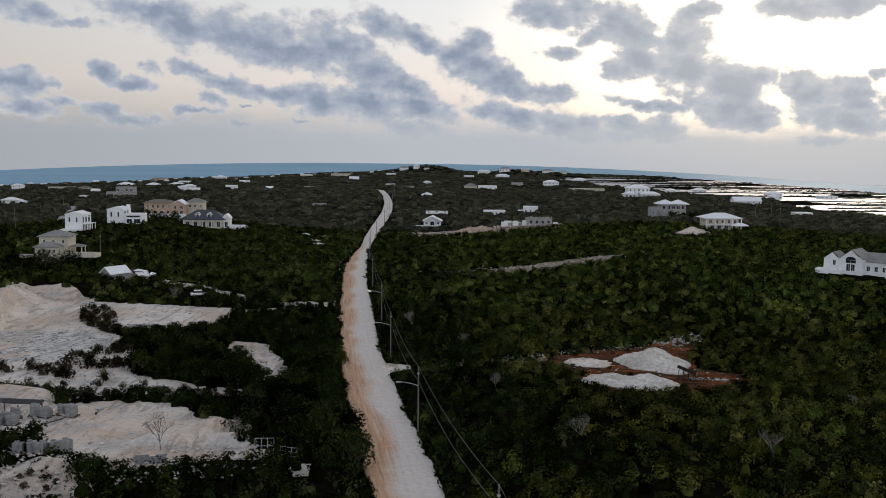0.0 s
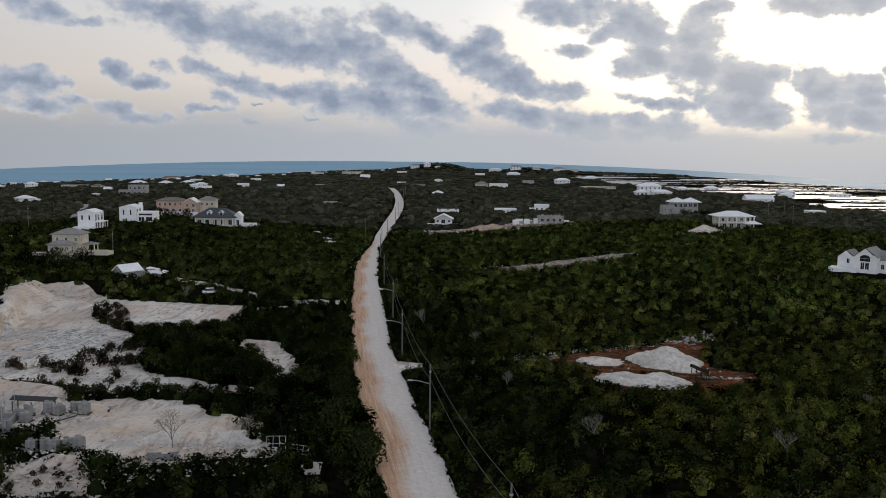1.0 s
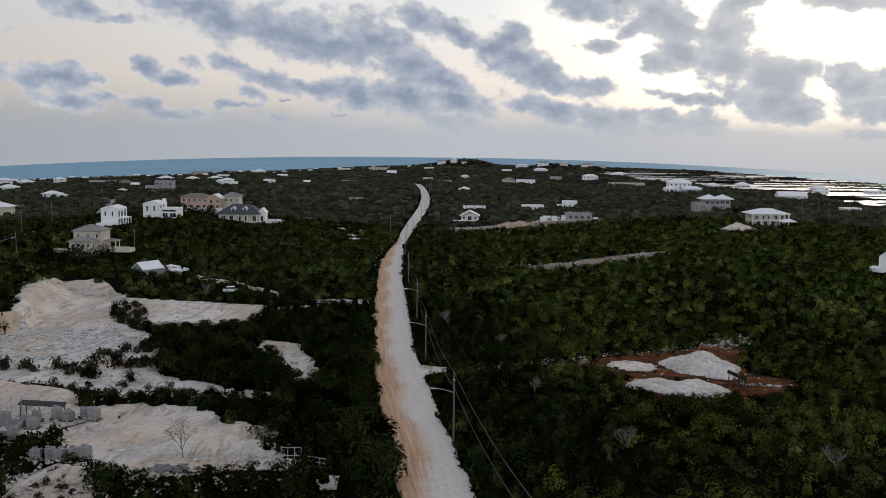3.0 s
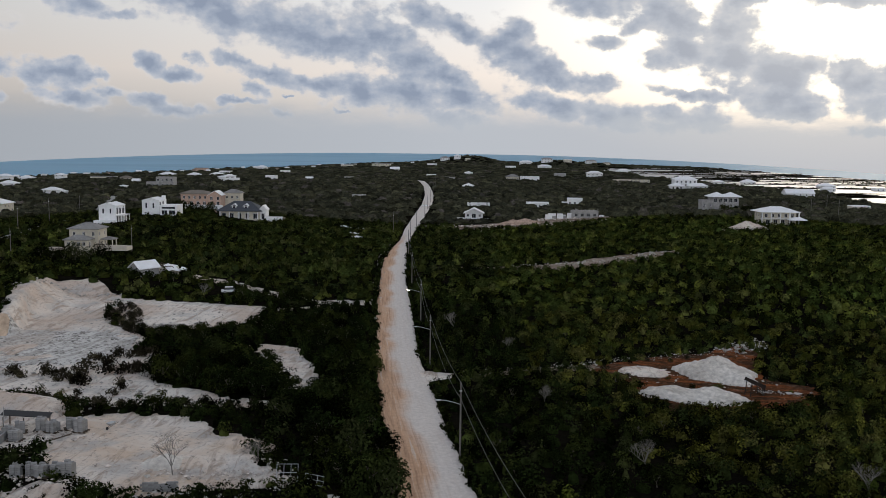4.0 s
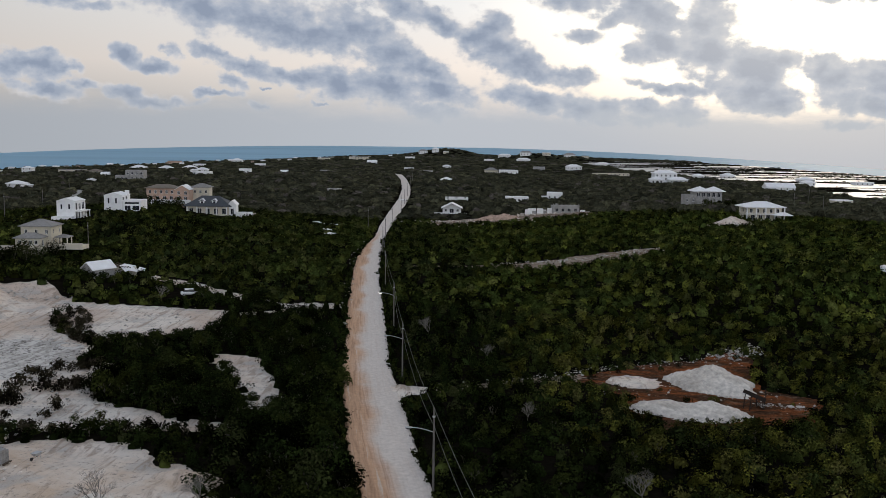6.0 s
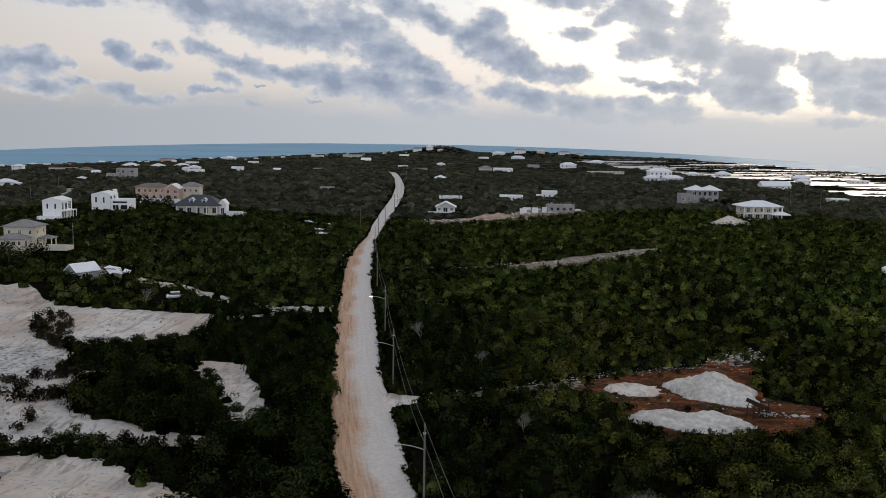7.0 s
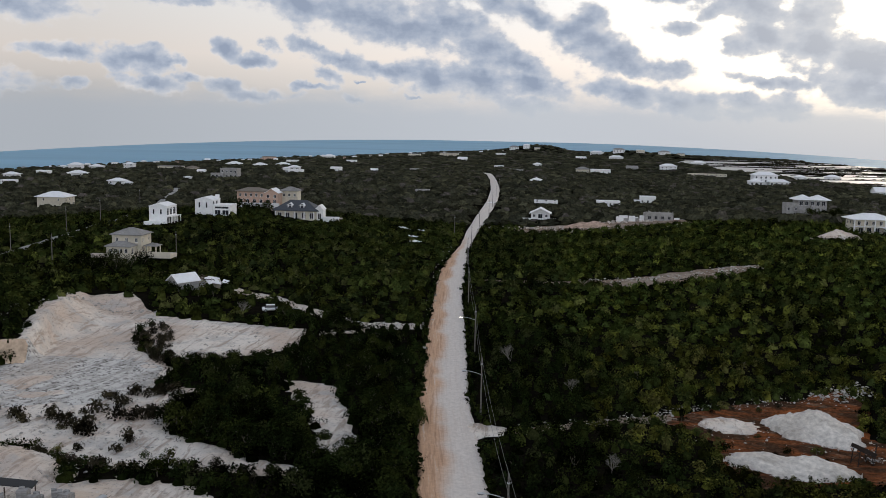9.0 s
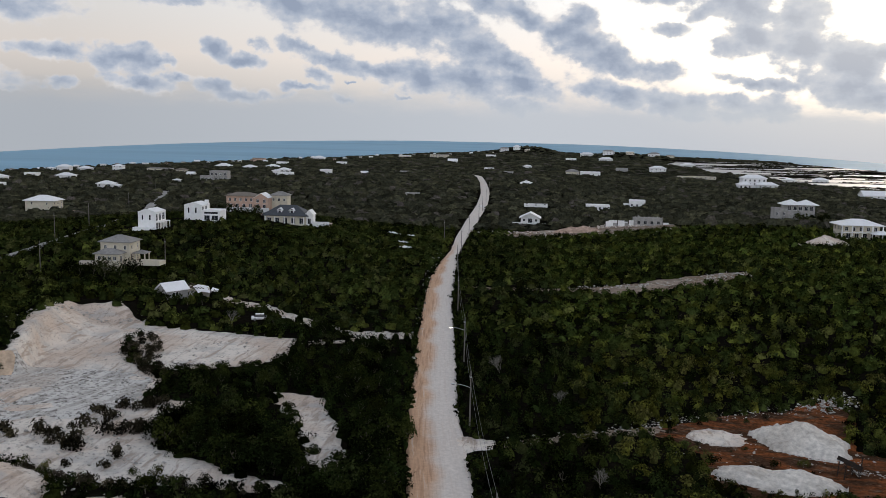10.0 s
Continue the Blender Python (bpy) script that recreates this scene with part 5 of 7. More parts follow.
def utility_pole(x, y, high, lamp=False, lit=False, arm=False, turn=8.0):
    words = "weathered wooden utility pole" + (" with a lit street lamp" if lit else " with a street lamp on a curved arm" if lamp else " beside the scrub")
    p = new("utility_pole")
    p.matrix_world = pose(x, y, float(ground_height(x, y)), 0, 0, turn)
    tagged(p, words, "utility pole", "poles along the road")
    part("pole", tube(bmesh.new(), (0, 0, -0.5), (0, 0, high), 0.14, 0.09, 10), M_POLE, p)
    if arm:
        part("crossarm", box(bmesh.new(), -0.55, -0.17, high - 0.55, 0.55, -0.08, high - 0.43), M_POLE, p)
        for q in (-0.5, 0.5):
            part("insulator", tube(bmesh.new(), (q, -0.12, high - 0.43), (q, -0.12, high - 0.25), 0.05, 0.03, 8), M_STEEL, p, "grey insulator")
    part("transformer_band", tube(bmesh.new(), (0, 0, high - 1.1), (0, 0, high - 0.95), 0.17, 0.17, 10), M_STEEL, p)
    if lamp:
        bm = bmesh.new()
        pts = [Vector((-0.1 - 2.3 * s, 0, high - 2.7 + 0.55 * math.sin(s * 1.5))) for s in np.linspace(0, 1, 7)]
        for q, r in zip(pts, pts[1:]):
            tube(bm, q, r, 0.05, 0.045, 6)
        part("lamp_arm", bm, M_STEEL, p, "curved galvanised lamp arm")
        e = pts[-1]
        head = part("lamp_head", box(bmesh.new(), e.x - 0.65, -0.15, e.z - 0.06, e.x + 0.05, 0.15, e.z + 0.08, 0.03), M_STEEL, p, "flat grey lamp head")
        part("lens", box(bmesh.new(), e.x - 0.58, -0.11, e.z - 0.12, e.x - 0.08, 0.11, e.z - 0.062), M_LAMP_ON if lit else M_GLASS, head, "glowing lamp lens" if lit else "dark lamp lens")
        if lit:
            part("bulb", tube(bmesh.new(), (e.x - 0.66, 0, e.z), (e.x - 0.72, 0, e.z), 0.11, 0.07, 8), M_LAMP_ON, head, "glowing bulb cover")
    return p


POLES = [(4.8, 75, 9.4), (-3.8, 118.5, 9.2), (-11.0, 168.5, 9.2), (-15.9, 208.3, 9.1), (-22.0, 253, 9.0), (-28.5, 311, 9.0), (-33.5, 372, 9.0)]
for i, (px, py, ph) in enumerate(POLES):
    utility_pole(px, py, ph, lamp=i in (1, 2, 3), lit=i == 3)
for px, py, ph in ((-44.5, 408, 9.5), (-109, 276, 8.5), (-140, 264, 8.5), (-165, 314, 9.0), (-163, 280, 8.5), (-168, 342, 9.0), (-232, 502, 9.0), (-262, 600, 9.0),
                   (-37.0, 440, 9.0), (-37.6, 500, 9.0), (-40.5, 560, 9.0), (-43.0, 620, 9.0), (-46.0, 690, 9.0), (-49.0, 760, 9.0), (190, 560, 9.5), (176, 480, 9.5), (232, 650, 9.5)):
    utility_pole(px, py, ph, arm=False)


def cable(spots, sag, offset, drop, words):
    """A hanging line from pole to pole."""
    bm = bmesh.new()
    for (ax, ay, ah), (bx, by, bh) in zip(spots, spots[1:]):
        a = Vector((ax + offset, ay, float(ground_height(ax, ay)) + ah - drop))
        b = Vector((bx + offset, by, float(ground_height(bx, by)) + bh - drop))
        pts = [a.lerp(b, s) - UP * sag * 4 * s * (1 - s) for s in np.linspace(0, 1, 13)]
        for p, q in zip(pts, pts[1:]):
            tube(bm, p, q, 0.017, 0.017, 5)
    me = bpy.data.meshes.new("power_cable")
    bm.to_mesh(me)
    bm.free()
    me.materials.append(M_WIRE_GREY)
    tagged(new("power_cable", me), words, "cable", "overhead cables")


M_WIRE_GREY = surface("weathered_cable", (0.16, 0.16, 0.16), 0.5)
line = [(13.5, 30, 9.4)] + POLES
cable(line, 1.0, 0.0, 0.05, "thin grey power cable hung from pole to pole")
cable(line, 1.3, 0.0, 2.0, "thin telephone cable below the power line")


# ---- heaps, stones and site clutter ----
def heap(name, label, x, y, rx, ry, high, turn, material, seed, peaks=((0, 0, 1.0),), toe=0.18):
    """A tipped heap: sloping sides, a few crests, an uneven foot."""
    n = 56
    u, v = np.meshgrid(np.linspace(-1.25, 1.25, n), np.linspace(-1.25, 1.25, n))
    r = np.hypot(u, v) * (1 + 0.30 * fbm(u * 3, v * 3, 1.4, seed) + 0.16 * fbm(u * 5, v * 16, 1.6, seed + 5))
    z = 0 * u
    for a, b, k in peaks:
        d = np.hypot(u - a, v - b) * (1 + 0.12 * fbm(u * 4, v * 4, 1.0, seed + 1))
        z = np.maximum(z, k * np.clip(1 - d / 1.0, 0, 1) ** 0.9)
    z = np.maximum(z, toe * np.clip((1.12 - r) / 0.3, 0, 1))
    z = z * high + 0.16 * high * fbm(u * 5, v * 5, 1.7, seed + 2) * (z > 0.05)
    c, s = math.cos(radians(turn)), math.sin(radians(turn))
    xs, ys = x + c * u * rx - s * v * ry, y + s * u * rx + c * v * ry
    zs = ground_height(xs, ys) + np.where(r < 1.12, z + 0.12, -0.3)
    ob = new(name, grid_mesh(name, xs, ys, zs))
    ob.data.materials.append(material)
    return tagged(ob, label, "heap")


heap("gravel_mound", "tall tipped heap of pale grey gravel on red earth", 41.9, 180.5, 6.1, 7.2, 3.9, 10, M_GRAVEL, 3, ((0.1, 0.05, 1.0), (-0.35, 0.1, 0.7), (0.45, -0.2, 0.65)))
heap("gravel_mound", "long double-crested heap of pale gravel beside the scrub", 33.6, 159.6, 7.4, 4.6, 2.4, -8, M_GRAVEL, 7, ((-0.45, 0.0, 0.85), (0.35, 0.05, 1.0), (0.0, 0.0, 0.6)))
heap("lime_spread", "thin spread of white lime on red earth", 28.6, 179.5, 4.3, 3.6, 0.35, 20, M_CHALK, 9, ((0, 0, 1.0),), 0.6)
heap("gravel_mound", "small heap of grey gravel on the building plot", -37.0, 110.5, 2.6, 2.3, 1.3, 0, M_GRAVEL, 12)
heap("sand_mound", "spread heap of pale sand and rubble", -32.5, 113, 5.0, 4.5, 0.8, 30, M_CHALK_WARM, 14, ((0.2, 0.1, 1.0), (-0.3, -0.2, 0.8)))
heap("rubble_mound", "low bank of pale limestone rubble at the edge of the plot", -30.2, 117.4, 3.4, 2.6, 1.3, -25, M_CHALK_WARM, 26, ((-0.2, 0, 1.0), (0.3, 0.2, 0.8)))
heap("rubble_mound", "low bank of pale limestone rubble beside the trees", -27.8, 111.6, 3.2, 2.4, 1.2, -35, M_CHALK_WARM, 28, ((0.1, 0, 1.0), (-0.4, -0.1, 0.7)))
heap("rubble_mound", "white rubble bank at the edge of the block yard", -70.0, 133, 10.0, 5.5, 2.2, -18, M_CHALK, 16, ((-0.3, 0, 1.0), (0.35, 0.1, 0.8)))
heap("rubble_mound", "white rubble heap with weeds round it", -46.0, 101, 3.2, 2.4, 1.0, 5, M_CHALK, 18)
heap("stone_mound", "pale quarry spoil heap beside the road junction", 107.5, 400, 9, 6, 3.8, 20, M_CHALK, 20, ((0, 0, 1.0), (0.4, 0.1, 0.7)))
heap("stone_mound", "pinkish stone heap on the terrace", 12.0, 452, 9.0, 4.0, 2.8, 0, M_PINK, 22, ((-0.3, 0, 0.9), (0.3, 0, 1.0)))


def stones(label, spots, seed, low, high, material=None):
    """Loose stones: rough little lumps strewn at the given spots."""
    rng = np.random.RandomState(seed)
    base = np.array([(1, 0, 0), (0, 1, 0), (-1, 0, 0), (0, -1, 0), (0, 0, 0.8), (0, 0, -0.6), (0.6, 0.6, 0.45), (-0.6, 0.55, 0.4)])
    tris = [(0, 6, 4), (6, 1, 4), (1, 7, 4), (7, 2, 4), (2, 3, 4), (3, 0, 4), (6, 0, 5), (1, 6, 5), (7, 1, 5), (2, 7, 5), (3, 2, 5), (0, 3, 5)]
    pts, faces = [], []
    for i, (x, y) in enumerate(spots):
        s = low + (high - low) * rng.rand() ** 3
        a = rng.rand() * 6.283
        q = base * (0.7 + 0.6 * rng.rand(8, 1)) * s * (1, 0.8, 0.7)
        q = np.stack([q[:, 0] * math.cos(a) - q[:, 1] * math.sin(a), q[:, 0] * math.sin(a) + q[:, 1] * math.cos(a), q[:, 2]], 1)
        pts.append(q + (x, y, float(ground_height(x, y)) + 0.2 + s * 0.3))
        faces += [(8 * i + f[0], 8 * i + f[1], 8 * i + f[2]) for f in tris]
    me = bpy.data.meshes.new("stones")
    me.from_pydata(np.concatenate(pts).tolist(), [], faces)
    me.materials.append(material or M_ROCK)
    tagged(new("stones", me), label, "stones", kind="stuff")


rs = np.random.RandomState(44)


def along(a, b, count, wide):
    t = rs.rand(count)
    return [(a[0] + (b[0] - a[0]) * k + rs.normal() * wide, a[1] + (b[1] - a[1]) * k + rs.normal() * wide) for k in t]


stones("row of pale stones pushed aside along the old track", along((-6, 161), (12, 176), 150, 0.8) + along((12, 176), (24, 187), 160, 1.0) + along((24, 187), (50, 201), 190, 1.2), 1, 0.08, 0.32)
stones("pile of pale boulders at the corner of the red clearing", along((50, 199), (57, 206), 260, 1.5) + along((46, 168), (53, 166), 60, 1.0), 2, 0.12, 0.55)
stones("scattered stones on the red clearing", along((24, 170), (52, 176), 160, 4.0), 3, 0.07, 0.3)
stones("broken limestone strewn over the quarry floor", along((-100, 168), (-72, 172), 420, 6.0) + along((-80, 152), (-50, 142), 260, 3.0) + along((-80, 186), (-60, 210), 120, 5.0), 4, 0.10, 0.40)
stones("dark and pale stones strewn over the gravel bench", along((-104, 166), (-70, 172), 700, 5.5), 24, 0.10, 0.32, M_DARKROCK)
stones("rubble at the foot of the block yard", along((-78, 132), (-55, 131), 240, 2.2) + along((-50, 94), (-40, 99), 260, 2.6) + along((-40, 99), (-22, 103), 120, 1.2), 5, 0.08, 0.42)
stones("broken rubble and block pieces round the stacks", along((-60, 108), (-44, 100), 500, 3.2) + along((-66, 122), (-50, 119), 260, 2.2) + along((-34, 108), (-25, 112), 260, 2.4) + along((-40, 97), (-24, 100), 200, 1.6), 25, 0.08, 0.38, M_RUBBLE)
stones("stones along the edge of the hill track", along((6, 292), (36, 301), 160, 2.0) + along((36, 301), (63, 321), 160, 2.0), 6, 0.15, 0.6)
stones("pale rubble strewn over the far terrace", along((-18, 436), (58, 446), 240, 4.0) + along((-34, 452), (0, 450), 160, 2.0) + along((22, 466), (44, 466), 160, 2.5), 7, 0.25, 0.9, M_RUBBLE)
PALE_SPOTS = [(-67.5, 414), (-60.5, 415), (-58, 383), (-53.6, 363), (-44, 586)]
for px, py in PALE_SPOTS:
    KEEP_OUT.append((px, py, 3.0))
    LOW_SPOTS.append((px, py - 8, 7))
stones("small heaps of white rubble lying in the scrub", sum((along((px - 1.5, py), (px + 1.5, py), 26, 0.7) for px, py in PALE_SPOTS), []), 27, 0.3, 0.9, M_WHITE)
stones("rubble beside the road crest", along((-36.5, 300), (-40, 366), 90, 1.0) + along((-26, 205), (-36, 300), 60, 0.6), 8, 0.12, 0.5)
stones("clods along the quarry bank", along((-107, 188), (-104, 216), 130, 1.5) + along((-104, 216), (-90, 222), 90, 1.5), 9, 0.1, 0.5)


bm_mesh = bpy.data.meshes.new("block")
b_ = box(bmesh.new(), -0.2, -0.1, 0, 0.2, 0.1, 0.19)
b_.to_mesh(bm_mesh)
b_.free()
bm_mesh.materials.append(M_BLOCK)


def block_stack(x, y, turn, nx=3, ny=3, nz=5, label="stack of grey concrete blocks on the building plot"):
    """Blocks stacked on a pallet, with open joints."""
    p = new("block_stack")
    p.matrix_world = pose(x, y, float(ground_height(x, y)) + 0.1, 0, 0, turn)
    p.scale = (1.3, 1.15, 1.1)
    tagged(p, label, "block stack", "stacks of concrete blocks")
    bm = bmesh.new()
    for q in (-0.5, 0, 0.5):
        box(bm, -0.68, q - 0.05, 0, 0.68, q + 0.05, 0.10)
    box(bm, -0.7, -0.62, 0.10, 0.7, 0.62, 0.13)
    part("pallet", bm, M_DARKWOOD, p, "dark timber pallet")
    for k in range(nz):
        for i in range(nx):
            for j in range(ny):
                if k == nz - 1 and (i * 7 + j * 3 + nx) % 5 == 0:
                    continue
                ob = new("block", bm_mesh)
                ob.parent = p
                ob.matrix_local = pose((i - nx / 2 + 0.5) * 0.45, (j - ny / 2 + 0.5) * 0.41, 0.14 + k * 0.24, 0, 0, ((i * 5 + j * 3 + k * 7) % 5) - 2) @ Matrix.Diagonal((1.06, 1.9, 1.14, 1))
    return p


for sx, sy, st in ((-51.8, 105.4, 8), (-50.4, 105.8, 24), (-49.0, 105.5, -8), (-47.6, 106.0, 16), (-46.2, 105.8, 3), (-57.4, 121.6, 15), (-55.6, 121.0, -12),
                   (-53.9, 122.4, 32), (-52.2, 121.4, -5), (-59.6, 120.4, 30), (-63.5, 119.6, 12), (-65.4, 120.6, 40), (-58.4, 117.2, 0), (-60.0, 118.4, 10), (-58.6, 112.6, 25), (-67.2, 118.6, 5)):
    block_stack(sx, sy, st, 2, 3, 5 + int(st) % 2)


def footing(x, y, w, d, turn):
    """The first courses of a house: low block walls with starter bars."""
    p = new("house_footing")
    p.matrix_world = pose(x, y, float(ground_height(x, y)) + 0.05, 0, 0, turn)
    tagged(p, "low block walls of a house begun, with steel starter bars", "building site")
    for q in ((-w / 2, -d / 2, w / 2, -d / 2 + 0.2), (-w / 2, d / 2 - 0.2, w / 2, d / 2), (-w / 2, -d / 2 + 0.2, -w / 2 + 0.2, d / 2 - 0.2), (w / 2 - 0.2, -d / 2 + 0.2, w / 2, d / 2 - 0.2)):
        part("wall", box(bmesh.new(), q[0], q[1], -0.5, q[2], q[3], 1.1, 0.02), M_BLOCK, p)
    for i in range(5):
        for j in (-1, 1):
            bx = -w / 2 + 0.3 + i * (w - 0.6) / 4
            part("starter_bar", tube(bmesh.new(), (bx, j * (d / 2 - 0.1), 1.0), (bx + 0.04, j * (d / 2 - 0.1), 4.2), 0.05, 0.04, 6), M_CONCRETE, p, "upright reinforcing bars")


footing(-62.5, 115.0, 6.0, 5.0, 8)

# Low wall of stacked blocks at the near edge of the plot.
p = new("low_wall")
p.matrix_world = pose(-34.8, 102.6, float(ground_height(-34.8, 102.6)), 0, 0, 10)
tagged(p, "low dry wall of grey concrete blocks", "wall")
for k in range(6):
    for i in range(9):
        if k == 5 and i in (4, 5):
            continue
        ob = new("block", bm_mesh)
        ob.parent = p
        ob.matrix_local = pose((i - 4.4 + 0.5 * (k % 2)) * 0.41, 0.02 * ((i * 3 + k) % 3), -0.1 + k * 0.20, 0, 0, ((i * 5 + k * 3) % 5) - 2)

# Dark timber shelter over the stacks.
p = new("work_shelter")
p.matrix_world = pose(-60.2, 123.2, float(ground_height(-60.2, 123.2)), 0, 0, 4)
tagged(p, "dark timber work shelter with a sloping sheet roof", "shelter")
for qx, qy, qh in ((-2.6, -0.9, 1.6), (0, -0.9, 1.5), (2.6, -0.9, 1.35), (-2.6, 0.9, 2.0), (2.6, 0.9, 1.8)):
    part("post", box(bmesh.new(), qx - 0.06, qy - 0.06, -0.3, qx + 0.06, qy + 0.06, qh), M_DARKWOOD, p)
ob = part("roof", box(bmesh.new(), -3.1, -0.65, -0.05, 3.1, 0.65, 0.05), M_WIRE, p, "black sheet roof")
ob.matrix_local = pose(0, 0, 1.75, 14, 3.0, 0)

# Wheelbarrow standing alone on the plot.
p = new("wheelbarrow")
p.matrix_world = pose(-48.9, 123.0, float(ground_height(-48.9, 123)) + 0.12, 0, 0, 70)
tagged(p, "pale metal wheelbarrow standing on the white plot", "wheelbarrow")
bm = box(bmesh.new(), -0.55, -0.38, 0.45, 0.45, 0.38, 0.80)
for v in bm.verts:
    if v.co.z < 0.5:
        v.co.x *= 0.6
        v.co.y *= 0.65
part("tray", bm, M_STEEL, p)
part("wheel", tube(bmesh.new(), (-0.75, -0.05, 0.2), (-0.75, 0.05, 0.2), 0.2, 0.2, 14), M_WIRE, p, "black rubber wheel")
for q in (-0.25, 0.25):
    part("shaft", tube(bmesh.new(), (-0.75, q * 0.3, 0.22), (1.0, q * 1.3, 0.65), 0.025, 0.025, 6), M_DARKWOOD, p)
    part("leg", tube(bmesh.new(), (0.35, q, 0.0), (0.3, q, 0.5), 0.025, 0.025, 6), M_STEEL, p)

# Timbers left lying on the ground.
for tx, ty, tl, ta in ((-55.5, 110.5, 5.0, 52), (-59.0, 113.0, 5.5, 12), (-53.5, 117.5, 4.5, 62), (-62.5, 108.5, 6.0, 4), ):
    tagged(new("timber", bpy.data.meshes.new("timber")), "rough timber lying on the white ground", "timber", "timbers on the plot")
    ob = scene.collection.objects[-1]
    b_ = box(bmesh.new(), -tl / 2, -0.09, 0, tl / 2, 0.09, 0.12, 0.01)
    b_.to_mesh(ob.data)
    b_.free()
    ob.data.materials.append(M_DARKWOOD)
    ob.matrix_world = pose(tx, ty, float(ground_height(tx, ty)) + 0.32, 0, 0, ta)

# Welded metal frames left by the trees.
for fx, fy, fw, fh, ft in ((-22.2, 106.6, 2.3, 1.9, 6), (-19.2, 106.0, 2.3, 1.1, -20)):
    p = new("metal_frame")
    p.matrix_world = pose(fx, fy, float(ground_height(fx, fy)) + 0.2, -18, 0, ft)
    tagged(p, "pale welded metal grid frame leaning by the trees", "metal frame", "metal frames by the plot")
    for i in range(4):
        q = -fw / 2 + i * fw / 3
        part("upright", tube(bmesh.new(), (q, 0, 0), (q, 0, fh), 0.035, 0.035, 6), M_STEEL, p)
    for i in range(3):
        q = 0.03 + i * (fh - 0.06) / 2
        part("rail", tube(bmesh.new(), (-fw / 2, 0.0, q), (fw / 2, 0.0, q), 0.035, 0.035, 6), M_STEEL, p)

# Rusty hopper stand at the edge of the gravel heap.
M_RUST = surface("rusty_steel", (0.03, 0.022, 0.018), 0.8, metal=0.3, grain=0.4, grain_scale=3)
p = new("hopper_stand")
p.matrix_world = pose(44.8, 165.6, float(ground_height(44.8, 165.6)) + 0.05, 0, 0, 20)
tagged(p, "dark rusty steel hopper stand beside the gravel heap", "hopper")
for qx, qy in ((-1.3, -0.8), (1.3, -0.8), (1.3, 0.8), (-1.3, 0.8)):
    part("leg", tube(bmesh.new(), (qx, qy, -0.2), (qx * 0.8, qy * 0.9, 1.5 if qx > 0 else 2.5), 0.09, 0.07, 6), M_RUST, p)
    part("brace", tube(bmesh.new(), (qx, qy, 0.3), (-qx * 0.3, qy, 1.7), 0.05, 0.05, 5), M_RUST, p)
part("post", tube(bmesh.new(), (2.2, 0.2, -0.2), (2.4, 0.3, 2.9), 0.1, 0.08, 6), M_RUST, p)
for qy in (-0.75, 0.75):
    ob = part("chute_side", box(bmesh.new(), -1.7, -0.04, -0.3, 1.7, 0.04, 0.35), M_RUST, p)
    ob.matrix_local = pose(0.1, qy, 2.1, 0, 24, 0)
ob = part("chute_bed", box(bmesh.new(), -1.7, -0.7, -0.3, 1.7, 0.7, -0.24), M_STEEL, p, "worn grey chute bed")
ob.matrix_local = pose(0.1, 0, 2.1, 0, 24, 0)


def car(x, y, turn, paint, label):
    """A parked car: body, glasshouse, wheels with rims, lamps."""
    p = new("car")
    p.matrix_world = pose(x, y, float(ground_height(x, y)) + 0.12, 0, 0, turn)
    tagged(p, label, "car")
    bm = box(bmesh.new(), -2.1, -0.85, 0.35, 2.1, 0.85, 0.95, 0.12)
    part("body", bm, paint, p)
    bm = box(bmesh.new(), -1.5, -0.78, 0.95, 1.0, 0.78, 1.55, 0.05)
    for v in bm.verts:
        if v.co.z > 1.2:
            v.co.x *= 0.82
            v.co.y *= 0.88
    part("cabin", bm, M_GLASS, p, "dark car windows")
    part("roof", box(bmesh.new(), -1.2, -0.66, 1.53, 0.8, 0.66, 1.6, 0.03), paint, p)
    for qx in (-1.3, 1.3):
        for qy in (-0.8, 0.8):
            w = part("wheel", tube(bmesh.new(), (qx, qy - 0.11, 0.33), (qx, qy + 0.11, 0.33), 0.33, 0.33, 14), M_WIRE, p, "black tyre")
            part("rim", tube(bmesh.new(), (qx, qy - 0.12, 0.33), (qx, qy + 0.12, 0.33), 0.19, 0.19, 10), M_STEEL, w)
    for qy in (-0.6, 0.6):
        part("headlight", box(bmesh.new(), 2.08, qy - 0.18, 0.65, 2.13, qy + 0.18, 0.8), M_STEEL, p)


M_PAINT = surface("white_car_paint", (0.72, 0.72, 0.73), 0.25, spec=0.5, grain=0.02)
car(-65, 229, 20, M_PAINT, "white car parked on the pale track")
KEEP_OUT.append((-65, 227, 5))

# ---- salt ponds ----
DYKE_SPOTS = []


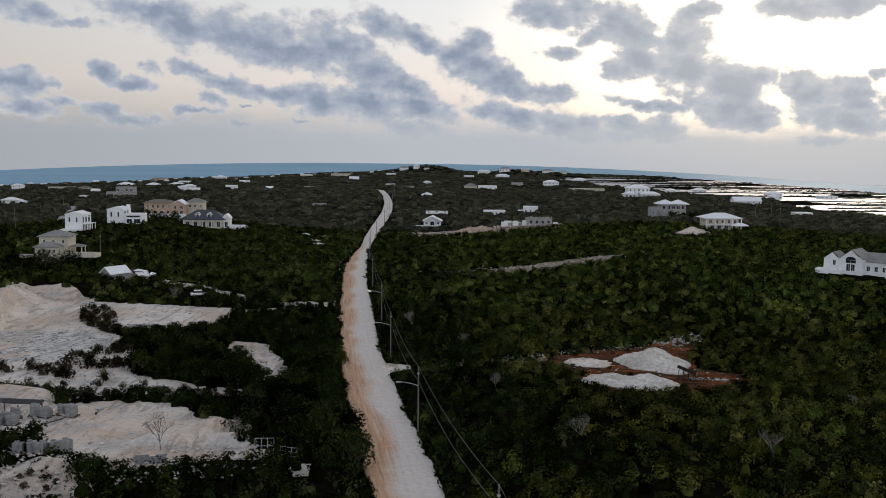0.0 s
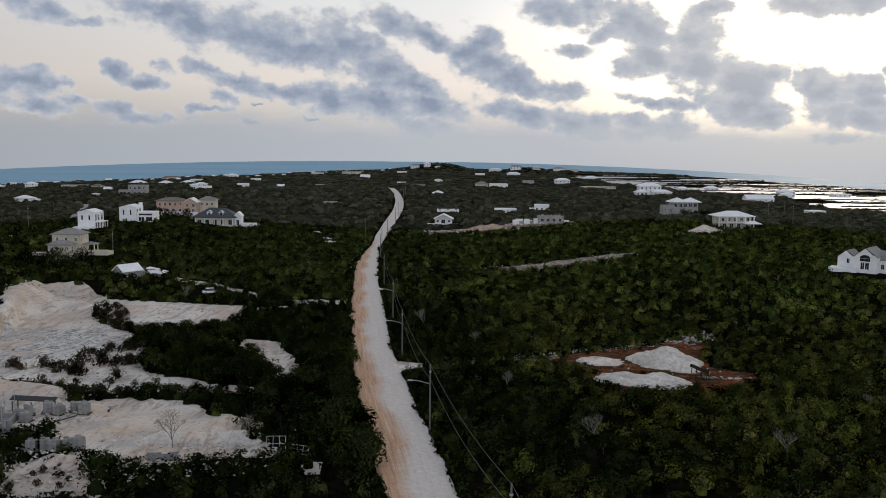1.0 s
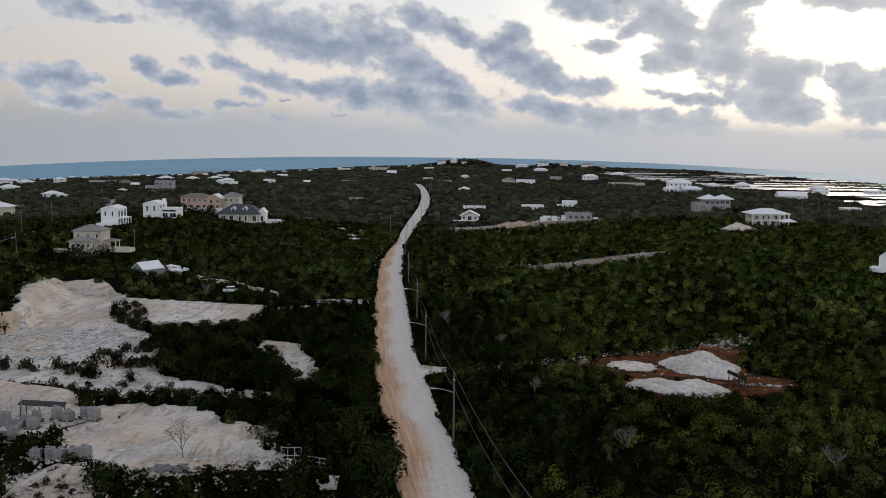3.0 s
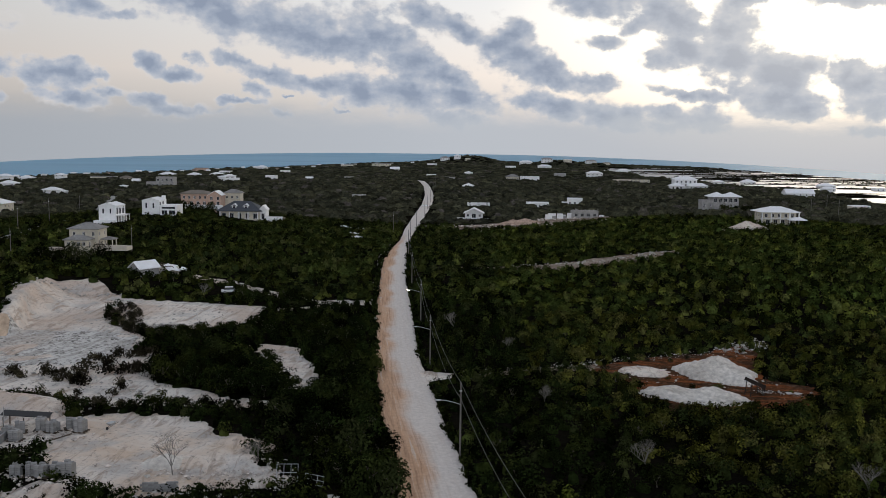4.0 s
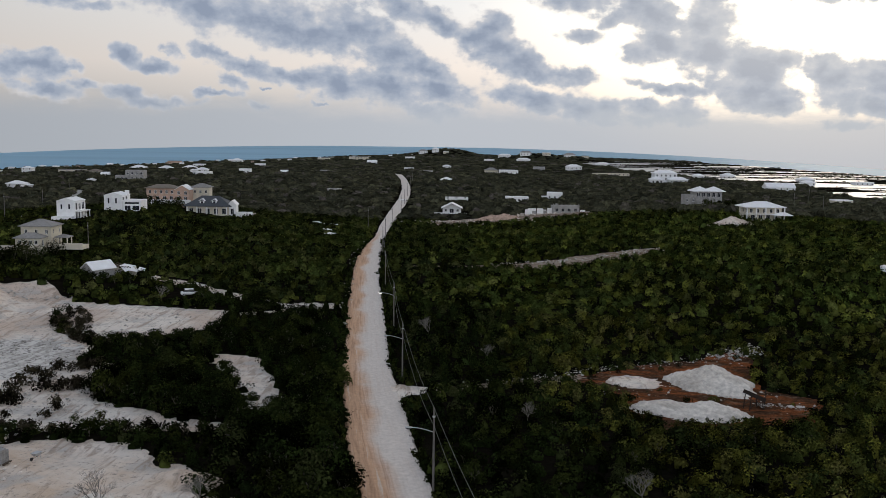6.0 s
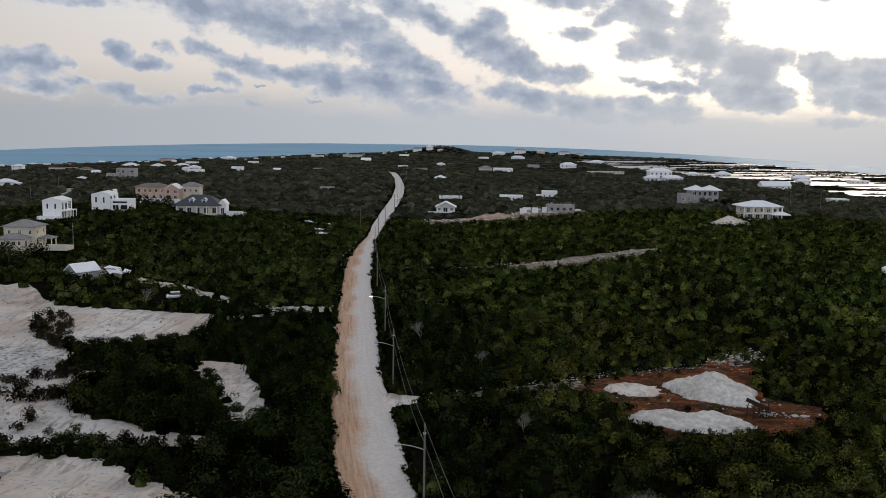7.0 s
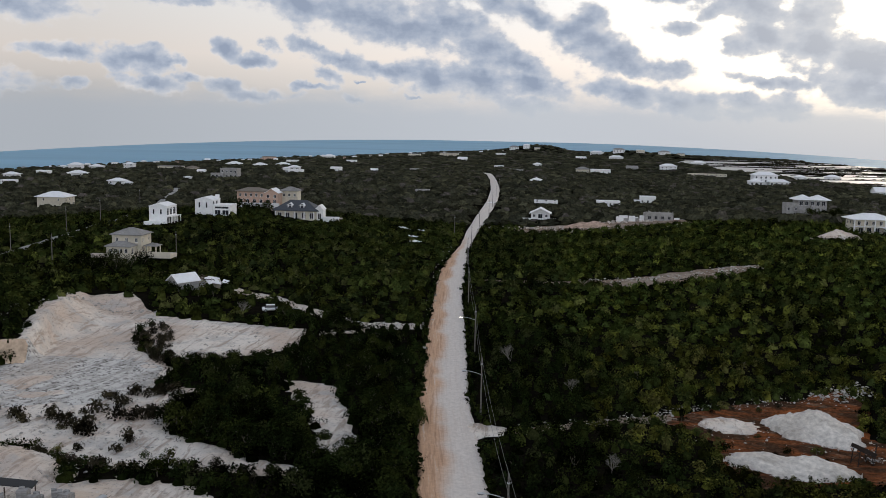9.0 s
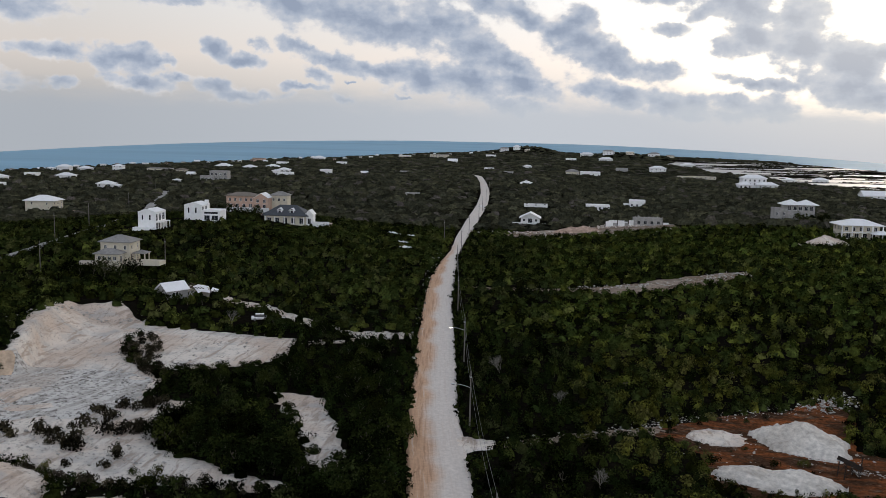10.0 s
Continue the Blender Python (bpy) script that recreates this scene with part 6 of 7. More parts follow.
def build_ponds():
    """Shallow bright ponds, cut up by long low dykes with scrub on them."""
    ys = np.linspace(640, 1800, 120)
    u = np.linspace(0, 1, 40)
    left = np.interp(ys, (640, 900, 1150, 1500, 2250), (305, 305, 245, 195, 235)) + 12 * np.sin(ys * 0.023)
    xs = left[:, None] + u[None] ** 1.5 * (1500 - left[:, None])
    yy = np.maximum(ys[:, None], 640 + 0.10 * (xs - 260)) + 0 * xs
    # The sheet ends at the shore.
    pull = np.minimum(1.0, (coast_range(xs, yy) - 20) / np.hypot(xs, yy))
    xs, yy = xs * pull, yy * pull
    ob = new("water", grid_mesh("water", xs, yy, -3.1 + 0 * xs))
    ob.data.materials.append(M_POND)
    tagged(ob, "shallow salt ponds that mirror the bright sky", "water", kind="structure")
    rng = np.random.RandomState(9)
    for i in range(76):
        y0 = 655 + 1130 * (i / 76) ** 1.35
        slope = 0.02 + 0.16 * rng.rand()
        x0 = np.interp(y0, (640, 1150, 1500, 2250), (295, 235, 185, 225)) + 40 * rng.rand() + 420 * (rng.rand() ** 2)
        x1 = x0 + 90 + 700 * rng.rand() ** 2
        t = np.linspace(0, 1, 46)
        cx = x0 + (x1 - x0) * t
        cy = y0 + slope * (cx - x0) + 7 * np.sin(cx * 0.017 + i) + 3 * np.sin(cx * 0.06 + 2 * i)
        half = (1.2 + 4.2 * rng.rand() ** 2) * (0.6 + 0.6 * np.sin(cx * 0.035 + i * 2))
        half = np.maximum(half, 0.5) * (1 + y0 / 1500) * np.minimum(1, 8 * np.minimum(t + 0.02, 1.02 - t))
        v = np.array([-1, -0.5, 0, 0.5, 1.0])
        gx, gy = cx[:, None] + 0 * v[None], cy[:, None] + v[None] * half[:, None]
        gz = -3.3 + 0.9 * (1 - np.abs(v[None]) ** 2) + 0.3 * fbm(gx, gy, 0.12, i)
        gz = np.where(np.hypot(gx, gy) < coast_range(gx, gy) - 30, gz, -14.0)
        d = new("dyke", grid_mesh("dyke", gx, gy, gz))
        d.data.materials.append(M_SOIL_SHADED)
        tagged(d, "low scrub-covered dyke between the salt ponds", "dyke", "dykes of the salt ponds")
        for x, y in zip(cx, cy):
            if rng.rand() < 0.62 and math.hypot(x, y) < coast_range(x, y) - 40:
                DYKE_SPOTS.append((x + 3 * rng.normal(), y + 2 * rng.normal()))


build_ponds()

# ---- scrub ----
def leaf_quads(rng, cx, cy, cz, rx, rz, count, size):
    """Leaf clumps over lumpy crowns: for every crown, count small bent quads on a few lobes. Arrays of crowns in, corner points out."""
    k = len(cx)
    lobes = 7
    la, lr, lz = rng.rand(k, lobes) * 6.283, 0.30 + 0.45 * rng.rand(k, lobes), 0.22 + 0.42 * rng.rand(k, lobes)
    lx, ly = np.cos(la) * lr, np.sin(la) * lr
    lx[:, 0], ly[:, 0], lz[:, 0] = 0, 0, 0.62
    which = rng.randint(0, lobes, (k, count))
    rows = np.arange(k)[:, None]
    v = rng.normal(size=(k, count, 3))
    v[..., 2] = np.abs(v[..., 2]) * 1.1 - 0.2
    v /= np.linalg.norm(v, axis=-1, keepdims=True)
    r = 0.40 * (0.8 + 0.3 * rng.rand(k, count))
    p = np.stack([(lx[rows, which] + v[..., 0] * r) * rx[:, None], (ly[rows, which] + v[..., 1] * r) * rx[:, None],
                  np.maximum((lz[rows, which] + v[..., 2] * r * 0.9), 0.02) * rz[:, None]], -1)
    p = p + np.stack([cx, cy, cz], -1)[:, None]
    nrm = v + 0.42 * rng.normal(size=v.shape)
    nrm[..., 2] += 0.25
    nrm /= np.linalg.norm(nrm, axis=-1, keepdims=True)
    a = np.cross(nrm, rng.normal(size=v.shape))
    a /= np.linalg.norm(a, axis=-1, keepdims=True)
    b = np.cross(nrm, a)
    s = (size[:, None] if np.ndim(size) else size) * (0.6 + 0.8 * rng.rand(k, count))
    s = s[..., None]
    bend = nrm * s * 0.25
    corners = np.stack([p - a * s, p - b * s * 0.6 + bend, p + a * s, p + b * s * 0.6 + bend * 0.4], 2)
    facing = v + 0.35 * nrm
    facing[..., 2] += 0.2
    facing /= np.linalg.norm(facing, axis=-1, keepdims=True)
    return corners.reshape(-1, 3), np.repeat(facing.reshape(-1, 3), 4, axis=0)


BODY_RING = 6


def crown_bodies(rng, cx, cy, cz, rx, rz, size, tilts=(16.0, 48.0, 86.0)):
    """The dense heart of every crown: an uneven dome. Arrays of crowns in; points, facings and points for each out."""
    k, ring = len(cx), BODY_RING
    tilt = np.radians(tilts)
    a = np.linspace(0, 2 * math.pi, ring, endpoint=False)[None, None] + rng.rand(k, 1, 1) * 6.283
    v = np.stack([np.sin(tilt)[None, :, None] * np.cos(a), np.sin(tilt)[None, :, None] * np.sin(a), np.cos(tilt)[None, :, None] + 0 * a], -1)
    r = size * (0.78 + 0.42 * rng.rand(k, len(tilt), ring, 1))
    r[:, -1] = size * 0.95
    p = v * r * np.stack([rx, rx, rz * 0.95], -1)[:, None, None] + np.stack([cx, cy, cz], -1)[:, None, None]
    facing = v + 0.25 * rng.normal(size=v.shape)
    facing /= np.linalg.norm(facing, axis=-1, keepdims=True)
    return p.reshape(-1, 3), facing.reshape(-1, 3), len(tilt) * ring


def quad_mesh(name, pts, material, tint=None, bodies=None):
    pts, facing = pts
    k = len(pts) // 4
    index, total = np.arange(len(pts), dtype=np.int32), np.full(k, 4, np.int32)
    if bodies is not None:
        core, core_facing, each = bodies
        ring, rows = BODY_RING, each // BODY_RING
        own = []
        for q in range(rows - 1):
            for i in range(ring):
                own += [q * ring + i, (q + 1) * ring + i, (q + 1) * ring + (i + 1) % ring, q * ring + (i + 1) % ring]
        own += list(range(ring))
        count = len(core) // each
        start = len(pts) + each * np.arange(count)
        index = np.concatenate([index, (start[:, None] + np.array(own)[None]).ravel()]).astype(np.int32)
        total = np.concatenate([total, np.tile([4] * ((rows - 1) * ring) + [ring], count)]).astype(np.int32)
        tint = np.concatenate([tint, np.repeat(tint[::len(pts) // count], each)])
        pts, facing = np.concatenate([pts, core]), np.concatenate([facing, core_facing])
    me = bpy.data.meshes.new(name)
    me.vertices.add(len(pts))
    me.vertices.foreach_set("co", np.ascontiguousarray(pts, np.float32).ravel())
    me.loops.add(len(index))
    me.loops.foreach_set("vertex_index", index)
    me.polygons.add(len(total))
    me.polygons.foreach_set("loop_start", (np.cumsum(total) - total).astype(np.int32))
    me.polygons.foreach_set("loop_total", total)
    me.update(calc_edges=True)
    me.materials.append(material)
    if tint is not None:
        me.attributes.new("kind", "FLOAT", "POINT").data.foreach_set("value", np.ascontiguousarray(tint, np.float32))
    me.attributes.new("facing", "FLOAT_VECTOR", "POINT").data.foreach_set("vector", np.ascontiguousarray(facing, np.float32).ravel())
    return me


def in_ponds(x, y):
    return (x > np.interp(y, (640, 900, 1150, 1500, 2250), (300, 300, 240, 190, 230)) + 12 * np.sin(y * 0.023)) & (y > 636 + 0.10 * (x - 260)) & (y < 1800)


def scatter(rng, near, far, step, left=-38.0, right=33.0):
    """Jittered spots in a ring of the plain, off the road, the plots and the houses."""
    xs, ys = np.meshgrid(np.arange(-far, far, step), np.arange(0, far, step))
    xs, ys = (xs + step * (rng.rand(*xs.shape) - 0.5)).ravel(), (ys + step * (rng.rand(*ys.shape) - 0.5)).ravel()
    r, a = np.hypot(xs, ys), np.degrees(np.arctan2(xs, np.maximum(ys, 0.1)))
    ok = (r > near) & (r < far) & (a > left) & (a < right) & (r < coast_range(xs, ys) + 10)
    xs, ys = xs[ok], ys[ok]
    ok = ~bare(xs, ys, -0.9 if step < 3 else 0.22 * step if step < 6 else 0.62 * step)
    c, w = road_centre(ys)
    ok &= (np.abs(xs - c) > w + 0.5 * step) | (ys > 1000)
    for x, y, rad in KEEP_OUT:
        ok &= (xs - x) ** 2 + (ys - y) ** 2 > rad * rad
    ok &= ~in_ponds(xs, ys)
    return xs[ok], ys[ok]


def open_before(x, y):
    """How tall a bush may grow on the near side of the cleared ground without closing it in."""
    cap = np.full(np.shape(x), 9.0)
    for name in ("side_patch", "quarry", "lower_strip", "quarry_shelf", "red_clearing", "building_plot", "block_yard", "rubble_corner", "roadside_patch", "old_track"):
        for k in (13.0, 9.0, 6.0, 3.5, 1.5):
            s = np.where(np.asarray(x) < 0, -0.30, 0.22)
            cap = np.where(plot_depth(PLOTS[name], x + s * k, y + 0.95 * k) > 1.0, np.minimum(cap, 0.75 + 0.17 * k), cap)
    return cap


def build_scrub():
    rng = np.random.RandomState(5)
    for label, near, far, step, count, size, low, high, leaf, left, right in (
            ("dense scrub beside the plots, shade added to its dark leaf colour", 78, 230, 2.45, 100, 0.17, 0.9, 3.8, M_LEAF_DARK, -38, None),
            ("dense evergreen scrub of rounded bushes", 78, 230, 2.45, 112, 0.17, 0.8, 3.8, M_LEAF, None, 33),
            ("dense olive-green scrub on the plain", 230, 460, 2.95, 34, 0.31, 0.9, 3.6, M_LEAF_MID, -38, None),
            ("dense evergreen scrub on the plain", 230, 460, 2.95, 34, 0.31, 0.9, 3.6, M_LEAF_PLAIN, None, 33),
            ("scrub on the farther plain, haze mixed into its leaf colour", 460, 1000, 5.8, 9, 0.65, 1.3, 4.2, M_LEAF_HAZED, -38, 33),
            ("scrub towards the coast, haze mixed into its leaf colour", 1000, 2450, 12.0, 6, 1.2, 1.5, 4.4, M_LEAF_HAZED, -38, 33)):
        xs, ys = scatter(rng, near, far, step)
        side = xs - road_centre(ys)[0]
        # The bushes left of the road, and a thicket this side of the red clearing, take the shade-darkened leaves.
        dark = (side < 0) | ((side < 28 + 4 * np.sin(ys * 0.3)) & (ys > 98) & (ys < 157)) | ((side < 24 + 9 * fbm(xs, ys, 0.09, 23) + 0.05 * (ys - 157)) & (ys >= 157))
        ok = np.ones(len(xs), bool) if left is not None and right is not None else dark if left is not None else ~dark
        xs, ys = xs[ok], ys[ok]
        tall = np.clip(0.5 + 0.9 * fbm(xs, ys, 0.06, 7), 0, 1)
        h = low + (high - low) * (0.10 * rng.rand(len(xs)) + 0.60 * rng.rand(len(xs)) ** 2.2 + 0.30 * tall)
        r = step * (0.42 + 0.3 * rng.rand(len(xs)) + 0.3 * rng.rand(len(xs)) ** 4)
        for x, y, rad in LOW_SPOTS:
            h = np.where((xs - x) ** 2 + (ys - y) ** 2 < rad * rad, np.minimum(h, 1.0), h)
        if far <= 240:
            h = np.minimum(h, open_before(xs, ys))
        pts = leaf_quads(rng, xs, ys, ground_height(xs, ys) - 0.1, r, h, count, size)
        kind = np.repeat(rng.rand(len(xs)), count * 4)
        bodies = crown_bodies(rng, xs, ys, ground_height(xs, ys) - 0.2, r, h, 0.56 if near < 100 else 0.72 if near < 300 else 1.02, (16.0, 48.0, 86.0) if near < 300 else (25.0, 82.0))
        ob = new("scrub", quad_mesh("scrub", pts, leaf, kind, bodies))
        tagged(ob, label, "scrub", kind="stuff")
    # The plain round about and below the flight, more coarsely.
    xs, ys = np.meshgrid(np.arange(-150, 150, 5.5), np.arange(-90, 100, 5.5))
    xs, ys = (xs + 4 * rng.rand(*xs.shape)).ravel(), (ys + 4 * rng.rand(*ys.shape)).ravel()
    ok = ~bare(xs, ys, 1.5) & ~((np.hypot(xs, ys) > 74) & (np.abs(np.degrees(np.arctan2(xs + 2.5, ys)) + 2.5) < 37))
    xs, ys = xs[ok], ys[ok]
    pts = leaf_quads(rng, xs, ys, ground_height(xs, ys) - 0.1, 3.0 + rng.rand(len(xs)), 1.2 + 2.4 * rng.rand(len(xs)) ** 2, 30, 0.6)
    ob = new("scrub", quad_mesh("scrub", pts, M_LEAF, np.repeat(rng.rand(len(xs)), 120)))
    tagged(ob, "dense evergreen scrub at the near end of the road", "scrub", kind="stuff")
    # Low growth that creeps over both edges of the road.
    ys = np.sort(60 + 300 * rng.rand(1500) ** 0.9)
    side = np.where(rng.rand(len(ys)) < 0.5, -1.0, 1.0)
    c, w = road_centre(ys)
    clump = fbm(ys, 40 * side, 0.35, 19)
    ok = (clump > -0.35) & ~((side > 0) & (ys > 155.5) & (ys < 166))
    xs = c + side * (w + 0.35 - 0.75 * np.maximum(clump, 0) + 0.35 * rng.normal(size=len(ys)))
    xs, ys = xs[ok], ys[ok]
    r, h = 0.35 + 0.7 * rng.rand(len(xs)) ** 2, 0.4 + 1.1 * rng.rand(len(xs)) ** 2
    pts = leaf_quads(rng, xs, ys, ground_height(xs, ys), r, h, 30, 0.13)
    ob = new("scrub", quad_mesh("scrub", pts, M_LEAF_DARK, np.repeat(rng.rand(len(xs)), 120), crown_bodies(rng, xs, ys, ground_height(xs, ys) - 0.1, r, h, 0.7)))
    tagged(ob, "low dark weeds creeping over the edges of the road", "weeds", kind="stuff")
    spots = np.array(DYKE_SPOTS)
    xs, ys = spots[:, 0], spots[:, 1]
    far = np.hypot(xs, ys) / 900
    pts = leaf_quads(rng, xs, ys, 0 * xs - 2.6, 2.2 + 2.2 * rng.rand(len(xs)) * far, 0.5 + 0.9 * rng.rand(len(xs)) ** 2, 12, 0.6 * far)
    ob = new("scrub", quad_mesh("scrub", pts, M_LEAF_HAZED, np.repeat(rng.rand(len(xs)), 48)))
    tagged(ob, "low scrub along the dykes of the salt ponds", "scrub", kind="stuff")


build_scrub()


# ---- single bushes and trees ----
def crown_mesh(seed, count, size, rx, rz, material, low=0.0):
    rng = np.random.RandomState(seed)
    one = np.array([0.0])
    pts = leaf_quads(rng, one, one, one + low, np.array([rx]), np.array([rz]), count, size)
    return quad_mesh("crown", pts, material, np.full(len(pts[0]), rng.rand()))


def stick_mesh(name, seed, reach, thick, depth, spread, material, lift=0.6):
    """A forked trunk: tapering limbs that split again and again."""
    rng = random.Random(seed)
    bm = bmesh.new()

    def grow(p, d, length, r, level):
        q = p + d * length
        tube(bm, p, q, r, r * 0.65, 6 if level < 2 else 4)
        if level >= depth:
            return
        for _ in range(3 if level else 4):
            turn_ = Vector((rng.gauss(0, spread), rng.gauss(0, spread), rng.gauss(lift * 0.4, 0.2)))
            grow(q, (d + turn_).normalized(), length * rng.uniform(0.62, 0.88), r * 0.6, level + 1)

    grow(Vector((0, 0, -0.2)), Vector((rng.gauss(0, 0.1), rng.gauss(0, 0.1), 1)).normalized(), reach * 0.27, thick, 0)
    me = bpy.data.meshes.new(name)
    bm.to_mesh(me)
    bm.free()
    me.materials.append(material)
    return me


def make_bush(name, label, category, group, seed, count, size, rx, rz, leaf, low=0.0, trunk=True):
    p = new(name)
    tagged(p, label, category, group)
    ob = new("trunk", stick_mesh("trunk", seed, rz * 0.9, 0.05 + 0.025 * rz, 2, 0.6, M_BARK))
    ob.parent = p
    ob = new("crown", crown_mesh(seed, count, size, rx, rz, leaf, low))
    ob.parent = p
    return p


M_DRY = foliage("dry_leaves", (0.024, 0.020, 0.013), (0.040, 0.034, 0.020), (0.05, 0.042, 0.022), 0.06, 0.6, 0.3, 1.6)
M_LIME = foliage("fresh_leaves", (0.032, 0.046, 0.009), (0.05, 0.064, 0.012), (0.085, 0.088, 0.014))
rb = np.random.RandomState(77)


def plant(master, x, y, scale, sink=0.1, high=0.0):
    if high:
        scale = min(scale, float(open_before(np.array(x), np.array(y))) / high)
    ob = copy_thing(master, pose(x, y, float(ground_height(x, y)) - sink, 0, 0, rb.rand() * 360))
    ob.scale = (scale, scale, scale * (0.85 + 0.3 * rb.rand()))
    return ob


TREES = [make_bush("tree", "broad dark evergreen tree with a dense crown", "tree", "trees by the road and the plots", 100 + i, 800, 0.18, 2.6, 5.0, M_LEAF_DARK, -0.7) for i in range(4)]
BUSHES = [make_bush("bush", "rounded dark green bush among the scrub", "bush", "bushes in the scrub", 120 + i, 420, 0.15, 1.7, 2.9, M_LEAF, -0.4) for i in range(4)]
LIMES = [make_bush("bush", "rounded yellow-green bush standing out of the scrub", "bush", "bright bushes in the scrub", 140 + i, 420, 0.15, 1.6, 3.2, M_LIME, -0.4) for i in range(3)]
DRIES = [make_bush("dry_shrub", "low dry brown shrub on the white ground", "shrub", "dry shrubs on the quarry floor", 160 + i, 200, 0.16, 1.2, 1.95, M_DRY, -0.4) for i in range(3)]


def spread_in(corners, count, gap):
    px, py = [c[0] for c in corners], [c[1] for c in corners]
    out = []
    for _ in range(count * 40):
        q = (rb.uniform(min(px), max(px)), rb.uniform(min(py), max(py)))
        if plot_depth(corners, np.array(q[0]), np.array(q[1])) > 0 and all((q[0] - o[0]) ** 2 + (q[1] - o[1]) ** 2 > gap * gap for o in out):
            out.append(q)
            if len(out) == count:
                break
    return out


# Trees that hang over the left edge of the road and between the plots.
for x, y in spread_in([(-19.5, 106), (-12, 104), (-13.2, 112), (-16.6, 130), (-20, 150), (-23, 168), (-26.5, 166), (-24, 148), (-24, 130), (-22, 116)], 40, 2.2):
    plant(TREES[rb.randint(4)], x, y, 0.75 + 0.35 * rb.rand())
for x, y in spread_in([(-55, 150), (-56, 158), (-50, 166), (-44, 161), (-36, 150), (-29, 142), (-29, 139.5), (-38, 142), (-47, 145.5)], 56, 2.0):
    if plot_depth(PLOTS["side_patch"], np.array(x), np.array(y)) < -1.6:
        plant(TREES[rb.randint(4)], x, y, 0.85 + 0.25 * rb.rand())
for x, y in spread_in([(-30, 128), (-23.5, 128), (-22.5, 142), (-26, 138)], 13, 2.2):
    plant(TREES[rb.randint(4)], x, y, 0.9 + 0.2 * rb.rand())
for x, y in spread_in([(-66, 184), (-52, 187), (-46, 181), (-52, 177), (-62, 179)], 14, 2.3):
    plant(TREES[rb.randint(4)], x, y, 0.5 + 0.2 * rb.rand(), high=4.6)
for x, y in ((-46, 189), (-47.5, 191), (-45, 192), (-44, 187), (-62, 226), (-57, 222), (-60, 224), (-48, 220), (-50, 223)):
    plant(TREES[rb.randint(4)], x, y, 0.8 + 0.2 * rb.rand())
for x, y in spread_in([(-30, 170), (-24, 168), (-27, 195), (-33, 215), (-40, 210), (-36, 185)], 24, 3.0):
    plant(TREES[rb.randint(4)], x, y, 0.6 + 0.3 * rb.rand())
# Trees before the houses on the left-hand rise.
for x, y in ((-129, 260), (-125.5, 258.5), (-122, 259.5), (-118.5, 259), (-115.5, 261), (-112.5, 262.5), (-131.5, 264)):
    plant(TREES[rb.randint(4)], x, y, 1.05 + 0.2 * rb.rand())
for x, y in ((-145, 409), (-141, 407), (-133, 409), (-127, 410), (-136, 405)):
    plant(TREES[rb.randint(4)], x, y, 1.15 + 0.4 * rb.rand())
for x, y in ((119, 484), (122, 483), (126, 485), (129, 484.5), (132, 486), (124.5, 481), (128, 480)):
    plant(TREES[rb.randint(4)], x, y, 0.95 + 0.35 * rb.rand())
for x, y in ((-90.5, 233.5), (-87.5, 234.5), (-84.5, 233.8), (-81.5, 235.5), (-92.5, 235.5)):
    plant(TREES[rb.randint(4)], x, y, 0.5 + 0.15 * rb.rand())
plant(TREES[0], -40.3, 97.0, 0.72)
plant(TREES[1], -39.6, 96.4, 0.6)
for x, y in spread_in([(-54, 92), (-54, 103), (-42, 101), (-37, 92)], 22, 1.5):
    plant(DRIES[rb.randint(3)], x, y, 0.35 + 0.4 * rb.rand())
for x, y in ((-11.6, 108.5), (-12.6, 114.5), (-13.0, 117.0), (-10.4, 103.0), (-19.6, 160.0), (-20.2, 163.0), (-17.4, 140.0)):
    plant(TREES[rb.randint(4)], x, y, (0.95 if y < 118 else 0.62) + 0.2 * rb.rand())
# The near right-hand scrub.
for x, y in spread_in([(1.5, 96), (40, 92), (62, 110), (60, 146), (20, 146), (-5, 148), (-1, 120)], 60, 3.4):
    plant((TREES if x < 21 and y > 110 else BUSHES)[rb.randint(4)], x, y, (0.5 if x < 21 and y > 110 else 0.8) + 0.5 * rb.rand() ** 2)
for x, y in spread_in([(1.5, 96), (40, 92), (66, 110), (95, 190), (70, 230), (20, 250), (-5, 190), (0, 120)], 64, 5.0):
    if not bare(np.array(x), np.array(y), 4.5) and not (x < 24 and 110 < y < 160):
        plant(LIMES[rb.randint(3)], x, y, 0.55 + 0.6 * rb.rand())
# Low dry shrubs and creepers on the white ground.
for x, y in ((-72.1, 150.9), (-69.5, 149.6), (-65.1, 146.6), (-64.3, 148.3), (-66.9, 155.0), (-62.6, 152.5), (-65.3, 159.1), (-60.3, 154.0), (-57.5, 155.1), (-58.7, 153.3), (-66.3, 164.1),
             (-61.9, 165.9), (-56.3, 144.0), (-63.5, 164.6), (-69.3, 161.4), (-63.4, 145.4), (-55.1, 153.3), (-61.0, 168.4), (-74.5, 149.0), (-77.5, 150.5), (-67.5, 148.0), (-80.5, 149.5)):
    for k in range(2):
        plant(DRIES[rb.randint(3)], x + rb.normal() * 0.7 * k, y + rb.normal() * 0.6 * k, (1.25, 0.85)[k] * (0.8 + 0.4 * rb.rand()))
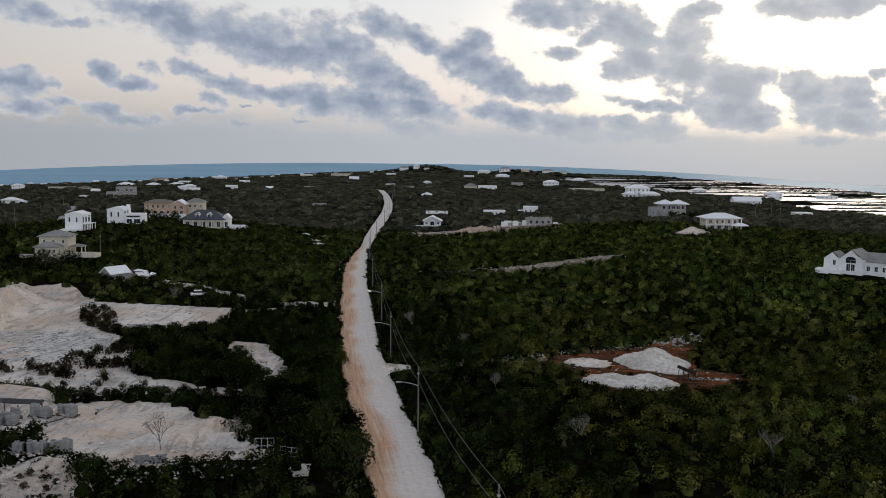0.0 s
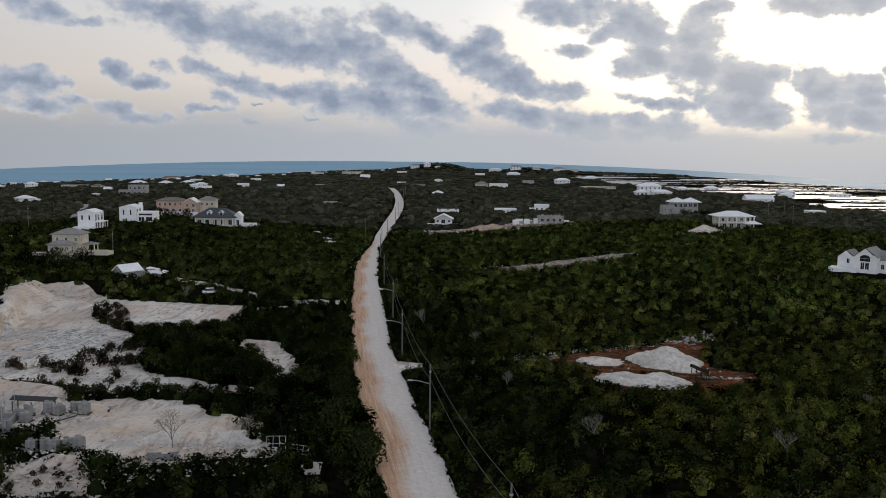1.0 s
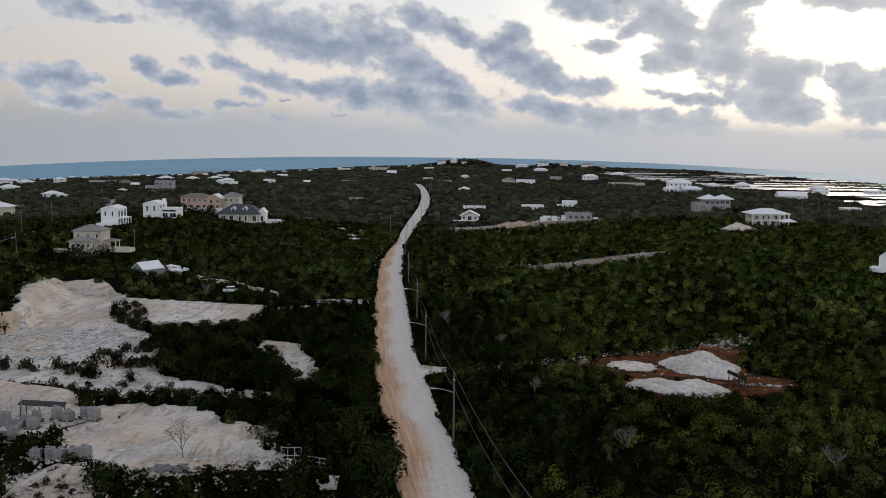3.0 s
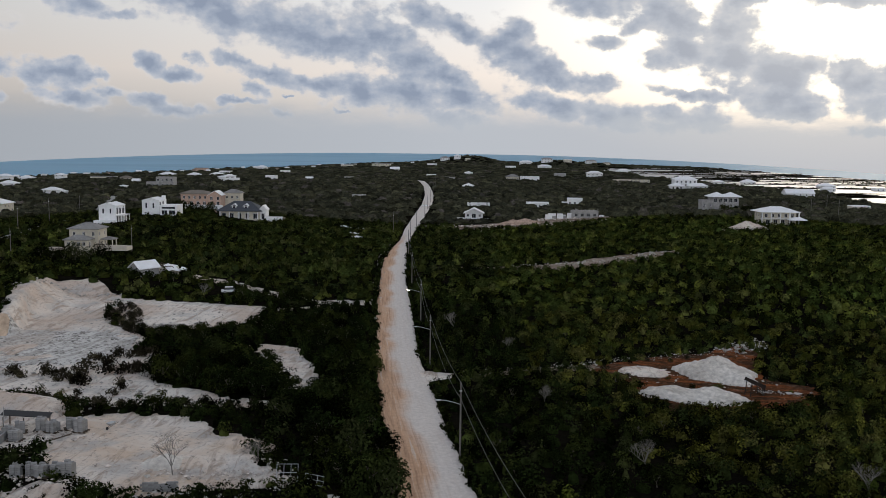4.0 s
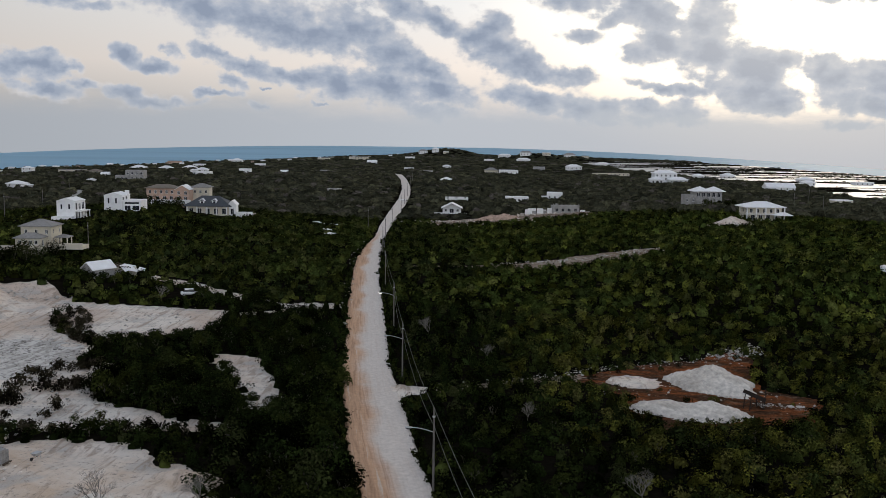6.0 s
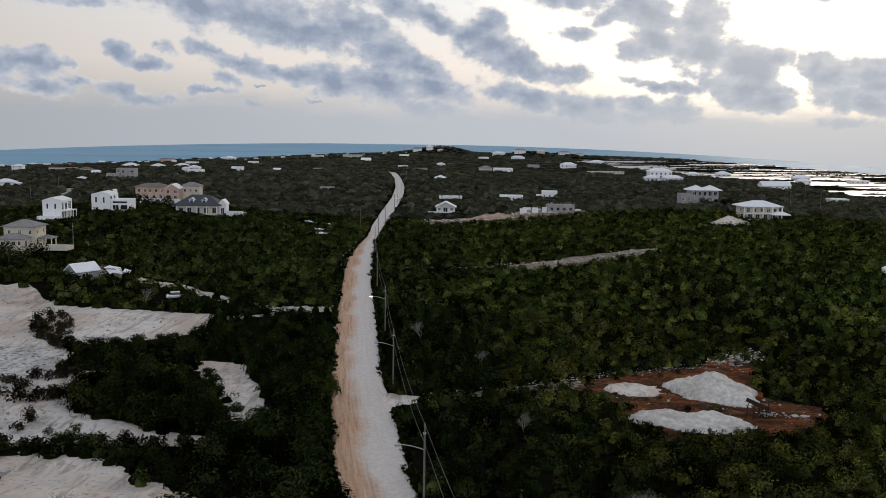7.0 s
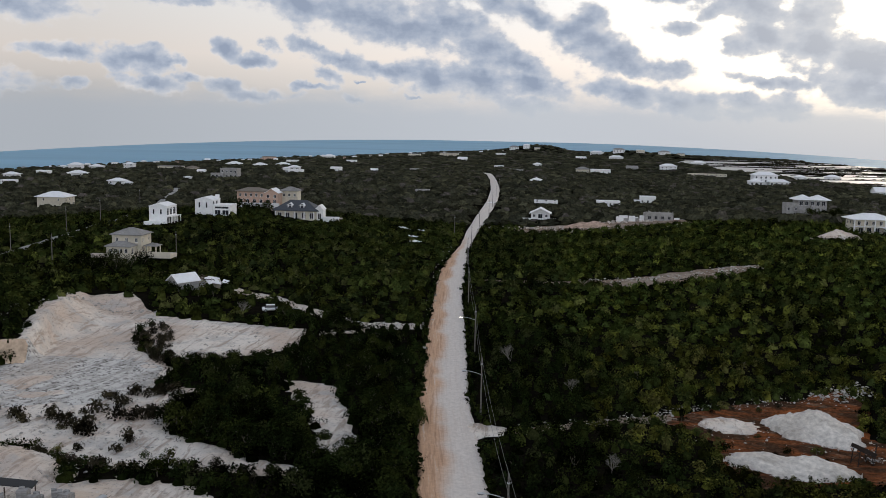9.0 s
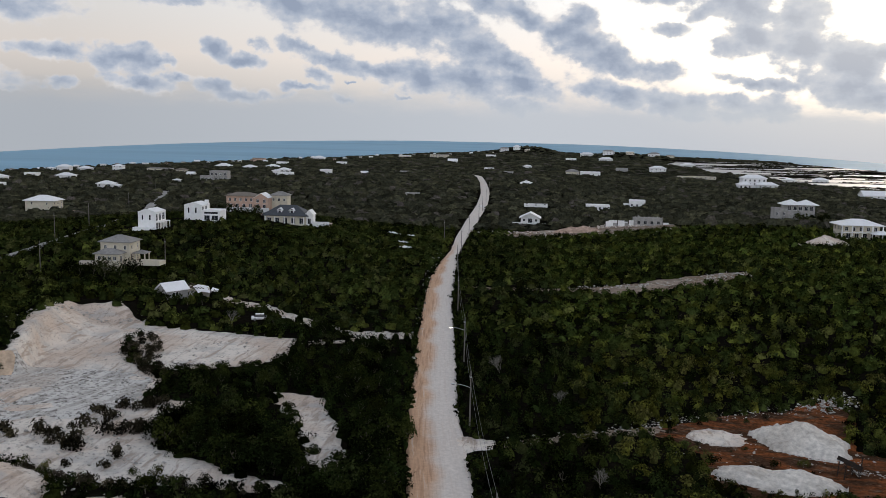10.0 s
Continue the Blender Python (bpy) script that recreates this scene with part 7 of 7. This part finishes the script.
for x, y in ((-66.3, 135.5), (-64.8, 136.3), (-62.2, 135.3), (-59.9, 134.3), (-58.1, 134.0), (-55.7, 133.1), (-54.1, 133.7), (-51.8, 133.0), (-49.9, 132.8), (-45.3, 134.9), (-42.6, 134.5), (-40.1, 134.6),
             (-61.3, 139.3), (-55.9, 139.4), (-37.0, 135.0), (-34.0, 135.5)):
    plant(DRIES[rb.randint(3)], x, y, 0.7 + 0.4 * rb.rand())
# Weeds on and round the red clearing.
for x, y in spread_in(PLOTS["red_clearing"], 40, 2.2):
    if not any((x - a) ** 2 / (p * p) + (y - b) ** 2 / (q * q) < 1.2 for a, b, p, q in ((41.9, 180.5, 7.5, 8), (32.6, 159.6, 9, 5.5), (28.6, 179.5, 5.5, 4), (44.8, 165.6, 4, 4))):
        plant(DRIES[rb.randint(3)] if rb.rand() < 0.6 else BUSHES[rb.randint(4)], x, y, 0.3 + 0.35 * rb.rand())
for x, y in spread_in([(20, 153.5), (27, 151.5), (41, 154.5), (43, 157), (33, 155), (22, 157)], 16, 1.5):
    plant(BUSHES[rb.randint(4)], x, y, 0.3 + 0.2 * rb.rand())
for x, y in spread_in([(-87, 211), (-80, 208), (-70, 188), (-64, 183), (-70, 181), (-80, 192), (-84, 200)], 34, 1.4):
    plant(DRIES[rb.randint(3)], x, y, 0.7 + 0.6 * rb.rand())
for x, y in spread_in([(-72, 136), (-58, 133), (-30, 133), (-30, 137), (-58, 138), (-72, 139)], 16, 2.0):
    plant(DRIES[rb.randint(3)] if rb.rand() < 0.5 else BUSHES[rb.randint(4)], x, y, 0.5 + 0.3 * rb.rand())
t_ = plant(LIMES[0], -46.8, 132.0, 0.9)
for m in TREES + BUSHES + LIMES + DRIES:
    for o in (*m.children_recursive, m):
        bpy.data.objects.remove(o)

# Bare grey trees.
for i, (x, y, s) in enumerate(((-35.0, 107.0, 5.6), (-8.0, 199.0, 5.6), (8.0, 147.0, 3.4), (18.5, 118.0, 4.2), (42.0, 112.0, 4.6), (-26.5, 110.5, 4.2), (3.0, 186.0, 3.4), (66.0, 142.0, 3.2), (-70.0, 223.0, 4.0))):
    p = new("bare_tree")
    p.matrix_world = pose(x, y, float(ground_height(x, y)) - 0.1, 0, 0, 40 * i)
    tagged(p, "leafless grey shrub tree with fine bare branches", "tree", "bare grey trees")
    ob = new("trunk", stick_mesh("trunk", 300 + i, s, 0.09, 5, 0.6, M_TWIG))
    ob.parent = p
